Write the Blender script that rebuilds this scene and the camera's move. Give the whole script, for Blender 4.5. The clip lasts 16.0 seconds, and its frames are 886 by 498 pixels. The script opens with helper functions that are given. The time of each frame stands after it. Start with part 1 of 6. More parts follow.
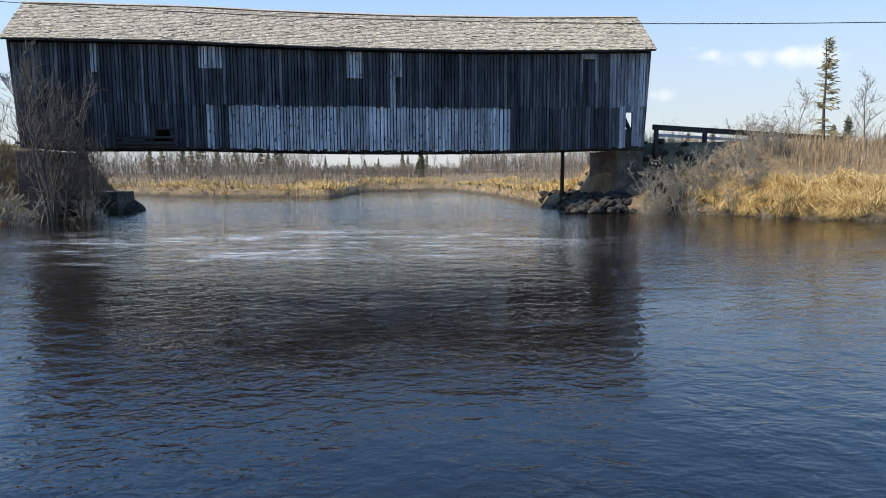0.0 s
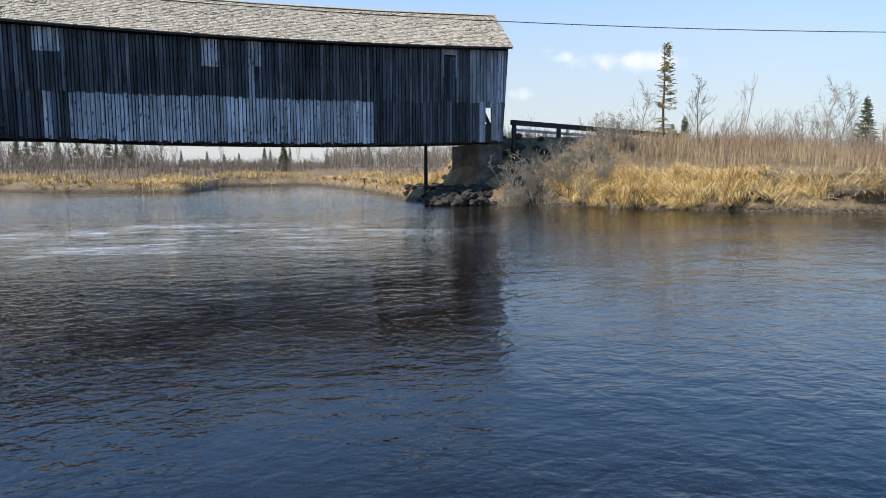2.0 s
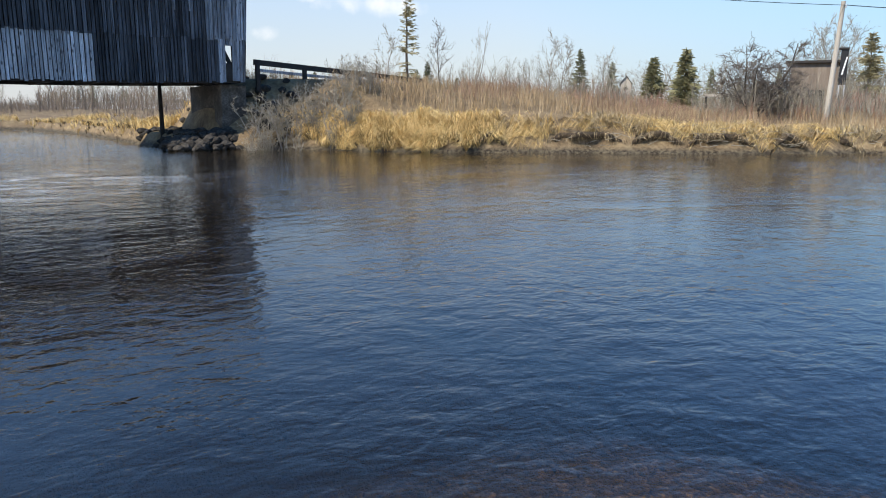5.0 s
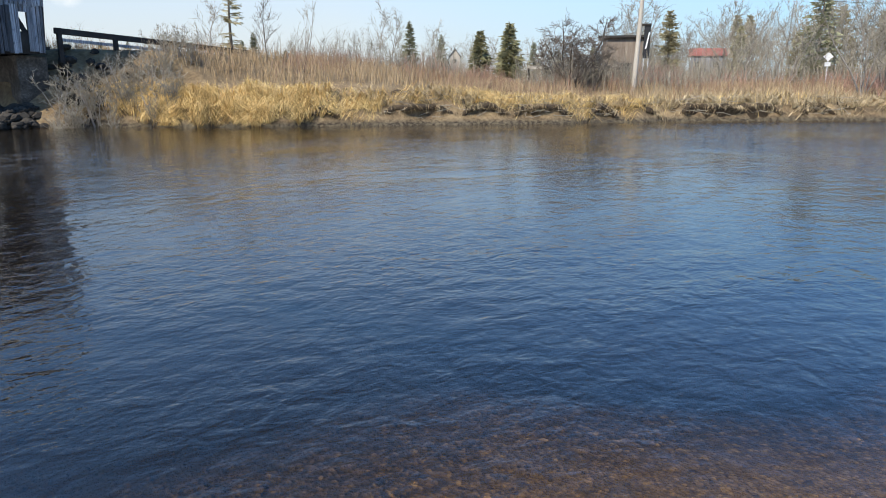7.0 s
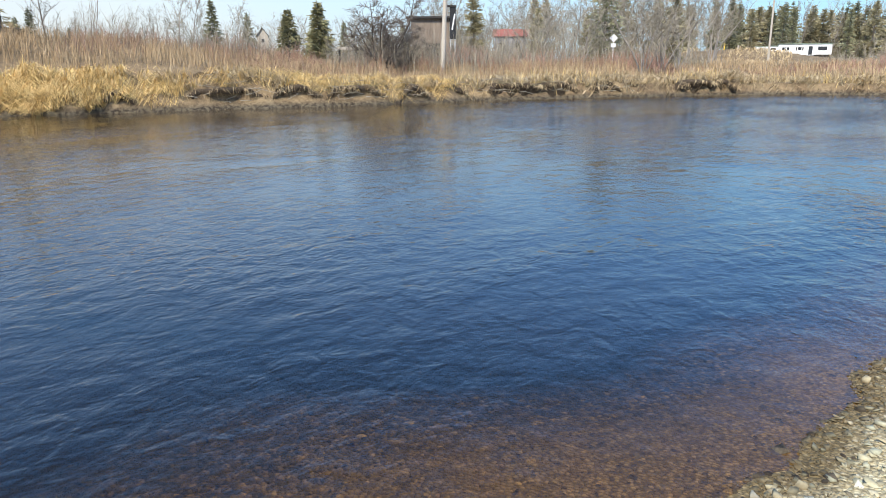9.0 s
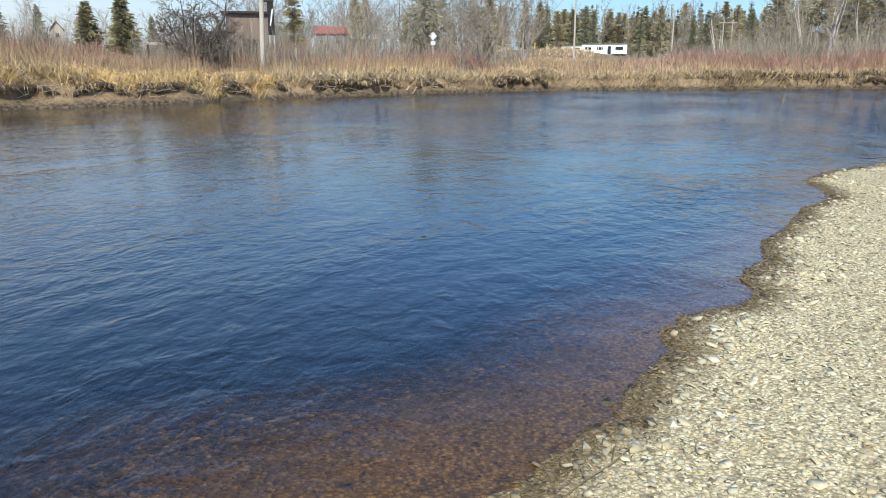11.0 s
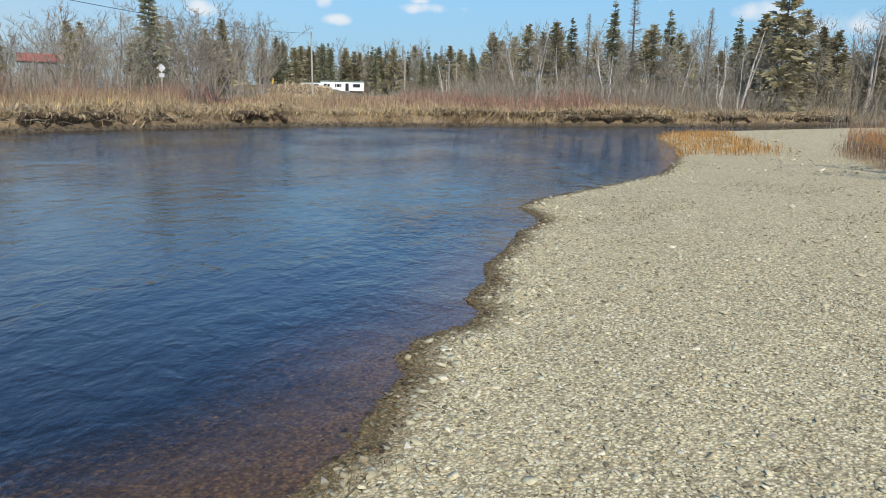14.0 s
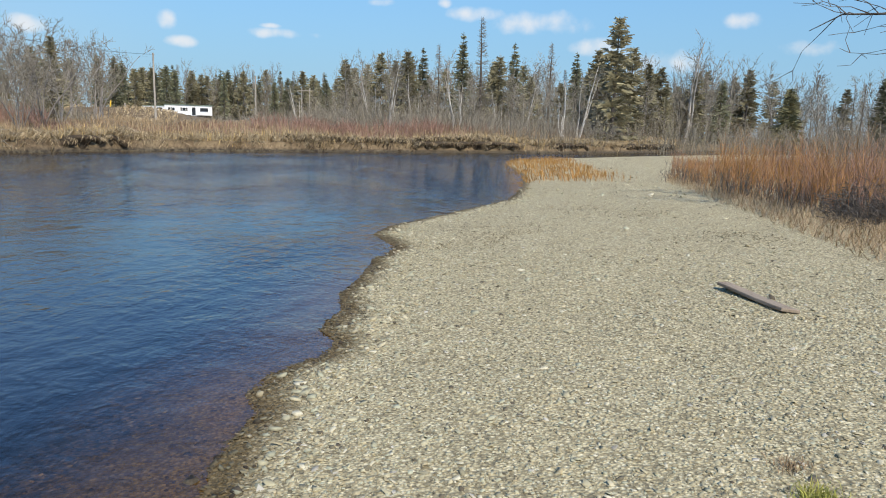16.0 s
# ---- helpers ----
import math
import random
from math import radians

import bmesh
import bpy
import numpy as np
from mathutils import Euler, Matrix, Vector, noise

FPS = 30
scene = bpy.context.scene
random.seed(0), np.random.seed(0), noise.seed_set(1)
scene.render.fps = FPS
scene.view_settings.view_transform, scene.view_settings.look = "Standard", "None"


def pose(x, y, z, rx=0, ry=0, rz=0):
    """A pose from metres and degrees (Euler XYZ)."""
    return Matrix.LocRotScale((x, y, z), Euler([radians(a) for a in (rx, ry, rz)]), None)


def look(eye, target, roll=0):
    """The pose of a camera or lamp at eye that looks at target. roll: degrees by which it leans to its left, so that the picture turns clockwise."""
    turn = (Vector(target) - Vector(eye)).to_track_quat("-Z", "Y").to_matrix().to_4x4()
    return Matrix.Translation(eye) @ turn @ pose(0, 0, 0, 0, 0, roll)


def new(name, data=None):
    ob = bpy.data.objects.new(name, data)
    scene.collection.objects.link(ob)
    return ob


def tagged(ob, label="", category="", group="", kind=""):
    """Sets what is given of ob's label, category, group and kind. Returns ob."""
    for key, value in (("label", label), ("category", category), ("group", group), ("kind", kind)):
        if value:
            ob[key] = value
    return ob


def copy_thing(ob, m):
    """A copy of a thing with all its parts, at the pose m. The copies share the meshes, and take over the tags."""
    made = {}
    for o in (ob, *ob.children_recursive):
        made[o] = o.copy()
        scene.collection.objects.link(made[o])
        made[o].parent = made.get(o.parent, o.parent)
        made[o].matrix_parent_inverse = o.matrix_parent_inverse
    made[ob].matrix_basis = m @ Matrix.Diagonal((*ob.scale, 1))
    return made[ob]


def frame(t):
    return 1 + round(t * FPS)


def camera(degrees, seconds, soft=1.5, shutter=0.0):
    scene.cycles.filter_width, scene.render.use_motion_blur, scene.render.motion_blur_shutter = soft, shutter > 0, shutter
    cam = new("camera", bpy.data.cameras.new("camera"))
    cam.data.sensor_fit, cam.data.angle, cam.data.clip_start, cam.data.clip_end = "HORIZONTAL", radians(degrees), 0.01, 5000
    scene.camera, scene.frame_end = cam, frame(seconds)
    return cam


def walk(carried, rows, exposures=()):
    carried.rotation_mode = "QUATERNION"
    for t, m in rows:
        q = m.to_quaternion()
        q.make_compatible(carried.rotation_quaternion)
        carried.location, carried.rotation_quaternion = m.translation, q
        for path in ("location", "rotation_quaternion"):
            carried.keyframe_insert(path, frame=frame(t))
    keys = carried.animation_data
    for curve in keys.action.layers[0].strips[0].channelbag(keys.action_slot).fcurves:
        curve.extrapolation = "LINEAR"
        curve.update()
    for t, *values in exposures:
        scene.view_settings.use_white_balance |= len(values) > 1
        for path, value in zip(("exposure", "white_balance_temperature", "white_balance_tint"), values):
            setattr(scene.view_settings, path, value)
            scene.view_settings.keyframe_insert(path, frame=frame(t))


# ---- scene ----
cam = camera(64.55, 16.0, soft=1.0)
# seconds, eye x y z, heading clockwise from +y, pitch, roll
PATH = [
    (0.0, 0.023, 0.339, 2.014, 0.025, -6.34, -0.306),
    (0.5, 0.037, 0.334, 1.939, 2.386, -6.263, -0.264),
    (1.0, 0.058, 0.308, 1.912, 5.381, -6.359, -0.122),
    (1.5, 0.066, 0.27, 1.898, 7.694, -6.601, -0.191),
    (2.0, 0.089, 0.251, 1.889, 10.908, -6.728, -0.13),
    (2.5, 0.112, 0.295, 1.885, 14.389, -7.359, -0.1),
    (3.0, 0.13, 0.328, 1.877, 17.444, -7.795, -0.152),
    (3.5, 0.125, 0.339, 1.876, 20.336, -8.254, -0.289),
    (4.0, 0.139, 0.332, 1.864, 23.368, -9.325, -0.24),
    (4.2, 0.152, 0.304, 1.847, 25.106, -9.685, -0.039),
    (6.3, 0.195, 0.24, 1.828, 39.179, -13.048, 0.074),
    (6.5, 0.181, 0.2, 1.804, 40.681, -13.134, 0.051),
    (7.0, 0.146, 0.146, 1.822, 44.219, -13.221, 0.062),
    (7.5, 0.161, 0.118, 1.853, 48.246, -13.506, -0.057),
    (8.0, 0.189, 0.113, 1.912, 51.947, -13.8, -0.398),
    (8.5, 0.222, 0.092, 1.909, 55.781, -14.473, -0.302),
    (9.0, 0.256, 0.091, 1.896, 58.865, -14.796, -0.237),
    (9.2, 0.261, 0.118, 1.844, 60.355, -14.779, 0.104),
    (11.3, 0.286, 0.085, 1.78, 75.102, -14.934, 0.079),
    (11.5, 0.304, 0.071, 1.771, 76.642, -14.86, 0.285),
    (12.0, 0.313, 0.045, 1.771, 79.48, -14.463, 0.318),
    (12.5, 0.304, 0.022, 1.781, 82.681, -13.943, 0.324),
    (13.0, 0.278, -0.004, 1.794, 86.48, -13.369, 0.577),
    (13.5, 0.258, -0.018, 1.809, 90.207, -12.574, 0.852),
    (14.0, 0.266, -0.034, 1.809, 93.475, -12.015, 1.056),
    (14.5, 0.251, -0.053, 1.824, 96.551, -11.303, 1.077),
    (15.0, 0.239, -0.063, 1.831, 99.608, -10.881, 1.316),
    (15.5, 0.246, -0.068, 1.831, 102.331, -10.294, 1.539),
    (16.0, 0.262, -0.07, 1.833, 105.18, -9.646, 1.708),
]
EXPOSURES = [(0, 0.42), (4, 0.42), (7, 0.48), (9, 0.64), (12.5, 0.3), (14.5, 0.05), (16, 0.04)]
walk(cam, [(t, pose(x, y, z, 90 + p, 0, -h) @ pose(0, 0, 0, 0, 0, r)) for t, x, y, z, h, p, r in PATH], EXPOSURES)

# ---- light ----
SUN_AZ, SUN_EL = radians(-99), radians(46)
SUN_DIR = Vector((math.sin(SUN_AZ) * math.cos(SUN_EL), math.cos(SUN_AZ) * math.cos(SUN_EL), math.sin(SUN_EL)))
sun = new("sun", bpy.data.lights.new("sun", "SUN"))
sun.data.energy, sun.data.angle, sun.data.color = 4.8, radians(0.6), (1.0, 0.92, 0.79)
sun.matrix_world = look(SUN_DIR * 100, (0, 0, 0))
world = bpy.data.worlds.new("world")
scene.world = world
world.use_nodes = True


# small fair-weather clouds: bearing, height, half width and half height in degrees
CLOUDS = [(107.3, 8.9, 2.3, 0.6), (112.2, 8.3, 4.4, 0.9), (83.9, 7.3, 0.7, 0.6), (85.3, 5.8, 1.1, 0.4), (99.6, 9.6, 1.2, 0.4), (104.7, 9.7, 0.6, 0.4), (126.8, 8.4, 1.7, 0.6), (131.3, 6.4, 2.5, 0.6), (122.0, 5.5, 5.5, 1.0), (74.9, 6.3, 1.6, 0.6), (116.8, 6.6, 2.1, 0.7), (25.9, 8.0, 4.4, 0.9), (17.2, 5.8, 1.3, 0.6), (19.8, 8.5, 1.5, 0.5), (19.4, 8.9, 1.0, 0.4), (83.9, 7.4, 0.8, 0.6), (85.1, 5.9, 1.2, 0.4), (92.1, 6.9, 2.8, 0.4), (91.4, 7.4, 0.9, 0.2)]


def build_world():
    nt = world.node_tree
    n, ln = nt.nodes, nt.links
    bg = n["Background"]
    sky = n.new("ShaderNodeTexSky")
    sky.sky_type, sky.sun_disc = "NISHITA", False
    sky.sun_elevation, sky.sun_rotation = SUN_EL, SUN_AZ % (2 * math.pi)
    sky.air_density, sky.dust_density, sky.ozone_density = 1.0, 0.1, 3.0
    hue = n.new("ShaderNodeHueSaturation")
    hue.inputs["Saturation"].default_value, hue.inputs["Value"].default_value = SKY_SAT, 1.0
    ln.new(sky.outputs[0], hue.inputs["Color"])
    col = hue.outputs[0]
    geo = n.new("ShaderNodeTexCoord").outputs["Generated"]
    rough = n.new("ShaderNodeTexNoise")
    rough.inputs["Scale"].default_value, rough.inputs["Detail"].default_value = 22, 8
    ln.new(geo, rough.inputs["Vector"])

    def math_node(op, a, b=None, c=None):
        m = n.new("ShaderNodeMath")
        m.operation = op
        for k, v in enumerate((a, b, c)):
            if v is None:
                continue
            if isinstance(v, bpy.types.NodeSocket):
                ln.new(v, m.inputs[k])
            else:
                m.inputs[k].default_value = v
        return m.outputs[0]

    def dot(v):
        d = n.new("ShaderNodeVectorMath")
        d.operation = "DOT_PRODUCT"
        ln.new(geo, d.inputs[0])
        d.inputs[1].default_value = v
        return d.outputs["Value"]

    sep = n.new("ShaderNodeSeparateXYZ")
    ln.new(geo, sep.inputs[0])
    low = n.new("ShaderNodeMapRange")
    low.interpolation_type = "SMOOTHSTEP"
    low.inputs[1].default_value, low.inputs[2].default_value, low.inputs[3].default_value, low.inputs[4].default_value = -0.05, 0.52, 0.95, 0.0
    ln.new(sep.outputs[2], low.inputs[0])
    haze = n.new("ShaderNodeMix")
    haze.data_type = "RGBA"
    ln.new(low.outputs[0], haze.inputs[0])
    ln.new(col, haze.inputs[6])
    side = n.new("ShaderNodeMapRange")
    side.inputs[1].default_value, side.inputs[2].default_value, side.inputs[3].default_value, side.inputs[4].default_value = 0.1, 0.95, 0.0, 1.0
    ln.new(math_node("MULTIPLY_ADD", sep.outputs[1], -0.6, sep.outputs[0]), side.inputs[0])
    air = n.new("ShaderNodeMix")
    air.data_type = "RGBA"
    ln.new(side.outputs[0], air.inputs[0])
    air.inputs[6].default_value, air.inputs[7].default_value = (2.5, 2.6, 2.8, 1), (1.16, 2.2, 3.25, 1)
    lift = n.new("ShaderNodeMapRange")
    lift.interpolation_type = "SMOOTHSTEP"
    lift.inputs[1].default_value, lift.inputs[2].default_value, lift.inputs[3].default_value, lift.inputs[4].default_value = 0.16, 0.40, 0.0, 0.9
    ln.new(sep.outputs[2], lift.inputs[0])
    blue = n.new("ShaderNodeMix")
    blue.data_type = "RGBA"
    ln.new(lift.outputs[0], blue.inputs[0])
    ln.new(air.outputs[2], blue.inputs[6])
    high = n.new("ShaderNodeMix")
    high.data_type = "RGBA"
    ln.new(side.outputs[0], high.inputs[0])
    high.inputs[6].default_value, high.inputs[7].default_value = (1.5, 2.6, 4.7, 1), (0.66, 1.85, 6.5, 1)
    ln.new(high.outputs[2], blue.inputs[7])
    ln.new(blue.outputs[2], haze.inputs[7])
    col = haze.outputs[2]
    total = None
    for az, el, w, h in CLOUDS:
        a, e = radians(az), radians(el)
        right = (math.cos(a), -math.sin(a), 0)
        up = (-math.sin(e) * math.sin(a), -math.sin(e) * math.cos(a), math.cos(e))
        x = math_node("DIVIDE", dot(right), radians(w) * 1.45)
        y = math_node("DIVIDE", dot(up), radians(h) * 1.5)
        r = math_node("ADD", math_node("MULTIPLY", x, x), math_node("MULTIPLY", y, y))
        ahead = math_node("GREATER_THAN", dot((math.sin(a), math.cos(a), 0)), 0.2)
        m = math_node("MULTIPLY", math_node("MAXIMUM", math_node("SUBTRACT", 1.0, r), 0.0), ahead)
        total = m if total is None else math_node("MAXIMUM", total, m)
    m = math_node("MULTIPLY_ADD", rough.outputs["Fac"], 2.2, math_node("MULTIPLY_ADD", total, 0.95, -1.58))
    ramp = n.new("ShaderNodeMapRange")
    ramp.interpolation_type = "SMOOTHSTEP"
    ramp.inputs[1].default_value, ramp.inputs[2].default_value, ramp.inputs[3].default_value, ramp.inputs[4].default_value = 0.0, 0.9, 0.0, 0.8
    ln.new(math_node("MULTIPLY", m, math_node("GREATER_THAN", total, 0.0)), ramp.inputs[0])
    mix = n.new("ShaderNodeMix")
    mix.data_type = "RGBA"
    ln.new(ramp.outputs[0], mix.inputs[0])
    ln.new(col, mix.inputs[6])
    mix.inputs[7].default_value = (4.6, 4.55, 4.55, 1)
    ln.new(mix.outputs[2], bg.inputs[0])
    bg.inputs[1].default_value = SKY_STRENGTH


SKY_SAT, SKY_STRENGTH = 1.25, 0.19
build_world()

# ---- materials ----
def ramp_node(nt, fac, stops):
    r = nt.nodes.new("ShaderNodeValToRGB")
    while len(r.color_ramp.elements) < len(stops):
        r.color_ramp.elements.new(0.5)
    for e, (p, c) in zip(r.color_ramp.elements, stops):
        e.position, e.color = p, (*c, 1)
    nt.links.new(fac, r.inputs[0])
    return r.outputs[0]


def mix_node(nt, fac, a, b, mode="MIX"):
    m = nt.nodes.new("ShaderNodeMix")
    m.data_type, m.blend_type = "RGBA", mode
    for sock, v in ((m.inputs[0], fac), (m.inputs[6], a), (m.inputs[7], b)):
        if isinstance(v, bpy.types.NodeSocket):
            nt.links.new(v, sock)
        else:
            sock.default_value = v if isinstance(v, float) else (*v, 1)
    return m.outputs[2]


def noise_node(nt, scale, detail=4.0, rough=0.6, vec=None, dist=0.0):
    t = nt.nodes.new("ShaderNodeTexNoise")
    t.inputs["Scale"].default_value, t.inputs["Detail"].default_value = scale, detail
    t.inputs["Roughness"].default_value, t.inputs["Distortion"].default_value = rough, dist
    if vec is not None:
        nt.links.new(vec, t.inputs["Vector"])
    return t.outputs["Fac"]


def coords(nt, scale=(1, 1, 1), rot=(0, 0, 0), kind="Object"):
    if kind == "World":
        src = nt.nodes.new("ShaderNodeNewGeometry").outputs["Position"]
    else:
        src = nt.nodes.new("ShaderNodeTexCoord").outputs[kind]
    m = nt.nodes.new("ShaderNodeMapping")
    m.inputs["Scale"].default_value, m.inputs["Rotation"].default_value = scale, rot
    nt.links.new(src, m.inputs["Vector"])
    return m.outputs[0]


def bump_node(nt, height, strength, distance):
    b = nt.nodes.new("ShaderNodeBump")
    b.inputs["Strength"].default_value, b.inputs["Distance"].default_value = strength, distance
    nt.links.new(height, b.inputs["Height"])
    return b.outputs[0]


def surface(name, stops, scale=2.0, fine=25.0, rough=0.85, bump=0.4, depth=0.02, stretch=(1, 1, 1), vary=0.0, island=0.0, kind="World", spec=0.3):
    """A matt natural surface: two scales of noise over a colour ramp, with relief. vary: brightness change from object to object; island: from piece to piece."""
    m = bpy.data.materials.new(name)
    m.use_nodes = True
    nt = m.node_tree
    p = nt.nodes["Principled BSDF"]
    v = coords(nt, stretch, kind=kind)
    big, small = noise_node(nt, scale, 5, 0.65, v), noise_node(nt, fine, 4, 0.7, v)
    both = mix_node(nt, 0.45, big, small)
    col = ramp_node(nt, both, stops)
    for amount, src in ((vary, "obj"), (island, "isl")):
        if amount:
            if src == "obj":
                rnd = nt.nodes.new("ShaderNodeObjectInfo").outputs["Random"]
            else:
                rnd = nt.nodes.new("ShaderNodeNewGeometry").outputs["Random Per Island"]
            mr = nt.nodes.new("ShaderNodeMapRange")
            mr.inputs[3].default_value, mr.inputs[4].default_value = 1 - amount, 1 + amount
            nt.links.new(rnd, mr.inputs[0])
            col = mix_node(nt, 1.0, col, mr.outputs[0], "MULTIPLY")
    nt.links.new(col, p.inputs["Base Color"])
    p.inputs["Roughness"].default_value = rough
    p.inputs["Specular IOR Level"].default_value = spec
    if bump:
        nt.links.new(bump_node(nt, small, bump, depth), p.inputs["Normal"])
    return m


def board_material(name, dark, light, low, high, knots):
    """Rain-streaked sawn boards: fine streaks down the grain, a brightness for each board, dark knots and nail stains."""
    m = bpy.data.materials.new(name)
    m.use_nodes = True
    nt = m.node_tree
    p = nt.nodes["Principled BSDF"]
    streak = noise_node(nt, 1.0, 4, 0.75, coords(nt, (34, 34, 0.55), kind="World"), 0.5)
    stain = noise_node(nt, 0.9, 4, 0.7, coords(nt, (1.6, 1.6, 0.5), kind="World"))
    col = ramp_node(nt, mix_node(nt, 0.35, streak, stain), [(0.39, dark), (0.58, light), (0.72, tuple(min(1, 1.5 * c) for c in light))])
    rnd = nt.nodes.new("ShaderNodeObjectInfo").outputs["Random"]
    tone = ramp_node(nt, rnd, [(0.0, (low,) * 3), (0.55, (0.5 * (low + 1),) * 3), (0.85, (1.0, 1.0, 1.02)), (1.0, (high,) * 3)])
    col = mix_node(nt, 1.0, col, tone, "MULTIPLY")
    vor = nt.nodes.new("ShaderNodeTexVoronoi")
    vor.inputs["Scale"].default_value = 1.0
    nt.links.new(coords(nt, (5.5, 5.5, 2.4), kind="World"), vor.inputs["Vector"])
    spot = ramp_node(nt, vor.outputs["Distance"], [(knots * 0.6, (1, 1, 1)), (knots * 1.5 + 0.02, (0, 0, 0))])
    col = mix_node(nt, spot, col, tuple(0.5 * c for c in dark))
    nt.links.new(col, p.inputs["Base Color"])
    p.inputs["Roughness"].default_value = 0.85
    p.inputs["Specular IOR Level"].default_value = 0.25
    nt.links.new(bump_node(nt, streak, 0.5, 0.012), p.inputs["Normal"])
    return m


def water_material():
    """Clear brown river water under a rippled mirror, with white streaks below the bridge that paint sky glints along
    with a little whitewater.
    """
    m = bpy.data.materials.new("river_water")
    m.use_nodes = True
    nt = m.node_tree
    nt.nodes.remove(nt.nodes["Principled BSDF"])
    out = nt.nodes["Material Output"]
    under = nt.nodes.new("ShaderNodeBsdfRefraction")
    under.inputs["Color"].default_value = (0.54, 0.44, 0.275, 1)
    under.inputs["Roughness"].default_value, under.inputs["IOR"].default_value = 0.0, 1.333
    gloss = nt.nodes.new("ShaderNodeBsdfGlossy")
    gloss.inputs["Color"].default_value, gloss.inputs["Roughness"].default_value = (1, 1, 1, 1), 0.01
    fres = nt.nodes.new("ShaderNodeFresnel")
    fres.inputs["IOR"].default_value = 1.45
    g = nt.nodes.new("ShaderNodeMixShader")
    nt.links.new(fres.outputs[0], g.inputs[0])
    nt.links.new(under.outputs[0], g.inputs[1])
    nt.links.new(gloss.outputs[0], g.inputs[2])

    def times(a, b):
        k = nt.nodes.new("ShaderNodeMath")
        k.operation = "MULTIPLY"
        for sock, val in zip(k.inputs, (a, b)):
            if isinstance(val, bpy.types.NodeSocket):
                nt.links.new(val, sock)
            else:
                sock.default_value = val
        return k.outputs[0]

    def plus(a, b):
        k = nt.nodes.new("ShaderNodeMath")
        nt.links.new(a, k.inputs[0])
        nt.links.new(b, k.inputs[1])
        return k.outputs[0]

    # heights in metres: slow swell of the current, wind ripples, fine chop
    swell = times(noise_node(nt, 0.8, 2, 0.5, coords(nt, (1.0, 1.35, 1), (0, 0, 0.5), "World"), 0.6), WAVE[0])
    ripple = times(noise_node(nt, 3.4, 2, 0.55, coords(nt, (1.0, 1.3, 1), (0, 0, -0.7), "World"), 0.5), WAVE[1])
    chop = times(noise_node(nt, 12.0, 2, 0.55, coords(nt, (1.0, 1.5, 1), (0, 0, -0.5), "World"), 0.4), WAVE[2])
    calm = noise_node(nt, 0.13, 4, 0.6, coords(nt, (1.0, 1.5, 1), (0, 0, 0.6), "World"), 0.7)
    gust = ramp_node(nt, calm, [(0.38, (0.4, 0.4, 0.4)), (0.64, (1.15, 1.15, 1.15))])
    # the riffle below the bridge, where the current breaks
    away = nt.nodes.new("ShaderNodeVectorMath")
    away.operation = "DISTANCE"
    nt.links.new(coords(nt, (0.09, 0.15, 1), kind="World"), away.inputs[0])
    away.inputs[1].default_value = (-4 * 0.09, 20.5 * 0.15, 0)
    riffle = ramp_node(nt, away.outputs["Value"], [(0.35, (1, 1, 1)), (1.0, (0, 0, 0))])
    race = nt.nodes.new("ShaderNodeVectorMath")
    race.operation = "DISTANCE"
    nt.links.new(coords(nt, (0.05, 0.05, 1), kind="World"), race.inputs[0])
    race.inputs[1].default_value = (-4 * 0.05, 31 * 0.05, 0)
    broken = ramp_node(nt, race.outputs["Value"], [(0.35, (1, 1, 1)), (1.0, (0, 0, 0))])
    # the wind reaches the open lower reach
    xyz = nt.nodes.new("ShaderNodeSeparateXYZ")
    nt.links.new(nt.nodes.new("ShaderNodeNewGeometry").outputs["Position"], xyz.inputs[0])
    wind = nt.nodes.new("ShaderNodeMapRange")
    wind.inputs[1].default_value, wind.inputs[2].default_value, wind.inputs[3].default_value, wind.inputs[4].default_value = 5, 28, 1.0, 4.0
    lower = nt.nodes.new("ShaderNodeMath")
    lower.operation = "SUBTRACT"
    nt.links.new(xyz.outputs[0], lower.inputs[0])
    nt.links.new(xyz.outputs[1], lower.inputs[1])
    nt.links.new(lower.outputs[0], wind.inputs[0])
    h = times(times(plus(plus(swell, ripple), chop), wind.outputs[0]), mix_node(nt, broken, gust, (1.9, 1.9, 1.9)))
    # low standing waves, crests across the current
    stand = times(noise_node(nt, 1.0, 2, 0.55, coords(nt, (0.3, 0.9, 1), (0, 0, 0.1), "World"), 1.0), 0.09)
    h = plus(h, times(stand, broken))
    relief = bump_node(nt, h, 1.0, 1.0)
    # matt white streaks: sky reflections painted on, with a little real whitewater
    crest = noise_node(nt, 1.5, 5, 0.75, coords(nt, (0.8, 3.0, 1), (0, 0, 0.12), "World"), 1.2)
    crest = ramp_node(nt, mix_node(nt, 0.4, crest, noise_node(nt, 0.35, 3, 0.6, coords(nt, (0.8, 1.6, 1), kind="World"), 0.8)), [(0.50, (0, 0, 0)), (0.66, (0.75, 0.75, 0.75))])
    foam_and_glint = mix_node(nt, 1.0, crest, riffle, "MULTIPLY")
    glint_white = nt.nodes.new("ShaderNodeBsdfDiffuse")
    glint_white.inputs["Color"].default_value = (0.62, 0.66, 0.70, 1)
    top = nt.nodes.new("ShaderNodeMixShader")
    nt.links.new(foam_and_glint, top.inputs[0])
    nt.links.new(g.outputs[0], top.inputs[1])
    nt.links.new(glint_white.outputs[0], top.inputs[2])
    for node in (under, gloss, fres):
        nt.links.new(relief, node.inputs["Normal"])
    nt.links.new(top.outputs[0], out.inputs["Surface"])
    return m


WAVE = (0.020, 0.019, 0.0058)


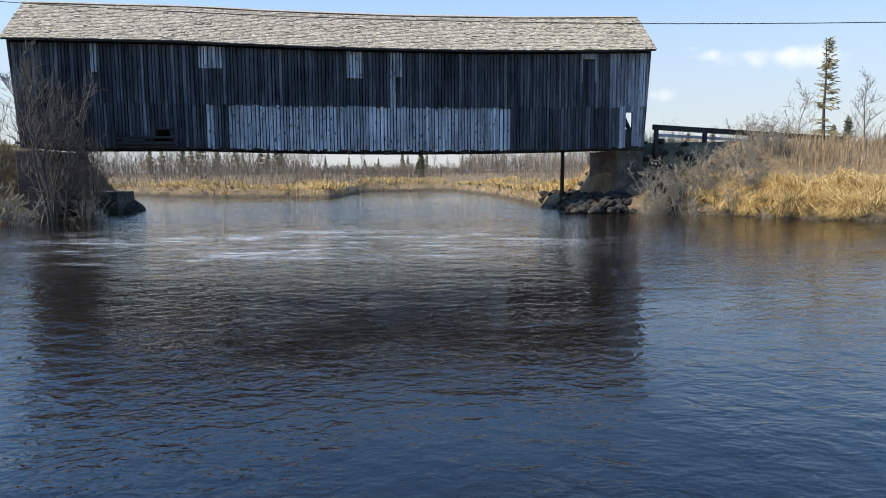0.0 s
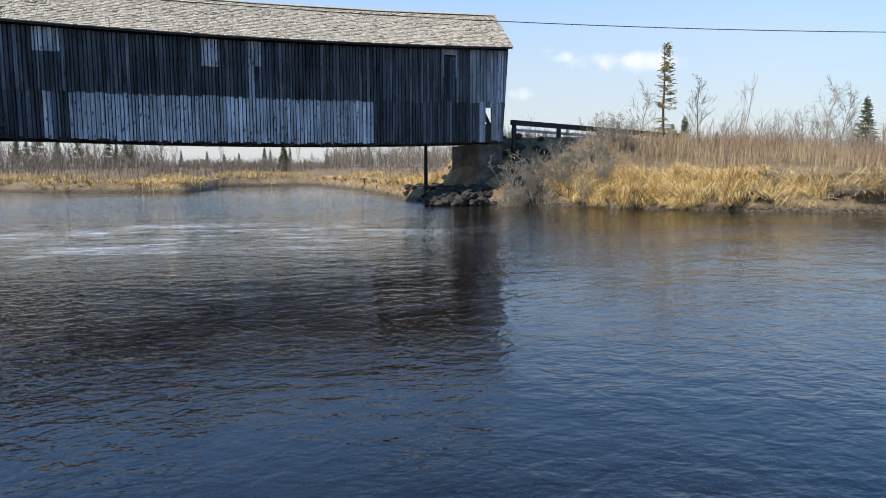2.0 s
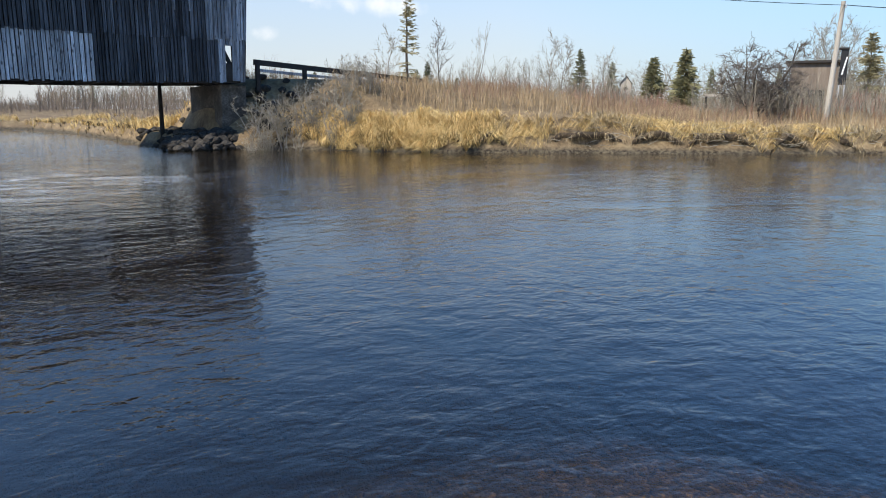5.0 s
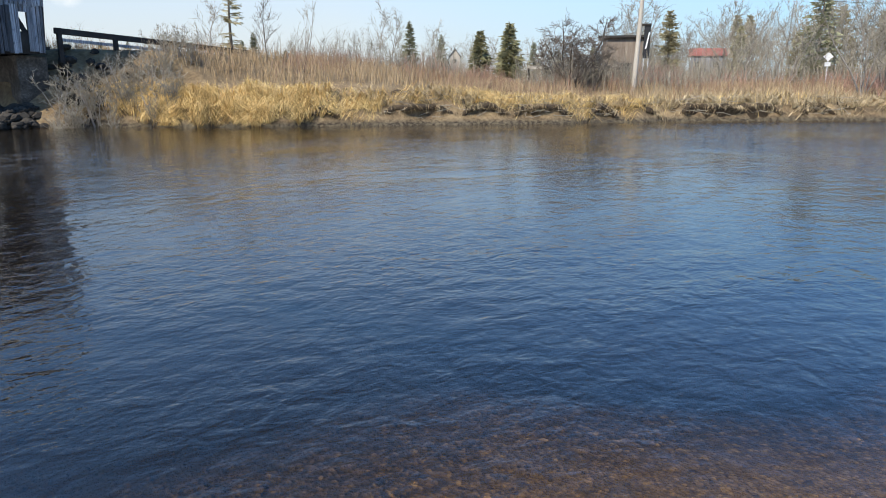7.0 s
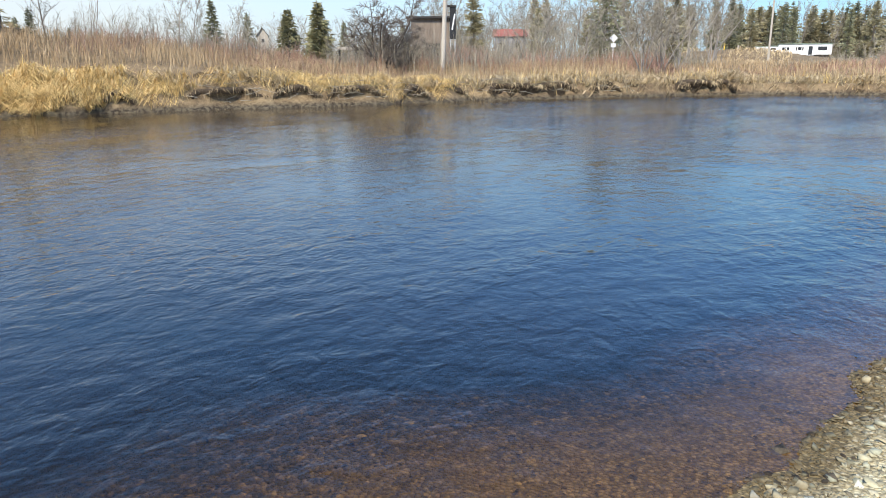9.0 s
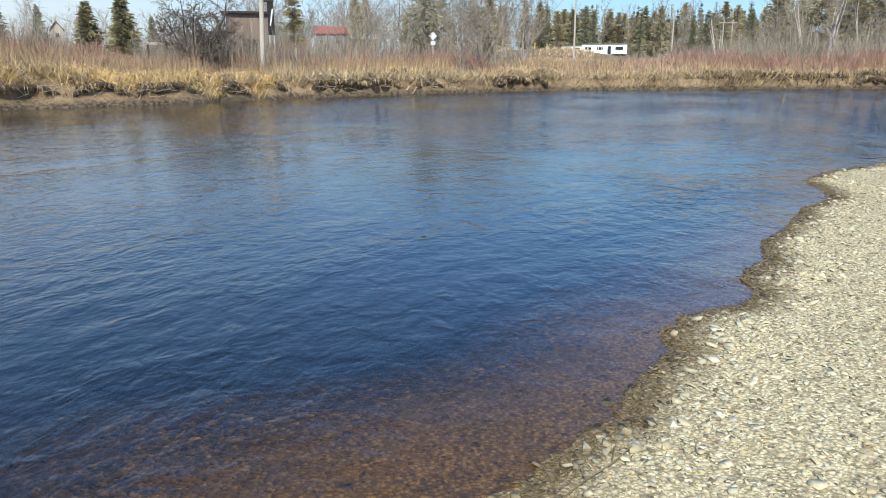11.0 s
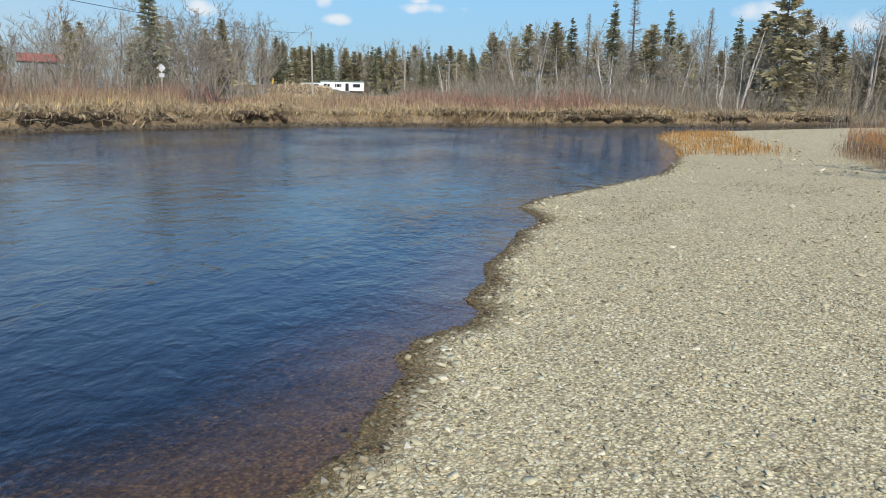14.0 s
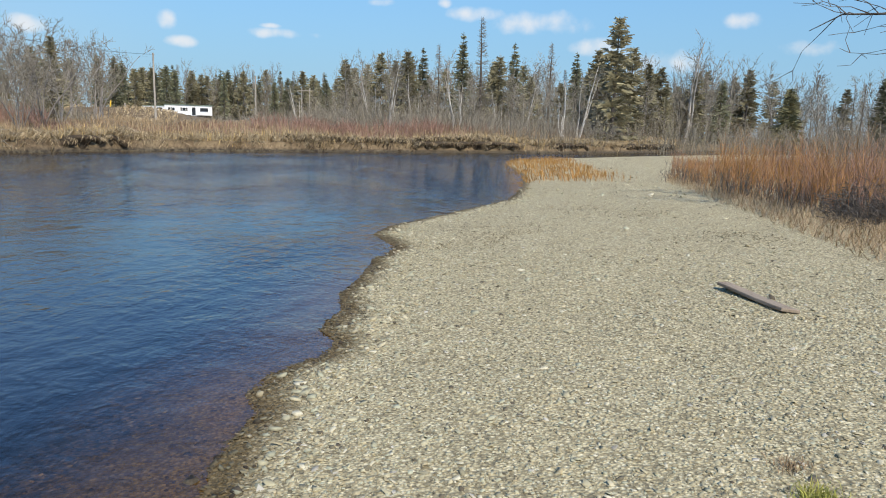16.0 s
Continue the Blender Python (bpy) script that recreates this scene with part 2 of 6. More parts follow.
def ground_material():
    """Soil and dry thatch, gravel where the attribute "beach" says, wet stones at the water's edge, brown algae below
    it, then a bed painted near black for the light lost in deep water.
    """
    m = bpy.data.materials.new("river_ground")
    m.use_nodes = True
    nt = m.node_tree
    p = nt.nodes["Principled BSDF"]
    v = coords(nt, kind="World")
    at = nt.nodes.new("ShaderNodeAttribute")
    at.attribute_name = "beach"
    big, mid, fine = noise_node(nt, 0.7, 5, 0.6, v), noise_node(nt, 6, 4, 0.65, v), noise_node(nt, 45, 3, 0.7, v)
    soil = ramp_node(nt, mix_node(nt, 0.5, big, mid), [(0.3, (0.06, 0.04, 0.024)), (0.5, (0.19, 0.135, 0.075)), (0.72, (0.36, 0.27, 0.15))])
    vor = nt.nodes.new("ShaderNodeTexVoronoi")
    vor.inputs["Scale"].default_value = 42
    nt.links.new(v, vor.inputs["Vector"])
    sep = nt.nodes.new("ShaderNodeSeparateColor")
    nt.links.new(vor.outputs["Color"], sep.inputs[0])
    grit = ramp_node(nt, sep.outputs[0], [(0.0, (0.13, 0.11, 0.066)), (0.3, (0.42, 0.36, 0.21)), (0.75, (0.64, 0.55, 0.335)), (1.0, (0.80, 0.72, 0.48))])
    grit = mix_node(nt, 1.0, grit, ramp_node(nt, vor.outputs["Distance"], [(0.35, (1, 1, 1)), (0.65, (0.5, 0.48, 0.44))]), "MULTIPLY")
    grit = mix_node(nt, 0.25, grit, ramp_node(nt, mix_node(nt, 0.5, big, fine), [(0.3, (0.28, 0.24, 0.15)), (0.7, (0.61, 0.535, 0.345))]))
    col = mix_node(nt, at.outputs["Fac"], soil, grit)
    xyz = nt.nodes.new("ShaderNodeSeparateXYZ")
    nt.links.new(nt.nodes.new("ShaderNodeNewGeometry").outputs["Position"], xyz.inputs[0])
    wet = nt.nodes.new("ShaderNodeMapRange")
    wet.inputs[1].default_value, wet.inputs[2].default_value, wet.inputs[3].default_value, wet.inputs[4].default_value = 0.012, 0.034, 1, 0
    nt.links.new(xyz.outputs[2], wet.inputs[0])
    col = mix_node(nt, wet.outputs[0], col, mix_node(nt, 1.0, col, (0.40, 0.35, 0.285), "MULTIPLY"))
    mud = nt.nodes.new("ShaderNodeMapRange")
    mud.inputs[1].default_value, mud.inputs[2].default_value, mud.inputs[3].default_value, mud.inputs[4].default_value = 0.10, 0.32, 1, 0
    nt.links.new(xyz.outputs[2], mud.inputs[0])
    dry = nt.nodes.new("ShaderNodeMath")
    dry.operation = "SUBTRACT"
    dry.inputs[0].default_value = 1.0
    nt.links.new(at.outputs["Fac"], dry.inputs[1])
    cut = nt.nodes.new("ShaderNodeMath")
    cut.operation = "MULTIPLY"
    nt.links.new(mud.outputs[0], cut.inputs[0])
    nt.links.new(dry.outputs[0], cut.inputs[1])
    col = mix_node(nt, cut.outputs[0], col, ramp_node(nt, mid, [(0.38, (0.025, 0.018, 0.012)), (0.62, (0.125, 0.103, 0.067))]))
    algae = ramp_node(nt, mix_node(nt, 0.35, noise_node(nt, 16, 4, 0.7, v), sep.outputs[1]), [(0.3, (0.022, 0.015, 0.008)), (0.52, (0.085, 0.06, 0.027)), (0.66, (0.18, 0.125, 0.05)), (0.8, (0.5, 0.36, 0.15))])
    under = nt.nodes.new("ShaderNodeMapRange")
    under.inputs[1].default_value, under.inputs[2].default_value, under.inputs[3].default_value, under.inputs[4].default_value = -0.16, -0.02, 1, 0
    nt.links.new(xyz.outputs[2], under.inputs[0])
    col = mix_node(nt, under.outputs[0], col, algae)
    # light lost with depth, painted into the bed as near-black colour
    deep_fade = nt.nodes.new("ShaderNodeMapRange")
    deep_fade.inputs[1].default_value, deep_fade.inputs[2].default_value, deep_fade.inputs[3].default_value, deep_fade.inputs[4].default_value = -0.30, -0.05, 1, 0
    nt.links.new(xyz.outputs[2], deep_fade.inputs[0])
    col = mix_node(nt, deep_fade.outputs[0], col, (0.010, 0.009, 0.009))
    nt.links.new(col, p.inputs["Base Color"])
    p.inputs["Roughness"].default_value = 0.92
    p.inputs["Specular IOR Level"].default_value = 0.25
    h = mix_node(nt, 0.5, vor.outputs["Distance"], fine)
    nt.links.new(bump_node(nt, h, 0.7, 0.03), p.inputs["Normal"])
    return m


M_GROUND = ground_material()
M_WATER = water_material()
M_BOARD = board_material("weathered_board", (0.007, 0.0075, 0.0095), (0.135, 0.14, 0.152), 0.42, 1.5, 0.06)
M_BOARD_NEW = board_material("grey_board", (0.13, 0.135, 0.14), (0.56, 0.57, 0.585), 0.66, 1.25, 0.16)
M_BOARD_MID = board_material("mid_grey_board", (0.075, 0.078, 0.085), (0.40, 0.41, 0.43), 0.55, 1.4, 0.1)
M_SHINGLE = surface("cedar_shingle", [(0.34, (0.19, 0.155, 0.11)), (0.5, (0.44, 0.38, 0.29)), (0.7, (0.62, 0.54, 0.42))], 5, 22, 0.9, 0.5, 0.01, island=0.27)
M_BEAM = surface("dark_timber", [(0.3, (0.015, 0.013, 0.012)), (0.6, (0.05, 0.045, 0.04)), (0.8, (0.10, 0.09, 0.08))], 2, 20, 0.9, 0.5, 0.01)
M_CONCRETE = surface("old_concrete", [(0.32, (0.022, 0.018, 0.014)), (0.5, (0.075, 0.063, 0.05)), (0.72, (0.24, 0.21, 0.17))], 1.2, 12, 0.9, 0.5, 0.02)


# ---- building helpers ----
def mesh_object(name, verts, faces, material, parent=None, label="", smooth=False):
    me = bpy.data.meshes.new(name)
    me.from_pydata([tuple(v) for v in verts], [], faces)
    me.materials.append(material)
    if smooth:
        me.shade_smooth()
    ob = new(name, me)
    if parent:
        ob.parent = parent
    return tagged(ob, label=label)


def raw_mesh(name, verts, faces, material):
    """A mesh from arrays of corner places and of faces with a fixed count of corners."""
    me = bpy.data.meshes.new(name)
    k = faces.shape[1]
    me.vertices.add(len(verts))
    me.vertices.foreach_set("co", np.asarray(verts, np.float32).ravel())
    me.loops.add(faces.size)
    me.loops.foreach_set("vertex_index", np.asarray(faces, np.int32).ravel())
    me.polygons.add(len(faces))
    me.polygons.foreach_set("loop_start", np.arange(0, faces.size, k, dtype=np.int32))
    me.polygons.foreach_set("loop_total", np.full(len(faces), k, np.int32))
    me.update(calc_edges=True)
    me.materials.append(material)
    return me


def part(name, bm, material, parent, label=""):
    me = bpy.data.meshes.new(name)
    bm.to_mesh(me)
    bm.free()
    me.materials.append(material)
    ob = new(name, me)
    ob.parent = parent
    return tagged(ob, label=label)


def box_bm(size, at=(0, 0, 0), bevel=0.0, turn=None):
    bm = bmesh.new()
    bmesh.ops.create_cube(bm, size=1.0)
    bmesh.ops.scale(bm, vec=size, verts=bm.verts)
    if bevel:
        bmesh.ops.bevel(bm, geom=bm.edges, offset=bevel, segments=1, affect="EDGES")
    m = Matrix.Translation(at) @ (turn or Matrix())
    bm.transform(m)
    return bm


def thing(name, m, label, category, group="", kind=""):
    ob = new(name)
    ob.empty_display_size = 0.2
    ob.matrix_world = m
    return tagged(ob, label, category, group, kind)


# ---- ground and river ----
# the river's edges, downstream: the far side with the road, and the near side with the gravel
FAR = [(-120, 105), (-60, 78), (-27, 63), (-17, 57), (-8.4, 55), (-8, 72), (0.7, 74), (4, 59), (5.1, 47.5), (5.4, 42), (6.2, 36.4), (8.4, 33.8), (11.5, 32.4), (14, 29.4), (18.4, 26.5),
       (22.8, 23.9), (28, 20.5), (33, 18.4), (38, 14.5), (44, 9.6), (48, 5), (51, -3), (54, -11), (57, -20), (63, -32), (76, -52), (95, -82), (150, -170), (260, -330)]
NEAR = [(-125, 88), (-62, 66), (-30, 52), (-20, 45), (-16.5, 40), (-17.2, 36), (-17.6, 32.6), (-19.5, 30.5), (-24, 28), (-18, 16), (-10, 6), (-4, 1.9), (-1.2, 1.0), (0.8, 1.15), (2.2, 1.0), (3.2, 0.5),
        (3.68, 0.22), (4.05, 0.17), (4.7, -0.06), (5.0, 0.02), (5.45, -0.17), (5.75, -0.55), (6.14, -0.71), (6.5, -0.62), (7.17, -0.88), (7.9, -0.95), (8.77, -1.34), (9.9, -1.65), (10.8, -2.2), (12.2, -2.05),
        (13.2, -2.5), (15.3, -4.3), (18.2, -6.75), (20.7, -7.95), (24.1, -9.4), (28.2, -11.0), (33.1, -12.4), (37, -13.4), (42.8, -16), (47, -20.5), (54, -30), (66, -48), (84, -78), (138, -172), (245, -335)]


def to_line(px, py, line):
    best = np.full(px.shape, 1e9)
    for (ax, ay), (bx, by) in zip(line, line[1:]):
        dx, dy = bx - ax, by - ay
        u = np.clip(((px - ax) * dx + (py - ay) * dy) / (dx * dx + dy * dy), 0, 1)
        best = np.minimum(best, np.hypot(px - ax - u * dx, py - ay - u * dy))
    return best


def in_river(px, py):
    poly = FAR + NEAR[::-1]
    hit = np.zeros(px.shape, bool)
    for (ax, ay), (bx, by) in zip(poly, poly[1:] + poly[:1]):
        if ay != by:
            hit ^= ((ay > py) != (by > py)) & (px < (bx - ax) * (py - ay) / (by - ay) + ax)
    return hit


def wave(px, py, k, seed=0.0):
    """Smooth bumps about k metres long, from -1 to 1."""
    a, b = px * 6.283 / k + seed, py * 6.283 / k + seed * 1.7
    return (np.sin(a + 1.3 * np.sin(b * 0.7 + seed)) + np.sin(b * 1.1 + 1.1 * np.sin(a * 0.8)) + np.sin(0.6 * a - 0.8 * b + seed)) / 3


ROAD = [(-140, 8), (-60, 22), (-18.5, 33.5), (13.3, 37.7), (20, 38.6), (34, 42), (50, 44), (75, 38), (105, 28), (140, 24), (185, 30), (260, 55)]
ROAD_Z = [1.9, 2.6, 3.3, 3.4, 3.05, 2.65, 2.2, 1.5, 1.6, 2.7, 3.1, 3.2]


def road_height(px, py):
    """Distance to the road's middle and the road's height there."""
    best, z = np.full(px.shape, 1e9), np.zeros(px.shape)
    for k, ((ax, ay), (bx, by)) in enumerate(zip(ROAD, ROAD[1:])):
        if k == 2:
            continue
        dx, dy = bx - ax, by - ay
        u = np.clip(((px - ax) * dx + (py - ay) * dy) / (dx * dx + dy * dy), 0, 1)
        d = np.hypot(px - ax - u * dx, py - ay - u * dy)
        z = np.where(d < best, ROAD_Z[k] * (1 - u) + ROAD_Z[k + 1] * u, z)
        best = np.minimum(best, d)
    return best, z


def smooth_step(a, b, v):
    t = np.clip((v - a) / (b - a), 0, 1)
    return t * t * (3 - 2 * t)


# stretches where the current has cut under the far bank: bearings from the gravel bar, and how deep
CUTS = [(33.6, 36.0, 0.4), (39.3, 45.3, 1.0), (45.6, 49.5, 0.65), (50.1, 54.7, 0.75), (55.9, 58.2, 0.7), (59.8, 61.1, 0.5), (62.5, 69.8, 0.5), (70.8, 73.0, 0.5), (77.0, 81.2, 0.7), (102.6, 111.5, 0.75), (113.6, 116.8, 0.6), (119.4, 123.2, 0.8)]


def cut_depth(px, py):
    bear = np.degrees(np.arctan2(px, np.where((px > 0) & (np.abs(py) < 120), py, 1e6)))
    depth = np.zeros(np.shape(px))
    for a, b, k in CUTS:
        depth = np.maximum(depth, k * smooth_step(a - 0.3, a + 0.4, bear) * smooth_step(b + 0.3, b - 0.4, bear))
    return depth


def ground_height(px, py):
    px, py = np.asarray(px, float), np.asarray(py, float)
    df, dn, wet = to_line(px, py, FAR), to_line(px, py, NEAR), in_river(px, py)
    near = dn < df
    sign = np.where(wet, -1, 1)
    # small bays and tongues along both edges
    sn = dn * sign + (0.05 * wave(px, py, 0.9, 3) + 0.035 * wave(px, py, 0.37, 5)) * smooth_step(2, 0.2, dn)
    sf = df * sign + (0.22 * wave(px, py, 2.3, 7) + 0.1 * wave(px, py, 0.8, 1)) * smooth_step(3, 0.3, df)
    wet = np.where(near, sn, sf) < 0
    dn, df = np.abs(sn), np.abs(sf)
    d = np.minimum(df, dn)
    rough = 0.10 * wave(px, py, 3.1) + 0.07 * wave(px, py, 1.3, 2) + 0.25 * wave(px, py, 17, 4)
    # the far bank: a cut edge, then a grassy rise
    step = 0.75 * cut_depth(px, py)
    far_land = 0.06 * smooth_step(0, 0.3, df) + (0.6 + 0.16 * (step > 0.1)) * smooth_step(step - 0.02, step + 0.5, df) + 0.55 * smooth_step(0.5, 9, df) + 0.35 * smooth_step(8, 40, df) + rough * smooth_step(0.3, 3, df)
    # the near side: a gravel bar that climbs to scrub
    left = smooth_step(-6, -14, px)
    beach = 0.30 * (1 - np.exp(-dn / 3.0)) + 0.9 * smooth_step(14, 40, dn) + 0.012 * wave(px, py, 1.9, 1) * np.minimum(dn, 1)
    left_land = 1.3 * smooth_step(0, 3.5, dn) + 0.8 * smooth_step(3, 10, dn) + rough
    land = np.where(near, beach * (1 - left) + left_land * left, far_land)
    for mx, my, mr, mh in ((-21.2, 31.6, 1.5, 0.9), (199, 19.5, 22, 1.75), (138, 17, 16, 1.5), (165, 22, 18, 1.2), (135, 27.5, 12, 1.5)):
        land = land + mh * np.exp(-((px - mx) ** 2 + (py - my) ** 2) / mr**2)
    rd, rz = road_height(px, py)
    bank = rz - np.maximum(rd - 3.6, 0) * (0.42 - 0.26 * smooth_step(15, 22, px) * smooth_step(60, 45, px))
    # the road's banks end in a steep face under the bridge
    lx, ly = (px + 4.2) * 0.9917 + (py - 32.65) * 0.1288, (py - 32.65) * 0.9917 - (px + 4.2) * 0.1288
    bank = bank - 1.35 * np.clip(14.0 - np.abs(lx), 0, 6) * (np.abs(ly - 2.8) < 9)
    land = np.maximum(land, np.minimum(bank, 0.05 + 0.95 * d))
    bed = -np.minimum(np.where(near, (0.09 * dn + 0.012 * dn * dn) * (1 + 1.2 * smooth_step(3.0, 5.0, px)), 0.5 * df), 1.6)
    return np.where(wet, bed, land)


def spaced(lo, hi, fine_lo, fine_hi, step, grow):
    """Grid lines: even between fine_lo and fine_hi, then wider and wider."""
    v, s = list(np.arange(fine_lo, fine_hi, step)), step
    a, b = [], []
    x = fine_lo
    while x > lo:
        s *= grow
        x -= s
        a.append(x)
    x, s = v[-1], step
    while x < hi:
        s *= grow
        x += s
        b.append(x)
    return np.array(a[::-1] + v + b)


def build_ground():
    xs, ys = spaced(-2600, 2600, -24, 60, 0.5, 1.14), spaced(-2600, 2600, -30, 50, 0.5, 1.14)
    xs = np.sort(np.r_[xs[(xs < 1.5) | (xs > 16)], np.arange(1.5, 16, 0.12)])
    ys = np.sort(np.r_[ys[(ys < -6) | (ys > 2.5)], np.arange(-6, 2.5, 0.12)])
    gx, gy = np.meshgrid(xs, ys)
    gz = ground_height(gx, gy)
    nx, ny = len(xs), len(ys)
    verts = np.stack([gx, gy, gz], -1).reshape(-1, 3)
    i = (np.arange(ny - 1)[:, None] * nx + np.arange(nx - 1)[None]).ravel()
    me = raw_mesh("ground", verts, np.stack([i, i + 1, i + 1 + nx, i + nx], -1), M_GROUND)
    px, py = gx.ravel(), gy.ravel()
    dn, df = to_line(px, py, NEAR), to_line(px, py, FAR)
    on_bar = smooth_step(11.5, 8.8, dn + 1.0 * wave(px, py, 6) + 0.7 * wave(px, py, 2.1, 3)) * (dn < df + 1) * smooth_step(-12, -8, px)
    me.attributes.new("beach", "FLOAT", "POINT").data.foreach_set("value", on_bar.astype(np.float32))
    me.shade_smooth()
    return tagged(new("ground", me), "dry grassy flood plain, gravel bar and river bed", "ground", kind="structure")


ground = build_ground()
water = mesh_object("water", [(-400, -500, 0), (500, -500, 0), (500, 400, 0), (-400, 400, 0)], [(0, 1, 2, 3)], M_WATER)
tagged(water, "dark blue rippled river water, brown in the shallows", "river", kind="structure")
water.visible_shadow = False

def gz(x, y):
    return float(ground_height(np.array([x]), np.array([y]))[0])


def polar(az, dist):
    return math.sin(radians(az)) * dist, math.cos(radians(az)) * dist


# ---- the covered bridge ----
# its own axes: x along the bridge, y away from the wall that faces the gravel bar
BRIDGE = Matrix(((0.9917, -0.1288, 0, -4.2), (0.1288, 0.9917, 0, 32.65), (0, 0, 1, 0), (0, 0, 0, 1)))
HALF, DEPTH, SILL, EAVE, RIDGE, TIER = 14.05, 5.6, 3.21, 7.66, 9.78, 5.06


def sag(x):
    return -0.19 * max(0.0, 1 - ((x - 3.5) / 11) ** 2)


def unit_board():
    """A board a metre wide, deep and long, with worn, chamfered front edges."""
    sides = [(-0.5, 0.5), (-0.5, -0.05), (-0.41, -0.5), (0.41, -0.5), (0.5, -0.05), (0.5, 0.5)]
    me = bpy.data.meshes.new("board")
    me.from_pydata([(x, y, z) for z in (0, 1) for x, y in sides], [], [tuple(range(5, -1, -1)), tuple(range(6, 12))] + [(k, (k + 1) % 6, (k + 1) % 6 + 6, k + 6) for k in range(6)])
    return me


def shingles(rng, sign):
    """One slope of the roof, course by course, each shingle a thin wedge."""
    run, rise = DEPTH / 2 + 0.38, RIDGE - EAVE
    length = math.hypot(run, rise)
    along, up = np.array((0, sign * run, rise)) / length, np.array((0, -sign * rise, run)) / length
    start = np.array((0, -0.38 if sign > 0 else DEPTH + 0.38, EAVE))
    verts, faces = [], []
    courses = int(length / 0.16)
    for c in range(courses):
        f = c / courses
        half = 14.42 + 0.3 * f
        x = -half
        while x < half:
            w = min(rng.uniform(0.09, 0.22), half - x)
            lift = rng.uniform(0.012, 0.035) if rng.random() < 0.93 else rng.uniform(0.04, 0.07)
            u0, u1 = c * 0.16 - rng.uniform(0, 0.025), (c + 1) * 0.16 + 0.05
            z = sag(x)
            k = len(verts)
            for xx in (x + 0.008, x + w - 0.008):
                for u, h in ((u0, 0.0), (u0, lift + 0.012), (u1, 0.012), (u1, -0.004)):
                    v = start + along * u + up * h
                    verts.append((xx, v[1], v[2] + z))
            faces += [(k, k + 4, k + 5, k + 1), (k + 1, k + 5, k + 6, k + 2), (k, k + 1, k + 2, k + 3), (k + 4, k + 7, k + 6, k + 5)]
            x += w
    return verts, faces


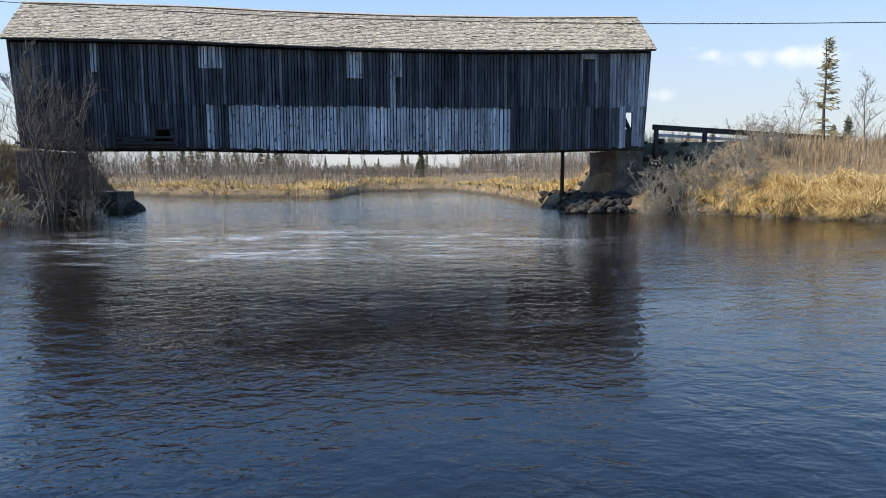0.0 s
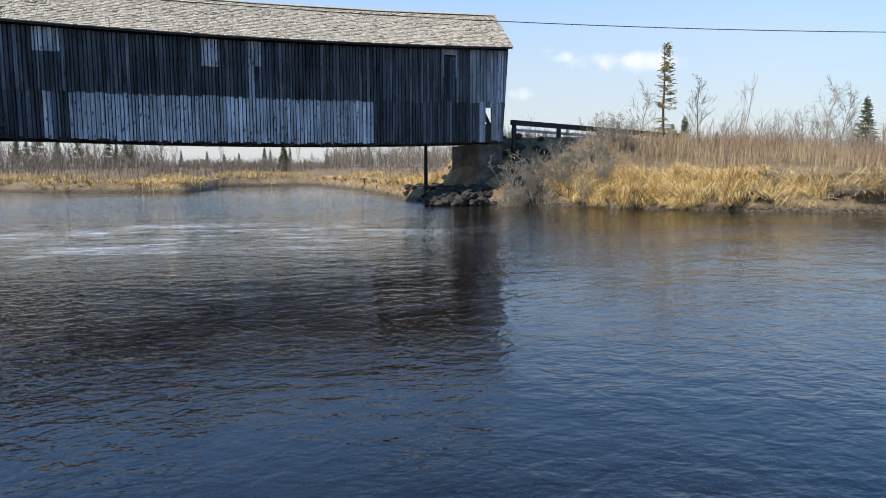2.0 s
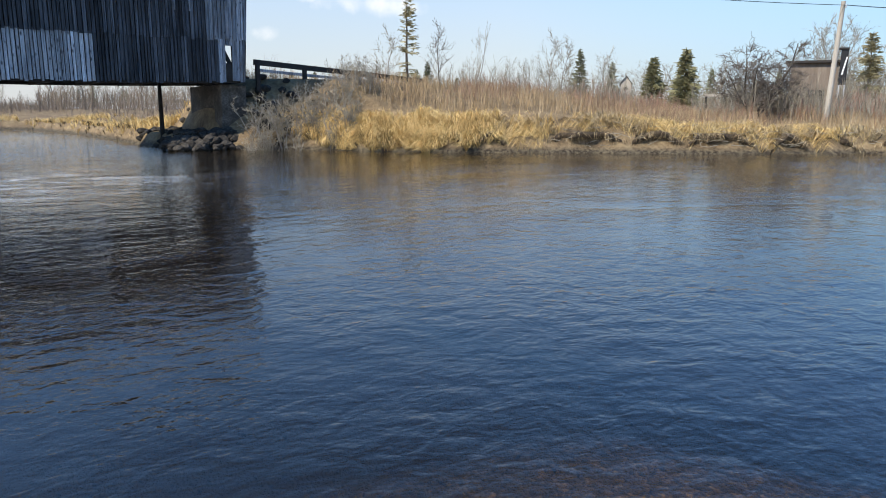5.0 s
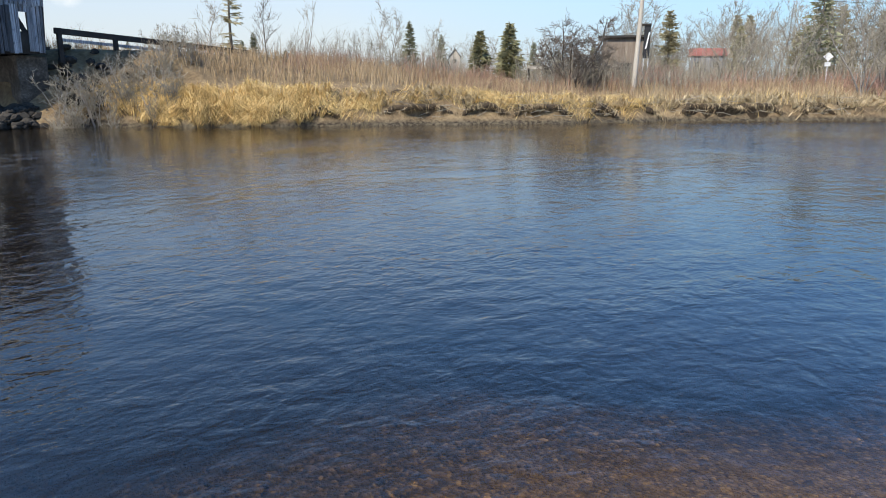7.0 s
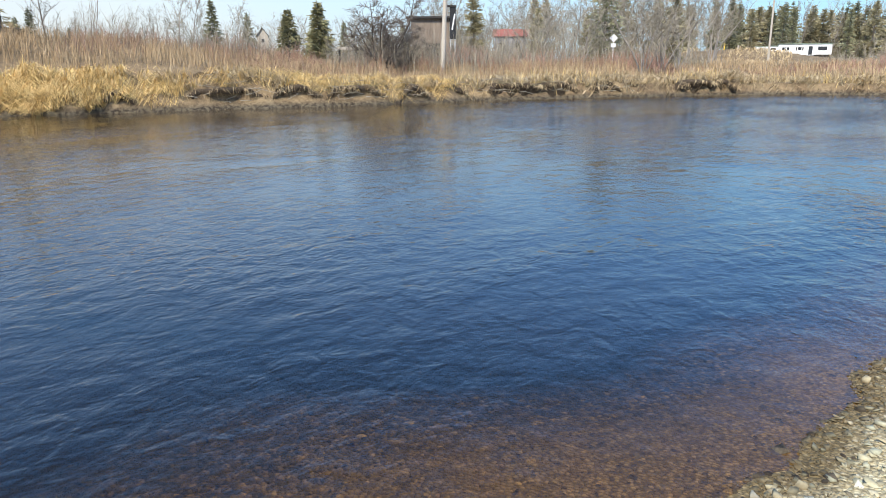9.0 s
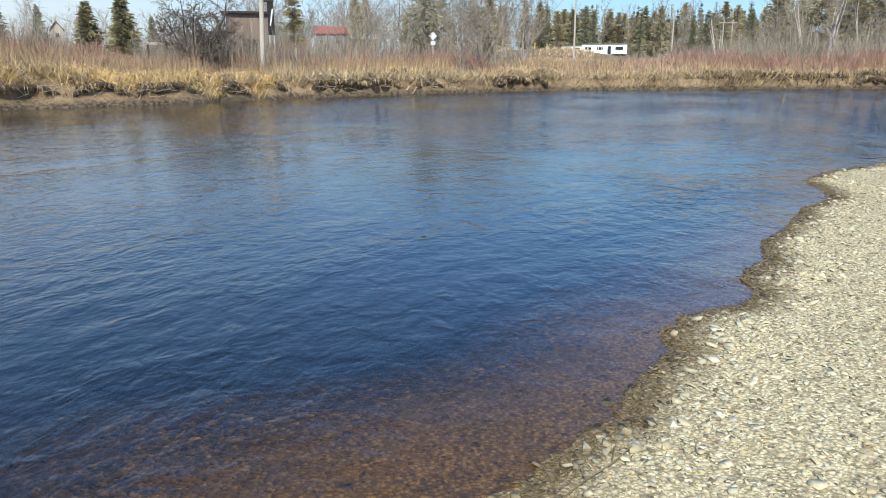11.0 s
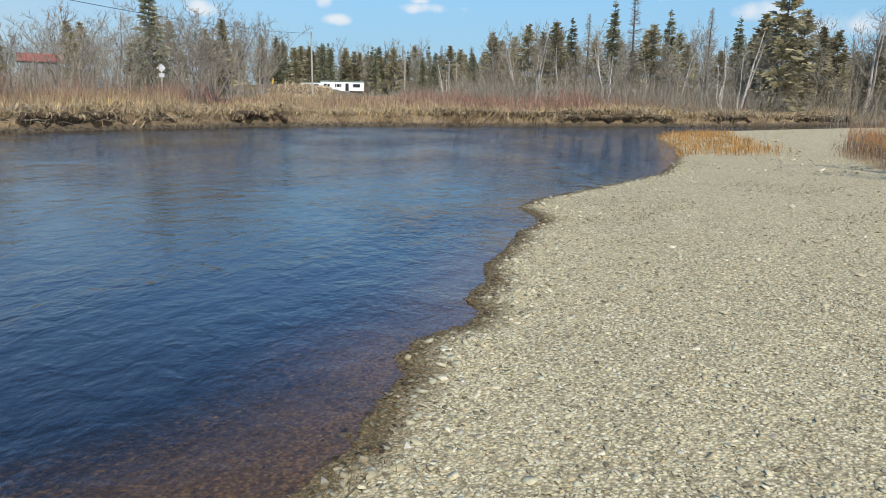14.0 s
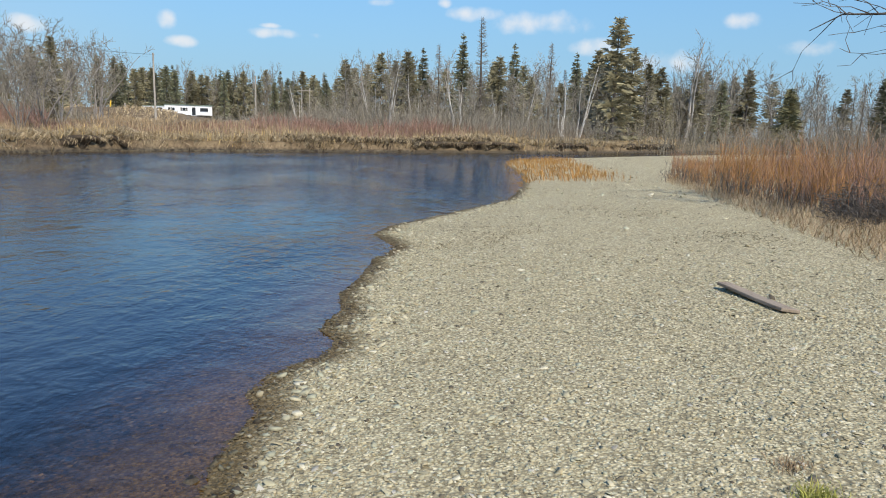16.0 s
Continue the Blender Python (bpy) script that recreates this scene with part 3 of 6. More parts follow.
def build_bridge():
    rng = random.Random(4)
    b = thing("covered_bridge", BRIDGE, "weathered grey timber covered bridge with patched board walls, shingled roof", "bridge")
    # frame: floor, chords, posts and braces
    part("deck", box_bm((2 * HALF + 0.6, DEPTH - 0.5, 0.12), (0, DEPTH / 2, SILL + 0.12)), M_BEAM, b)
    for y in (0.28, DEPTH - 0.28):
        for z, h in ((SILL + 0.03, 0.3), (EAVE - 0.35, 0.28)):
            verts, faces = [], []
            for i in range(15):
                x = -HALF + i * 2 * HALF / 14
                verts += [(x, y + dy, z + dz * h + sag(x)) for dy, dz in ((-0.15, -0.5), (0.15, -0.5), (0.15, 0.5), (-0.15, 0.5))]
                if i:
                    k = 4 * i
                    faces += [(k - 4 + j, k + j, k + (j + 1) % 4, k - 4 + (j + 1) % 4) for j in range(4)]
            mesh_object("chord", verts, faces + [(3, 2, 1, 0), (56, 57, 58, 59)], M_BEAM, b)
    for i in range(15):
        x = -HALF + 0.4 + i * (2 * HALF - 0.8) / 14
        part("floor_beam", box_bm((0.24, DEPTH - 0.3, 0.22), (x, DEPTH / 2, SILL - 0.02 + sag(x)), 0.02), M_BEAM, b)
        for y in (0.3, DEPTH - 0.3):
            part("truss_post", box_bm((0.2, 0.2, EAVE - SILL - 0.3), (x, y, (EAVE + SILL) / 2)), M_BEAM, b)
            if i < 14:
                dx, dz = (2 * HALF - 0.8) / 14, EAVE - SILL - 0.6
                turn = Matrix.Rotation(math.atan2(dx, dz) * (1 if i < 7 else -1), 4, "Y")
                part("brace", box_bm((0.16, 0.14, math.hypot(dx, dz)), (x + dx / 2, y, (EAVE + SILL) / 2), 0, turn), M_BEAM, b)
    # the wall beyond and the two portals
    part("back_wall", box_bm((2 * HALF, 0.05, EAVE - SILL + 0.1), (0, DEPTH - 0.03, (EAVE + SILL) / 2)), M_BOARD, b)
    for s in (-1, 1):
        x = s * (HALF + 0.22)
        for y in (0.35, DEPTH - 0.35):
            part("portal_cheek", box_bm((0.08, 0.66, EAVE - SILL + 0.2), (x - s * 0.12, y, (EAVE + SILL) / 2), 0, Matrix.Rotation(s * 0.06, 4, "Y")), M_BOARD, b)
        y0, y1, ym = 0.05, DEPTH - 0.05, DEPTH / 2
        o, i_ = x + s * 0.02, x - s * 0.06
        low = EAVE - 0.35
        sides = [(y0, low), (y1, low), (y1, EAVE), (ym, RIDGE - 0.06), (y0, EAVE)]
        mesh_object("gable", [(o, y, z) for y, z in sides] + [(i_, y, z) for y, z in sides],
                    [(0, 1, 2, 3, 4), (9, 8, 7, 6, 5)] + [(k, (k + 1) % 5, (k + 1) % 5 + 5, k + 5) for k in range(5)], M_BOARD, b)
    # roof
    for s in (1, -1):
        verts, faces = shingles(rng, s)
        tagged(mesh_object("roof_shingles", verts, faces, M_SHINGLE, b, "silver-grey weathered cedar shingles"), kind="stuff")
        run, rise = DEPTH / 2 + 0.38, RIDGE - EAVE
        y = -0.36 if s > 0 else DEPTH + 0.36
        nx = 16
        verts, faces = [], []
        for i in range(nx + 1):
            f = -1 + 2 * i / nx
            for yy, zz, hx in ((y, EAVE - 0.02, 14.38), (DEPTH / 2, RIDGE - 0.02, 14.68), (DEPTH / 2, RIDGE - 0.10, 14.68), (y, EAVE - 0.08, 14.38)):
                verts.append((f * hx, yy, zz + sag(f * hx)))
            if i:
                k = 4 * i
                faces += [(k - 4 + j, k + j, k + (j + 1) % 4, k - 4 + (j + 1) % 4) for j in range(4)]
        faces += [(0, 1, 2, 3), (4 * nx + 3, 4 * nx + 2, 4 * nx + 1, 4 * nx)]
        mesh_object("roof_boarding", verts, faces, M_BEAM, b)
        verts, faces = [], []
        for i in range(15):
            f = -1 + 2 * i / 14
            for dy, dz in ((0, 0.05), (-s * 0.16, -0.03), (-s * 0.16, -0.01), (0, 0.075)):
                verts.append((f * 14.72, DEPTH / 2 + dy, RIDGE + dz + sag(f * 14.7) + 0.01 * math.sin(i * 2.1)))
            if i:
                k = 4 * i
                faces += [(k - 4 + j, k + j, k + (j + 1) % 4, k - 4 + (j + 1) % 4) for j in range(4)]
        mesh_object("ridge_board", verts, faces, M_SHINGLE, b)
    # added dark backing at the two ends, keeps sky out of the board gaps
    for x0, x1, z0, z1 in ((10.6, 13.06, SILL, EAVE - 0.1), (13.06, 13.42, SILL, 3.96), (13.06, 13.42, 4.78, EAVE - 0.1), (13.42, 14.02, SILL, EAVE - 0.1), (-14.02, -10.6, SILL, EAVE - 0.1)):
        verts = []
        for y in (0.06, 0.1):
            for x, z in ((x0, z0), (x1, z0), (x1, z1), (x0, z1)):
                flare = 0.30 * max(0.0, (abs(x) - 12.6) / 1.5) * (1 if x > 0 else -0.5)
                verts.append((x + flare * (z - SILL) / 4.55, y, z))
        mesh_object("lining", verts, [(0, 1, 2, 3), (7, 6, 5, 4), (0, 4, 5, 1), (1, 5, 6, 2), (2, 6, 7, 3), (3, 7, 4, 0)], M_BEAM, b)
    # the near wall, board by board in two tiers
    me_old, me_new, me_mid = unit_board(), unit_board(), unit_board()
    me_old.materials.append(M_BOARD)
    me_new.materials.append(M_BOARD_NEW)
    me_mid.materials.append(M_BOARD_MID)

    def board(x, w, z0, z1, me, y=0.0):
        if abs(x) > 12.6:
            w *= 1.16
        w -= rng.uniform(0.0, 0.022)
        ob = new("board", me)
        ob.parent = b
        flare = 0.30 * max(0.0, (abs(x) - 12.6) / 1.5) * (1 if x > 0 else -0.5)
        m = Matrix.Translation((x, y + rng.uniform(-0.013, 0.013), z0)) @ Matrix.Rotation(rng.uniform(-0.004, 0.004), 4, "Y")
        shear = Matrix.Identity(4)
        shear[0][2] = flare / 4.55
        m = m @ shear @ Matrix.Diagonal((w, 0.036, z1 - z0, 1))
        m[0][3] += flare * (z0 - SILL) / 4.55
        ob.matrix_basis = m
        return ob

    x = -HALF
    while x < HALF - 0.02:
        w = min(rng.uniform(0.12, 0.19), HALF - x)
        xc, s = x + w / 2, sag(x + w / 2)
        # upper tier
        top, low = EAVE - 0.11 + s + rng.uniform(-0.02, 0.0), TIER - 0.04 + 0.6 * s + rng.uniform(-0.05, 0.04)
        me = me_old
        if xc > 12.2:
            me = me_mid
        if 1.85 < xc < 2.2:
            me = me_new
        if -6.5 < xc < -5.45:
            board(xc, w - 0.02, low, 6.55, me_old, -0.03)
            board(xc, w - 0.02, 6.56, top, me_new, -0.03)
        elif -0.12 < xc < 0.62:
            board(xc, w - 0.02, 6.2, top, me_new, -0.03)
            board(xc, w - 0.02, low, 6.19, me_old, 0.03)
        elif 2.2 <= xc < 2.5:
            board(xc, w - 0.02, low, 6.27, me_old, -0.03)
            board(xc, w - 0.02, 6.28, top, me_new, -0.03)
        elif -10.98 < xc < -10.7:
            board(xc, w - 0.02, low, 6.33, me_old, -0.03)
            board(xc, w - 0.02, 6.34, top, me_new, -0.03)
        elif 10.95 < xc < 11.5:
            board(xc, w - 0.02, low, 7.12, me_old, 0.03)
        else:
            board(xc, w - 0.02, low, top, me, -0.03)
        # lower tier
        low, top = SILL - 0.06 + s + rng.uniform(-0.07, 0.04), TIER + 0.02 + 0.6 * s
        me = me_old
        if -5.38 < xc < 7.45 or -6.2 < xc < -5.98:
            me = me_new
        if xc > 12.75:
            me = me_mid
        if -10.1 < xc < -7.62:
            low = 3.62 + rng.uniform(-0.08, 0.05)
            if -8.4 < xc < -7.8:
                low = 4.0
        if 13.1 < xc < 13.36:
            board(xc, w - 0.02, 4.74, top, me)
        else:
            board(xc, w - 0.02, low, top, me, 0.0)
        x += w
    part("window_board", box_bm((0.74, 0.03, 0.26), (11.23, -0.06, 7.32), 0.006), M_BOARD_NEW, b, "pale plank over a boarded window")
    for xx in (10.9, 11.57):
        part("window_trim", box_bm((0.07, 0.03, 1.25), (xx, -0.06, 6.75), 0.006), M_BOARD_MID, b)
    for z, l, xx in ((3.3, 2.4, -8.9), (3.55, 2.5, -8.85), (3.95, 0.75, -8.0), (3.42, 1.0, -9.4)):
        part("loose_timber", box_bm((l, 0.07, 0.11), (xx, -0.02, z), 0.01, Matrix.Rotation(rng.uniform(-0.03, 0.03), 4, "Y")), M_BEAM, b)
    return b


bridge = build_bridge()

# ---- abutments, rocks, rails ----
def box_thing(name, m, size, material, label, category, bevel=0.03, kind=""):
    me = bpy.data.meshes.new(name)
    bm = box_bm(size, (0, 0, size[2] / 2), bevel)
    bmesh.ops.subdivide_edges(bm, edges=[e for e in bm.edges if e.calc_length() > 0.5], cuts=4, use_grid_fill=True)
    for v in bm.verts:
        v.co += Vector(noise.noise_vector(v.co * 1.3)) * 0.04
    bm.to_mesh(me)
    bm.free()
    me.materials.append(material)
    ob = new(name, me)
    ob.matrix_world = m
    return tagged(ob, label, category, kind=kind)


box_thing("abutment", BRIDGE @ pose(13.62, 0.95, 0.1), (1.25, 0.95, 2.9), M_CONCRETE, "stained concrete abutment under the bridge's end", "abutment")
box_thing("abutment", BRIDGE @ pose(13.75, 3.5, 0.1), (1.0, 3.9, 2.9), M_CONCRETE, "dark concrete core of the bridge's end support", "abutment")
box_thing("abutment", BRIDGE @ pose(-14.0, 3.3, 0.1), (1.6, 4.2, 2.9), M_CONCRETE, "stained concrete abutment behind bare bushes", "abutment")
bx, by = polar(-24.75, 40.5)
box_thing("footing", pose(bx, by, -0.3, 0, 0, 4), (1.2, 2.4, 1.35), M_CONCRETE, "low dark concrete footing at the water's edge", "footing", 0.05)
m = BRIDGE @ pose(11.25, 4.0, gz(*(BRIDGE @ Vector((11.25, 4.0, 0))).xy) - 0.4)
bm = bmesh.new()
bmesh.ops.create_cone(bm, cap_ends=True, segments=9, radius1=0.11, radius2=0.09, depth=3.6, matrix=Matrix.Translation((0, 0, 1.7)))
me = bpy.data.meshes.new("prop_post")
bm.to_mesh(me)
bm.free()
me.materials.append(M_BEAM)
ob = new("prop_post", me)
ob.matrix_world = m
tagged(ob, "thin dark round timber post propping the bridge", "post")

M_ROCK = surface("river_rock", [(0.32, (0.014, 0.012, 0.010)), (0.52, (0.042, 0.037, 0.031)), (0.78, (0.13, 0.115, 0.095))], 1.6, 14, 0.9, 0.7, 0.04, vary=0.45)
M_ROCK_PALE = surface("pale_rock", [(0.3, (0.20, 0.165, 0.115)), (0.5, (0.36, 0.31, 0.225)), (0.75, (0.50, 0.44, 0.34))], 1.6, 14, 0.9, 0.6, 0.03, vary=0.15)


def rock_mesh(seed, material, sub=2):
    bm = bmesh.new()
    bmesh.ops.create_icosphere(bm, subdivisions=sub, radius=1.0)
    off = Vector((seed * 7.3, seed * 3.1, seed))
    for v in bm.verts:
        n = noise.noise(v.co * 0.9 + off) * 0.5 + noise.noise(v.co * 2.3 + off) * 0.2
        v.co *= 1 + n
        # broken flat sides
        for k in range(3):
            d = Vector(noise.noise_vector(off + Vector((k, 2 * k, 5)))).normalized()
            over = v.co.dot(d) - 0.75
            if over > 0:
                v.co -= d * over
    me = bpy.data.meshes.new("rock")
    bm.to_mesh(me)
    bm.free()
    me.materials.append(material)
    return me


ROCKS = [rock_mesh(k, M_ROCK) for k in range(6)]
PALE = [rock_mesh(k + 20, M_ROCK_PALE) for k in range(3)]


def rock(x, y, size, rng, pale=False, flat=0.65, z=None, label="", group=""):
    ob = new("rock", rng.choice(PALE if pale else ROCKS))
    z = gz(x, y) if z is None else z
    ob.matrix_world = Matrix.LocRotScale((x, y, z + size * flat * 0.25), Euler((rng.uniform(-0.3, 0.3), rng.uniform(-0.3, 0.3), rng.uniform(0, 6.28))), (size * rng.uniform(0.8, 1.3), size, size * flat))
    return tagged(ob, label or "dark angular riprap rock on the river bank", "rock", group)


def build_rocks():
    rng = random.Random(11)
    for _ in range(95):
        # riprap round the abutment with the road
        u, r = rng.random(), rng.uniform(0.0, 1.0)
        x, y = 5.1 + 6.0 * u + rng.uniform(-0.4, 0.4), 41.5 - 8.6 * u + rng.uniform(-0.3, 0.3)
        x, y = x + 2.4 * r * 0.8, y + 2.4 * r * 0.6
        lx, ly = (BRIDGE.inverted() @ Vector((x, y, 0))).xy
        if 11.8 < lx < 14.3 and 0.2 < ly < 5.5:
            continue
        rock(x, y, rng.uniform(0.12, 0.27), rng, group="riprap rocks by the abutment")
    for _ in range(50):
        x, y = (BRIDGE @ Vector((rng.uniform(9.8, 12.5), rng.uniform(0.2, 4.5), 0))).xy
        if not in_river(np.array([x]), np.array([y]))[0]:
            rock(x, y, rng.uniform(0.13, 0.32), rng, group="riprap rocks by the abutment")
    for _ in range(105):
        lx, f = rng.uniform(10.2, 14.6), rng.random()
        ly = 0.4 - 1.25 * f
        x, y = (BRIDGE @ Vector((lx, ly, 0))).xy
        rock(x, y, rng.uniform(0.13, 0.3), rng, z=0.9 * (1 - f) * min(1.0, (lx - 9.4) / 2.4), group="riprap rocks by the abutment")
    for _ in range(14):
        lx, ly = rng.uniform(10.6, 13.9), rng.uniform(-1.9, 0.35)
        x, y = (BRIDGE @ Vector((lx, ly, 0))).xy
        g = gz(x, y)
        if g > -0.3:
            rock(x, y, rng.uniform(0.16, 0.38), rng, z=max(g, 0.0), group="riprap rocks by the abutment")
    for _ in range(16):
        # the slope below the road, right of the abutment
        lx, ly = rng.uniform(13.5, 16.6), rng.uniform(-1.6, 1.6)
        x, y = (BRIDGE @ Vector((lx, ly, 0))).xy
        if not in_river(np.array([x]), np.array([y]))[0]:
            rock(x, y, rng.uniform(0.16, 0.42), rng, group="riprap rocks by the abutment")
    for _ in range(26):
        u = 0.75 * rng.random()
        rock(-18.2 + 1.8 * u + rng.uniform(-0.5, 0.3), 31.4 + 8.5 * u + rng.uniform(-0.5, 0.5), rng.uniform(0.3, 0.85), rng, label="dark mossy boulder at the foot of the bank", group="boulders on the bush bank")
    ob = rock(12.5, 32.0, 1.0, rng, True, 0.2, 0.2, "broad pale flat boulder in straw at the water's edge")
    ob.matrix_world = Matrix.LocRotScale((12.5, 32.05, 0.16), Euler((0.1, 0, -0.4)), (1.05, 0.6, 0.2))
    for k in range(4):
        rock(9.35 + 0.42 * k, 34.0 - 0.34 * k, rng.uniform(0.14, 0.24), rng, k == 1, 0.5, 0.0, "small pale rock at the water's edge")


build_rocks()


def build_guardrail():
    base = (BRIDGE @ Vector((15.0, 0.75, 0))).to_2d()
    rail = thing("guardrail", pose(base.x, base.y, 3.43), "dark weathered timber guardrail with square posts beside the road", "guardrail")
    ax = Vector((0.985, 0.172, 0))
    for i in range(5):
        p = ax * (i * 2.6)
        part("post", box_bm((0.2, 0.2, 1.5), (p.x, p.y, 0.05 - 0.055 * i * 2.6), 0.02), M_BEAM, rail)
    for i in range(2):
        p0, p1 = ax * (5.35 * i - 0.2), ax * (5.35 * i + 5.2)
        z0, z1 = 0.68 - 0.055 * p0.length * (1 if i else 0), 0.68 - 0.055 * p1.length
        turn = Matrix.Rotation(math.atan2(ax.y, ax.x), 4, "Z") @ Matrix.Rotation(math.atan2(z0 - z1, 5.4), 4, "Y")
        mid = (p0 + p1) / 2
        part("rail", box_bm((5.4, 0.16, 0.26), (mid.x, mid.y, (z0 + z1) / 2), 0.02, turn), M_BEAM, rail)
        part("lower_rail", box_bm((5.4, 0.08, 0.14), (mid.x + 0.1, mid.y + 0.15, (z0 + z1) / 2 - 0.36), 0.015, turn), M_BOARD_MID, rail)


build_guardrail()

# ---- plants: builders ----
def tubes(p0, p1, r0, r1, k=4):
    """Tapered tubes, one for each pair of places: corners and four-cornered faces."""
    p0, p1 = np.asarray(p0, float), np.asarray(p1, float)
    r0, r1 = np.asarray(r0, float), np.asarray(r1, float)
    d = p1 - p0
    d /= np.linalg.norm(d, axis=1, keepdims=True) + 1e-9
    ref = np.where(np.abs(d[:, 2:3]) > 0.9, [[1.0, 0, 0]], [[0, 0, 1.0]])
    u = np.cross(d, ref)
    u /= np.linalg.norm(u, axis=1, keepdims=True) + 1e-9
    v = np.cross(d, u)
    a = np.arange(k) * 2 * np.pi / k
    ring = np.cos(a)[None, :, None] * u[:, None] + np.sin(a)[None, :, None] * v[:, None]
    low, high = p0[:, None] + ring * r0[:, None, None], p1[:, None] + ring * r1[:, None, None]
    verts = np.concatenate([low, high], 1).reshape(-1, 3)
    j = np.arange(k)
    one = np.stack([j, (j + 1) % k, (j + 1) % k + k, j + k], -1)
    faces = (one[None] + (np.arange(len(p0)) * 2 * k)[:, None, None]).reshape(-1, 4)
    return verts, faces


def blades(base, height, width, lean, rng, curl=1.0):
    """Thin bent blades: place, height, width and sideways lean (x, y) of each."""
    n = len(base)
    a = rng.uniform(0, 2 * np.pi, n)
    side = np.stack([np.cos(a), np.sin(a), np.zeros(n)], -1) * (width / 2)[:, None]
    up = np.zeros((n, 3))
    up[:, 2] = 1
    out = np.concatenate([lean, np.zeros((n, 1))], 1)
    h = height[:, None]
    mid = base + up * h * 0.6 + out * h * 0.35
    tip = base + up * h * (1 - 0.35 * curl * np.linalg.norm(lean, axis=1, keepdims=True)) + out * h
    verts = np.stack([base - side, base + side, mid - side * 0.8, mid + side * 0.8, tip - side * 0.15, tip + side * 0.15], 1).reshape(-1, 3)
    one = np.array([(0, 1, 3, 2), (2, 3, 5, 4)])
    faces = (one[None] + (np.arange(n) * 6)[:, None, None]).reshape(-1, 4)
    return verts, faces


def stuff(name, pieces, material, label, category):
    verts, faces, k = [], [], 0
    for v, f in pieces:
        verts.append(v)
        faces.append(f + k)
        k += len(v)
    me = raw_mesh(name, np.concatenate(verts), np.concatenate(faces), material)
    return tagged(new(name, me), label, category, kind="stuff")


def grow_tree(seed, height, trunk_r, limbs=9, twigs=5, spread=0.8, bare=0.25, stems=1, crook=0.25, thin=0.011, rise=0.5, splay=(0.12, 0.4)):
    """A leafless tree: the lists of trunk and of crown segments (p0, p1, r0, r1)."""
    rng = random.Random(seed)
    trunk, crown = [], []

    def limb(p, d, length, r, n, into, wild):
        pts = [(p.copy(), r)]
        for i in range(n):
            d = (d + Vector((rng.gauss(0, wild), rng.gauss(0, wild), rng.gauss(0, wild) + 0.12 * rise))).normalized()
            q = p + d * (length / n)
            r1 = max(r * (1 - 0.8 * (i + 1) / n), thin * 0.6)
            into.append((p.copy(), q.copy(), pts[-1][1], r1))
            pts.append((q.copy(), r1))
            p = q
        return pts

    for s in range(stems):
        a = rng.uniform(0, 6.28)
        tilt = 0.0 if stems == 1 else rng.uniform(*splay)
        h = height * (1 if s == 0 else rng.uniform(0.65, 0.95))
        d = Vector((math.cos(a) * tilt, math.sin(a) * tilt, 1)).normalized()
        main = limb(Vector((math.cos(a) * 0.15 * (stems > 1), math.sin(a) * 0.15 * (stems > 1), -0.15)), d, h, trunk_r * (1 if s == 0 else 0.7), 7, trunk, crook * 0.35)
        for i in range(limbs):
            f = bare + (1 - bare) * (i + rng.random()) / limbs
            k = min(int(f * 7), 6)
            p, r = main[k][0].lerp(main[k + 1][0], f * 7 - k), main[k][1]
            a = rng.uniform(0, 6.28)
            d = Vector((math.cos(a) * spread, math.sin(a) * spread, rise + 0.5 * f)).normalized()
            l1 = height * (0.42 - 0.26 * f) * rng.uniform(0.7, 1.25)
            sub = limb(p, d, l1, max(r * 0.5, thin * 1.3), 4, crown, crook)
            for _ in range(twigs):
                g = rng.uniform(0.25, 1)
                j = min(int(g * 4), 3)
                q = sub[j][0].lerp(sub[j + 1][0], g * 4 - j)
                d2 = (d + Vector((rng.gauss(0, 0.6), rng.gauss(0, 0.6), rng.gauss(0.2 * rise, 0.4)))).normalized()
                tw = limb(q, d2, l1 * rng.uniform(0.3, 0.6), thin * 1.4, 3, crown, crook)
                for _ in range(2):
                    e = rng.choice(tw[1:])[0]
                    d3 = (d2 + Vector((rng.gauss(0, 0.5), rng.gauss(0, 0.5), rng.gauss(0.15 * rise, 0.4)))).normalized()
                    limb(e, d3, l1 * rng.uniform(0.14, 0.3), thin, 2, crown, crook)
    return trunk, crown


def seg_mesh(name, segs, material, k):
    p0, p1, r0, r1 = ([s[i] for s in segs] for i in range(4))
    v, f = tubes(np.array([tuple(p) for p in p0]), np.array([tuple(p) for p in p1]), r0, r1, k)
    return raw_mesh(name, v, f, material)


def ribbon_mesh(name, segs, material, seed):
    """Fine far-off twigs: a tapered strip for each."""
    rng = np.random.default_rng(seed)
    p0, p1 = (np.array([tuple(s[i]) for s in segs]) for i in (0, 1))
    r0, r1 = (np.array([s[i] for s in segs])[:, None] for i in (2, 3))
    d = p1 - p0
    w = np.cross(d, rng.normal(0, 1, d.shape))
    w /= np.linalg.norm(w, axis=1, keepdims=True) + 1e-9
    v = np.stack([p0 - w * r0, p0 + w * r0, p1 + w * r1, p1 - w * r1], 1).reshape(-1, 3)
    return raw_mesh(name, v, np.arange(len(v)).reshape(-1, 4), material)


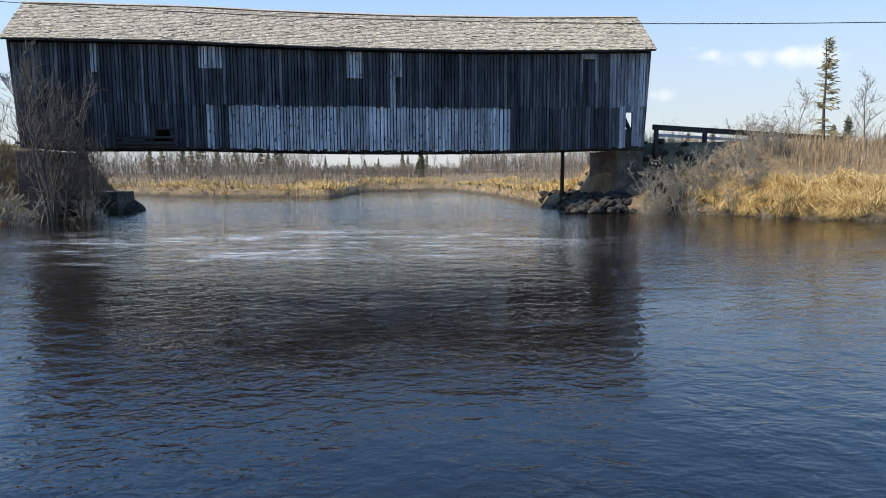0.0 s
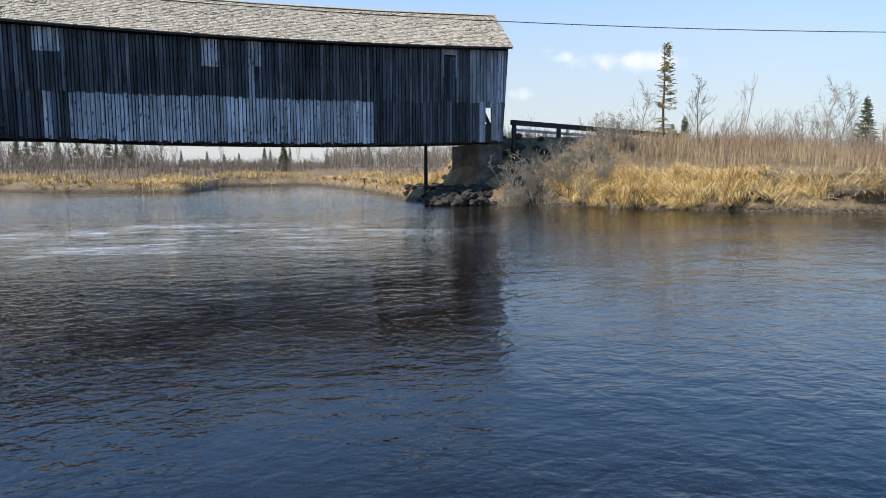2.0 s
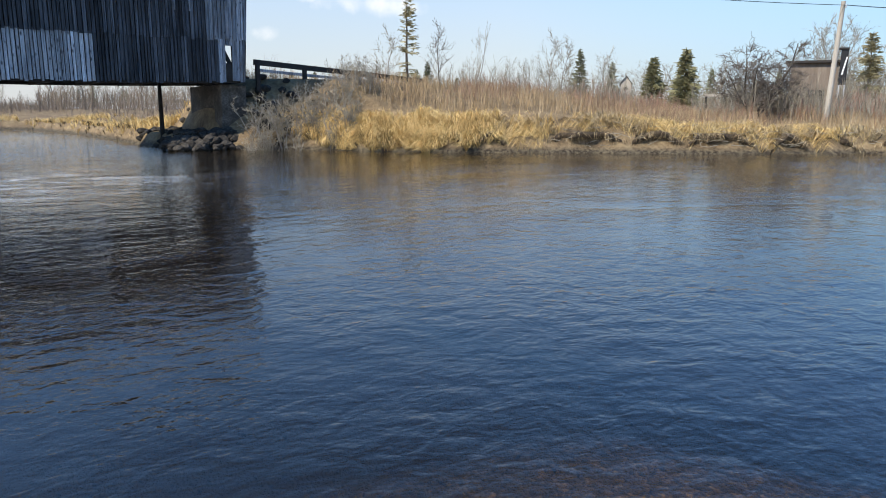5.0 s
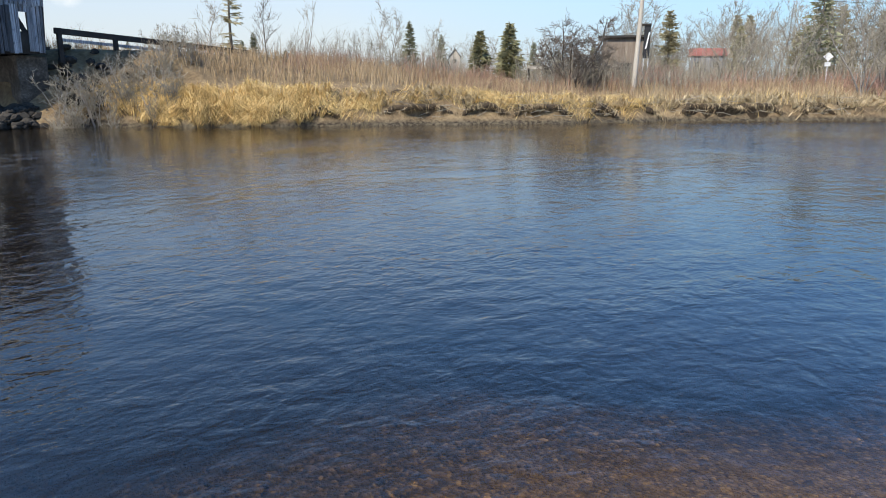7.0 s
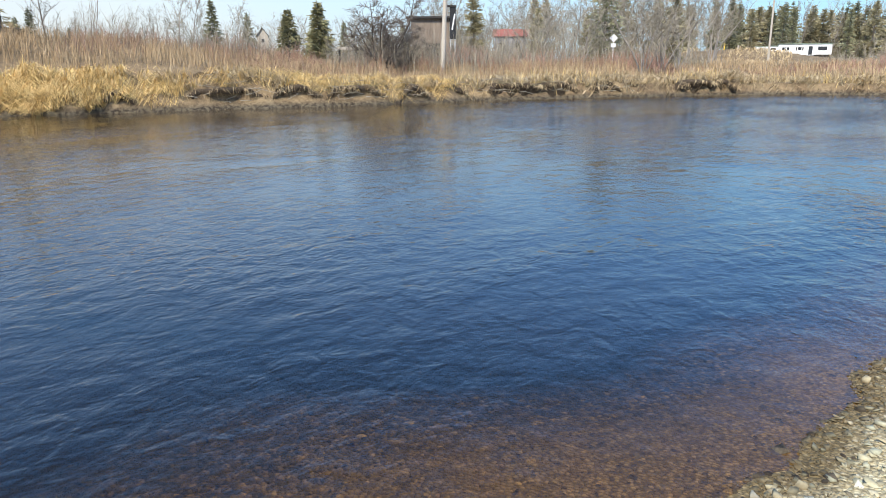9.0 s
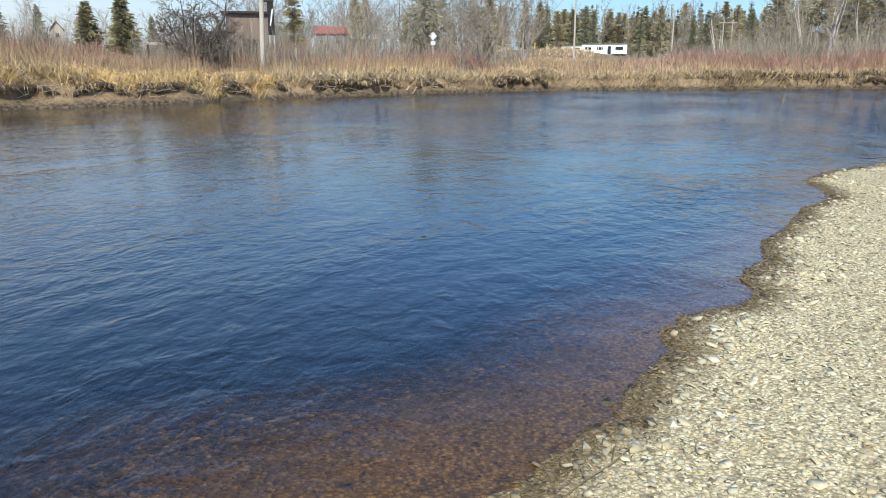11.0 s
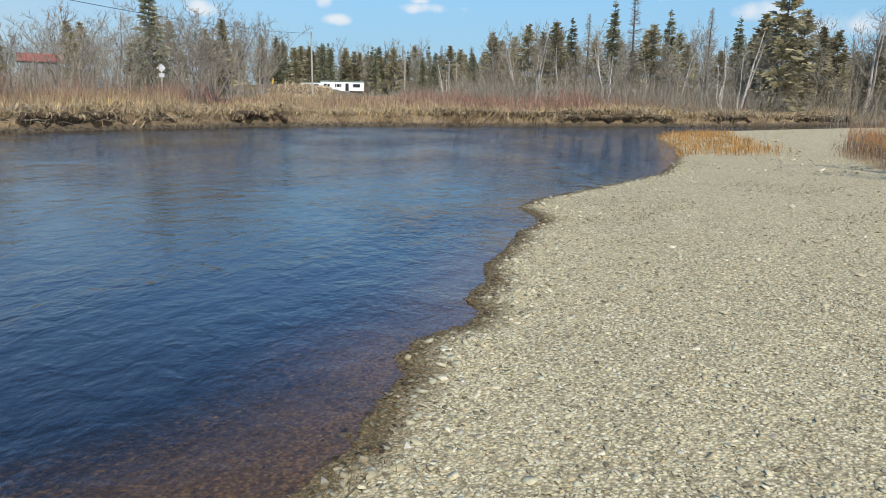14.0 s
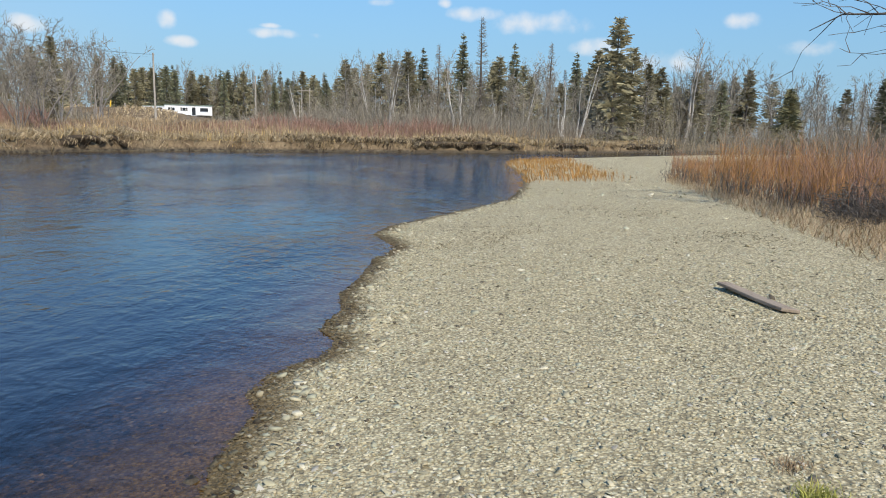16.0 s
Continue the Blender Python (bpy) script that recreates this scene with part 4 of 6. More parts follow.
def bare_tree(name, label, material, twig_material=None, far=False, **kw):
    """A model of a leafless tree, to be placed and copied."""
    trunk, crown = grow_tree(**kw)
    t = thing(name, Matrix(), label, "tree")
    for nm, segs, mat, k in (("trunk", trunk, material, 6), ("crown", crown, twig_material or material, 3)):
        ob = new(nm, ribbon_mesh(nm, segs, mat, kw["seed"]) if far and nm == "crown" else seg_mesh(nm, segs, mat, k))
        ob.parent = t
        if nm == "crown":
            tagged(ob, kind="stuff")
        elif kw.get("stems", 1) > 1:
            tagged(ob, kind="stuff")
    return t


def spruce(label, material, seed, height, radius, sparse=0.0, bare=0.08, droop=0.25, whorl=0.36, dead=False, power=0.85, leaf=1.0):
    rng = np.random.default_rng(seed)
    t = thing("spruce", Matrix(), label, "tree")
    n = 8
    zs = np.linspace(-0.2, height, n + 1)
    wob = np.cumsum(rng.normal(0, 0.03, (n + 1, 2)), 0)
    pts = np.concatenate([wob, zs[:, None]], 1)
    rad = 0.016 * height * (1 - zs.clip(0) / height * 0.95) + 0.01
    v, f = tubes(pts[:-1], pts[1:], rad[:-1], rad[1:], 7)
    ob = new("trunk", raw_mesh("trunk", v, f, M_BARK_DARK))
    ob.parent = t
    tri, wood = [], []
    z = bare * height
    while z < height * 0.985:
        f = z / height
        if rng.random() > sparse:
            for _ in range(rng.integers(5, 8)):
                a = rng.uniform(0, 2 * np.pi)
                ln = (radius * (1 - f) ** power + 0.12) * rng.uniform(0.55, 1.15)
                if f < bare + 0.12:
                    ln *= rng.uniform(0.4, 1.0)
                d = np.array([np.cos(a), np.sin(a), 0.35 - 0.75 * (1 - f) * droop / 0.25 * 0.6])
                p = np.array([0, 0, max(0.15, z + rng.uniform(-0.7, 0.7) * whorl)])
                side = np.array([-np.sin(a), np.cos(a), 0])
                if rng.random() < 0.3:
                    wood.append((p, p + d * ln, 0.022, 0.006))
                m = 2 if dead else max(3, int(ln * 2.5 / leaf**2))
                for j in range(m):
                    g = (j + rng.random()) / m
                    q = p + d * ln * (0.15 + 0.85 * g) + np.array([0, 0, 0.10 * g * g * ln])
                    size = (0.17 + 0.42 * min(ln, 1.5) * (1 - 0.5 * g)) * rng.uniform(0.8, 1.6) * leaf
                    for sgn in (-1, 1):
                        tip = q + (side * sgn * rng.uniform(0.5, 1.0) + d * rng.uniform(0.3, 0.9) + np.array([0, 0, rng.uniform(-0.55, 0.1)])) * size
                        w = np.array([0, 0, 1]) * size * (0.10 if dead else 0.26) + d * size * (0.02 if dead else 0.2)
                        tri.append((q - w * 0.5, q + w * 0.5, tip + w * 0.12, tip - w * 0.12))
        z += whorl * rng.uniform(0.7, 1.2) * (0.55 + 0.45 * (1 - f))
    # the leading shoot
    for _ in range(10):
        a, q = rng.uniform(0, 6.28), np.array([0, 0, height * rng.uniform(0.94, 1.01)])
        tip = q + np.array([np.cos(a) * 0.12, np.sin(a) * 0.12, 0.22])
        w = np.array([0, 0, 0.05])
        tri.append((q - w, q + w, tip + w * 0.2, tip - w * 0.2))
    v = np.array(tri).reshape(-1, 3)
    v1, f1 = v, np.arange(len(v)).reshape(-1, 4)
    ob = tagged(new("foliage", raw_mesh("foliage", v1, f1, material)), kind="stuff")
    ob.parent = t
    p0, p1, r0, r1 = ([s[i] for s in wood] for i in range(4))
    v, f = tubes(p0, p1, r0, r1, 3)
    ob = tagged(new("bough", raw_mesh("bough", v, f, M_BARK_DARK)), kind="stuff")
    ob.parent = t
    return t


def put(model, x, y, scale=1.0, turn=0.0, lean=(0, 0), label="", group="", first=False, z=None):
    """Places a model, or a copy of it."""
    m = Matrix.LocRotScale((x, y, gz(x, y) if z is None else z), Euler((radians(lean[0]), radians(lean[1]), radians(turn))), (scale,) * 3)
    if first:
        model.matrix_world = m
        ob = model
    else:
        old = model.scale.copy()
        model.scale = (1, 1, 1)
        ob = copy_thing(model, m)
        model.scale = old
    return tagged(ob, label, group=group)


M_BARK = surface("grey_bark", [(0.3, (0.11, 0.095, 0.08)), (0.5, (0.24, 0.215, 0.185)), (0.75, (0.38, 0.35, 0.31))], 2, 14, 0.9, 0.4, 0.01, vary=0.3)
M_BARK_PALE = surface("pale_bark", [(0.3, (0.291, 0.263, 0.224)), (0.5, (0.515, 0.482, 0.426)), (0.75, (0.739, 0.706, 0.638))], 2, 14, 0.85, 0.3, 0.01, vary=0.15)
M_BARK_DARK = surface("dark_bark", [(0.3, (0.04, 0.033, 0.026)), (0.5, (0.10, 0.085, 0.07)), (0.75, (0.18, 0.16, 0.135))], 2, 14, 0.9, 0.4, 0.01, vary=0.3)
M_TWIG = surface("grey_twig", [(0.3, (0.143, 0.122, 0.092)), (0.5, (0.267, 0.237, 0.184)), (0.75, (0.386, 0.354, 0.285))], 2, 9, 0.9, 0, vary=0.25)
M_TWIG_DUN = surface("dun_twig", [(0.3, (0.06, 0.048, 0.04)), (0.5, (0.135, 0.112, 0.093)), (0.75, (0.25, 0.215, 0.18))], 2, 9, 0.9, 0, vary=0.2)
M_NEEDLE = surface("spruce_needle", [(0.3, (0.092, 0.099, 0.057)), (0.5, (0.19, 0.193, 0.115)), (0.75, (0.333, 0.316, 0.196))], 0.8, 5, 0.75, 0, island=0.35, vary=0.25)
M_NEEDLE_OLIVE = surface("olive_needle", [(0.3, (0.137, 0.124, 0.072)), (0.5, (0.26, 0.234, 0.137)), (0.75, (0.416, 0.37, 0.227))], 0.8, 5, 0.8, 0, island=0.35, vary=0.25)
M_NEEDLE_YOUNG = surface("young_needle", [(0.3, (0.10, 0.10, 0.05)), (0.5, (0.20, 0.19, 0.10)), (0.75, (0.32, 0.29, 0.155))], 0.8, 5, 0.75, 0, island=0.35, vary=0.15)
M_STRAW = surface("straw_grass", [(0.3, (0.39, 0.249, 0.088)), (0.5, (0.669, 0.482, 0.204)), (0.75, (0.799, 0.628, 0.317))], 0.35, 3, 0.8, 0, island=0.3)
M_STRAW_TAN = surface("tan_grass", [(0.3, (0.265, 0.187, 0.098)), (0.5, (0.452, 0.351, 0.207)), (0.75, (0.562, 0.468, 0.312))], 0.3, 3, 0.85, 0, island=0.3)
M_STRAW_DULL = surface("dull_grass", [(0.3, (0.2, 0.132, 0.073)), (0.5, (0.342, 0.249, 0.146)), (0.75, (0.46, 0.363, 0.227))], 0.3, 3, 0.85, 0, island=0.3)
M_REED = surface("rust_stems", [(0.3, (0.138, 0.074, 0.049)), (0.5, (0.26, 0.159, 0.109)), (0.75, (0.361, 0.247, 0.173))], 0.25, 3, 0.85, 0, island=0.35)
M_OSIER = surface("red_osier", [(0.3, (0.175, 0.095, 0.073)), (0.5, (0.294, 0.174, 0.129)), (0.75, (0.396, 0.28, 0.207))], 0.3, 3, 0.8, 0, island=0.35)
M_WILLOW = surface("orange_willow", [(0.3, (0.21, 0.09, 0.035)), (0.5, (0.38, 0.19, 0.075)), (0.75, (0.52, 0.32, 0.15))], 0.5, 3, 0.8, 0, island=0.3)
M_AMBER = surface("amber_sedge", [(0.3, (0.204, 0.096, 0.027)), (0.5, (0.374, 0.2, 0.057)), (0.75, (0.493, 0.303, 0.102))], 0.5, 3, 0.8, 0, island=0.3)
M_SCRUB = surface("grey_scrub", [(0.3, (0.14, 0.121, 0.089)), (0.5, (0.254, 0.224, 0.169)), (0.75, (0.373, 0.334, 0.262))], 0.25, 3, 0.9, 0, island=0.35)
M_WRACK = surface("flood_wrack", [(0.3, (0.07, 0.055, 0.03)), (0.5, (0.15, 0.12, 0.065)), (0.75, (0.28, 0.225, 0.13))], 2, 9, 0.95, 0, island=0.35)
M_MOSS = surface("mossy_grass", [(0.3, (0.09, 0.075, 0.025)), (0.5, (0.20, 0.155, 0.06)), (0.75, (0.46, 0.36, 0.18))], 0.8, 4, 0.9, 0, island=0.35)
M_MARSH = surface("marsh_twigs", [(0.3, (0.108, 0.081, 0.061)), (0.5, (0.198, 0.155, 0.117)), (0.75, (0.297, 0.243, 0.189))], 0.2, 3, 0.9, 0, island=0.35)
M_THATCH_SHADE = surface("dark_thatch", [(0.3, (0.02, 0.015, 0.01)), (0.5, (0.07, 0.05, 0.03)), (0.75, (0.15, 0.11, 0.065))], 0.5, 4, 0.95, 0, island=0.4)


# ---- plants: grass and scrub on the far bank ----
def along(line, n, rng, d0, d1, i0=0, i1=None, side=1, power=1.0):
    """Places at d0 to d1 metres from a river edge, on its land side."""
    pts = np.array(line[i0:i1], float)
    seg = np.diff(pts, axis=0)
    ln = np.hypot(*seg.T)
    k = rng.choice(len(seg), n, p=ln / ln.sum())
    u = rng.random((n, 1))
    d = d0 + (d1 - d0) * rng.random(n) ** power
    nrm = np.stack([-seg[:, 1], seg[:, 0]], -1) / ln[:, None] * side
    xy = pts[k] + seg[k] * u + nrm[k] * d[:, None] + rng.normal(0, 0.3, (n, 2))
    keep = ~in_river(xy[:, 0], xy[:, 1])
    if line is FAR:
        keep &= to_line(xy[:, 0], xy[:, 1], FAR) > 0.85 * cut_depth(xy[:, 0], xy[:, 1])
    lx = (xy - np.array([-4.2, 32.65])) @ np.array([[0.9917, -0.1288], [0.1288, 0.9917]])
    keep &= ~((np.abs(lx[:, 0]) < 15) & (lx[:, 1] > -0.4) & (lx[:, 1] < 6))
    keep &= road_height(xy[:, 0], xy[:, 1])[0] > 2.6
    keep &= ~((lx[:, 0] > 10) & (lx[:, 0] < 16.2 + rng.normal(0, 0.35, len(xy))) & (lx[:, 1] > -4) & (lx[:, 1] < 6))
    return xy[keep], -nrm[k][keep], d[keep]


def on_ground(xy, sink=0.03):
    return np.concatenate([xy, (ground_height(xy[:, 0], xy[:, 1]) - sink)[:, None]], 1)


def grass(n, rng, line, d0, d1, h, w, hang, i0=0, i1=None, side=1, power=1.0, patch=None):
    xy, out, d = along(line, n, rng, d0, d1, i0, i1, side, power)
    if patch:
        keep = wave(xy[:, 0], xy[:, 1], patch[0], patch[1]) + rng.normal(0, 0.25, len(xy)) > patch[2]
        xy, out, d = xy[keep], out[keep], d[keep]
    m = len(xy)
    lean = rng.normal(0, 0.22, (m, 2)) + out * (hang * rng.uniform(0.3, 1.2, m) * np.exp(-d / 2.5))[:, None]
    return blades(on_ground(xy), rng.uniform(*h, m), rng.uniform(*w, m), lean, rng)


def scrub(n, rng, line, d0, d1, h, w, i0=0, i1=None, side=1, twigs=3, patch=None, power=1.0, xy=None, grow=None):
    """Upright bare stems with a few side twigs each."""
    if xy is None:
        xy, _, d = along(line, n, rng, d0, d1, i0, i1, side, power)
    if patch:
        xy = xy[wave(xy[:, 0], xy[:, 1], patch[0], patch[1]) + rng.normal(0, 0.2, len(xy)) > patch[2]]
    m = len(xy)
    base, hh, ww = on_ground(xy), rng.uniform(*h, m), rng.uniform(*w, m)
    hh = hh * (0.82 + 0.3 * wave(xy[:, 0], xy[:, 1], 4.1, 8) + 0.15 * wave(xy[:, 0], xy[:, 1], 1.7, 3))
    if grow is not None:
        hh = hh * grow
    # the meadow in front of the mobile home is kept low
    bear, far = np.degrees(np.arctan2(xy[:, 0], xy[:, 1])), np.hypot(xy[:, 0], xy[:, 1])
    hh = hh * np.where((bear > 76) & (bear < 90) & (far < 205), np.clip(0.15 + np.abs(bear - 81.5) / 18, 0, 1), 1)
    lean = rng.normal(0, 0.2, (m, 2))
    out = [blades(base, hh, ww, lean, rng, 0.2)]
    for _ in range(twigs):
        f = rng.uniform(0.25, 0.75, m)
        q = base + np.stack([lean[:, 0] * hh * f * 0.6, lean[:, 1] * hh * f * 0.6, hh * f], -1)
        out.append(blades(q, hh * rng.uniform(0.25, 0.5, m), ww * 0.75, rng.normal(0, 0.6, (m, 2)), rng, 0.2))
    return out


def build_bank_plants():
    rng = np.random.default_rng(5)
    i0, i1 = 8, 26
    near0, near1 = 10, 18
    def mat_of_straw(n, d0, d1, h, w, i0, i1, hang, curl, power=1.0, cut=None, top=1.3):
        """Straw laid flat or hanging over the edge, but for the stretches where the bank is cut."""
        xy, out, d = along(FAR, n, rng, d0, d1, i0, i1, 1, power)
        keep = ground_height(xy[:, 0], xy[:, 1]) < top + rng.normal(0, 0.15, len(xy))
        if cut is not None:
            keep &= (wave(xy[:, 0], xy[:, 1], 6.5, 2) + 0.5 * wave(xy[:, 0], xy[:, 1], 2.1, 6) - 0.15) * cut + rng.normal(0, 0.1, len(xy)) < 0.0
        xy, out, d = xy[keep], out[keep], d[keep]
        m = len(xy)
        down = np.stack([-out[:, 1], out[:, 0]], -1)
        swirl = wave(xy[:, 0], xy[:, 1], 3.3, 9) + 0.8 * wave(xy[:, 0], xy[:, 1], 1.2, 4)
        lean = rng.normal(0, 0.3, (m, 2)) + out * (hang * rng.uniform(0.1, 0.9, m))[:, None] + down * (rng.normal(0, 0.3, m) + 0.5 + 2.2 * swirl)[:, None]
        lean = lean * np.minimum(1, 1.2 / np.linalg.norm(lean, axis=1))[:, None]
        return blades(on_ground(xy, -0.06), rng.uniform(*h, m), rng.uniform(*w, m), lean, rng, curl)

    def tussocks(n, d0, d1, i0, i1, each, h, w):
        """Heads of long dead grass that fall outwards from one root, more so towards the water."""
        xy, out, d = along(FAR, n, rng, d0, d1, i0, i1)
        keep = ground_height(xy[:, 0], xy[:, 1]) < 1.5
        xy, out = xy[keep], out[keep]
        k = rng.integers(each[0], each[1], len(xy))
        size = np.repeat(rng.uniform(0.7, 1.3, len(xy)), k)
        c, o = np.repeat(xy, k, 0), np.repeat(out, k, 0)
        side = np.repeat(rng.normal(0, 0.55, len(xy)), k)
        m = len(c)
        a = rng.uniform(0, 2 * np.pi, m)
        ray = np.stack([np.cos(a), np.sin(a)], -1)
        down = np.stack([-o[:, 1], o[:, 0]], -1)
        lean = ray * rng.uniform(0.1, 0.9, (m, 1)) + o * rng.uniform(0.1, 0.9, (m, 1)) + down * side[:, None]
        lean = lean * np.minimum(1, 1.15 / np.linalg.norm(lean, axis=1))[:, None]
        return blades(on_ground(c + ray * (0.12 * size * rng.random(m))[:, None], 0.02), rng.uniform(*h, m) * size, rng.uniform(*w, m), lean, rng, 1.9)

    stuff("straw_grass", [tussocks(330, 0.05, 1.4, near0, 15, (40, 80), (0.35, 0.9), (0.012, 0.026)),
                          tussocks(240, 1.2, 4.2, near0, 15, (30, 60), (0.35, 0.75), (0.012, 0.024)),
                          tussocks(420, 0.05, 5.0, 2, near0, (14, 26), (0.22, 0.6), (0.02, 0.042)),
                          mat_of_straw(7000, 0.0, 0.7, (0.3, 0.75), (0.012, 0.028), near0, 15, 1.6, 2.3),
                          mat_of_straw(9000, 0.0, 1.5, (0.25, 0.72), (0.012, 0.03), near0, near1, 1.1, 2.3, cut=1),
                          mat_of_straw(7000, 0.6, 3.6, (0.3, 0.75), (0.012, 0.028), near0, near1, 0.5, 2.1),
                          grass(3000, rng, FAR, 0.6, 4, (0.3, 0.7), (0.025, 0.05), 0.5, near1 - 1, i1, 1, 1.0, (9, 4, -0.1)),
                          grass(9000, rng, FAR, 0.0, 4.5, (0.2, 0.6), (0.025, 0.05), 0.9, 1, near0, 1, 0.5, (11, 2, -0.55))],
          M_STRAW, "golden dry straw grass drooping over the river bank", "grass")
    stuff("tussock_grass", [tussocks(430, 0.7, 2.6, 14, 22, (24, 46), (0.3, 0.7), (0.014, 0.03)), tussocks(420, 0.4, 3.2, 21, 26, (16, 30), (0.35, 0.8), (0.03, 0.055))],
          M_STRAW_TAN, "tan tussocks of dead grass on the bank's edge", "grass")
    stuff("tan_grass", [grass(8000, rng, FAR, 0.5, 6, (0.3, 0.7), (0.02, 0.045), 0.5, near1 - 1, i1, 1, 0.9), mat_of_straw(8000, 0.1, 2.5, (0.3, 0.7), (0.025, 0.05), near1 - 1, i1, 1.3, 1.9, cut=1)],
          M_STRAW_TAN, "tan dead grass along the cut bank", "grass")
    # thatch and roots whose near-black colour also paints the undercut's shade
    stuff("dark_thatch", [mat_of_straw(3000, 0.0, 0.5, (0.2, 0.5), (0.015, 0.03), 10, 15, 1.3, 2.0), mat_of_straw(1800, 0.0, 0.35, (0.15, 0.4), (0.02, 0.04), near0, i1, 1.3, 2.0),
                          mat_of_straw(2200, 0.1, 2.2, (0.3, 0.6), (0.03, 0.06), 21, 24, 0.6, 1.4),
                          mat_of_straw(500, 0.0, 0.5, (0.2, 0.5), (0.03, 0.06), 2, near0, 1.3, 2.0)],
          M_THATCH_SHADE, "thatch and roots, coloured dark to paint in shade under the cut bank", "grass")
    stuff("dull_grass", [grass(32000, rng, FAR, 2.6, 19, (0.35, 0.95), (0.012, 0.026), 0.1, near0, near1 + 2),
                         grass(15000, rng, FAR, 4.0, 30, (0.4, 0.95), (0.03, 0.07), 0.1, near1, i1)],
          M_STRAW_DULL, "pale brown dead meadow grass behind the bank", "grass")
    stuff("rust_stems", scrub(9000, rng, FAR, 4.2, 19, (0.5, 1.35), (0.010, 0.02), near0 + 1, near1 + 2, twigs=3, patch=(7, 1, -0.05)) + scrub(4500, rng, FAR, 5, 26, (0.9, 1.8), (0.02, 0.035), near1, i1, twigs=2, patch=(14, 3, 0.0)),
          M_REED, "rust-brown bare weed stems on the slope", "shrub")
    stuff("red_osier", scrub(2400, rng, FAR, 8, 22, (1.0, 1.9), (0.014, 0.026), 15, 22, twigs=3, patch=(11, 6, 0.25)) + scrub(3000, rng, FAR, 4, 14, (0.9, 1.7), (0.025, 0.045), 19, 24, twigs=3, patch=(16, 2, -0.1))
          + scrub(0, rng, None, 0, 0, (1.0, 2.3), (0.014, 0.028), twigs=5, xy=np.stack([polar(a, p) for a, p in zip(rng.normal(60.8, 0.9, 420), rng.uniform(48, 55, 420))]) + 0.0),
          M_OSIER, "dull red leafless osier shrubs", "shrub")
    stuff("marsh_shrubs", scrub(8000, rng, FAR, 3.5, 75, (0.5, 2.0), (0.022, 0.045), 1, 10, twigs=3), M_MARSH, "brown leafless shrubs on the marsh beyond the bridge", "shrub")
    # straw on the road's rise before the mobile home
    az, d = np.radians(rng.uniform(75.5, 84.5, 3800)), rng.uniform(100, 150, 3800)
    xy = np.stack([np.sin(az) * d, np.cos(az) * d], -1)
    xy = xy[road_height(xy[:, 0], xy[:, 1])[0] > 3]
    m = len(xy)
    stuff("rise_grass", [blades(on_ground(xy), rng.uniform(0.3, 0.7, m), rng.uniform(0.07, 0.13, m), rng.normal(0, 0.5, (m, 2)), rng)], M_STRAW_TAN, "tan dead grass on the rise below the road", "grass")
    # moss and dead grass on the bush bank
    xy, _, _ = along(NEAR, 5200, rng, 0.4, 6, 4, 8, -1)
    xy = np.concatenate([xy, np.stack([rng.normal(-20.8, 1.3, 5000), rng.normal(32.2, 1.2, 5000)], -1)])
    xy = xy[~in_river(xy[:, 0], xy[:, 1])]
    m = len(xy)
    stuff("bank_grass", [blades(on_ground(xy), rng.uniform(0.15, 0.45, m), rng.uniform(0.012, 0.028, m), rng.normal(0, 0.5, (m, 2)), rng, 1.3)], M_MOSS, "olive moss and dead grass on the rocky bank", "grass")
    stuff("grey_scrub", scrub(4500, rng, FAR, 12, 46, (1.2, 3.0), (0.018, 0.04), 20, 27, twigs=5) + scrub(3500, rng, FAR, 9, 30, (1.2, 2.4), (0.018, 0.03), 12, 21, twigs=3, patch=(13, 5, 0.0))
          + scrub(0, rng, None, 0, 0, (1.2, 2.7), (0.012, 0.024), twigs=6, xy=np.stack([p * np.array([math.sin(radians(a)), math.cos(radians(a))]) for a, p in zip(rng.uniform(50, 64, 900), rng.uniform(44, 57, 900))])),
          M_SCRUB, "grey leafless alder scrub", "shrub")


build_bank_plants()


def strands(p0, p1, p2, width, rng):
    """Thin bent ribbons through three places each."""
    n = len(p0)
    a = rng.uniform(0, 2 * np.pi, n)
    side = np.stack([np.cos(a), np.sin(a), np.zeros(n)], -1) * (width / 2)[:, None]
    verts = np.stack([p0 - side, p0 + side, p1 - side, p1 + side, p2 - side * 0.3, p2 + side * 0.3], 1).reshape(-1, 3)
    return verts, (np.array([(0, 1, 3, 2), (2, 3, 5, 4)])[None] + (np.arange(n) * 6)[:, None, None]).reshape(-1, 4)


def far_edge(step):
    """Even places along the far river edge, each with the direction to the land."""
    pts = np.array(FAR[9:28], float)
    seg = np.diff(pts, axis=0)
    ln = np.hypot(*seg.T)
    at = np.arange(0, ln.sum(), step)
    run = np.r_[0, np.cumsum(ln)]
    xy = np.stack([np.interp(at, run, pts[:, 0]), np.interp(at, run, pts[:, 1])], -1)
    d = np.gradient(xy, axis=0)
    d = np.stack([np.convolve(np.pad(d[:, k], 6, mode="edge"), np.ones(13) / 13, "valid") for k in (0, 1)], -1)
    d /= np.linalg.norm(d, axis=1, keepdims=True)
    return xy, np.stack([-d[:, 1], d[:, 0]], -1)


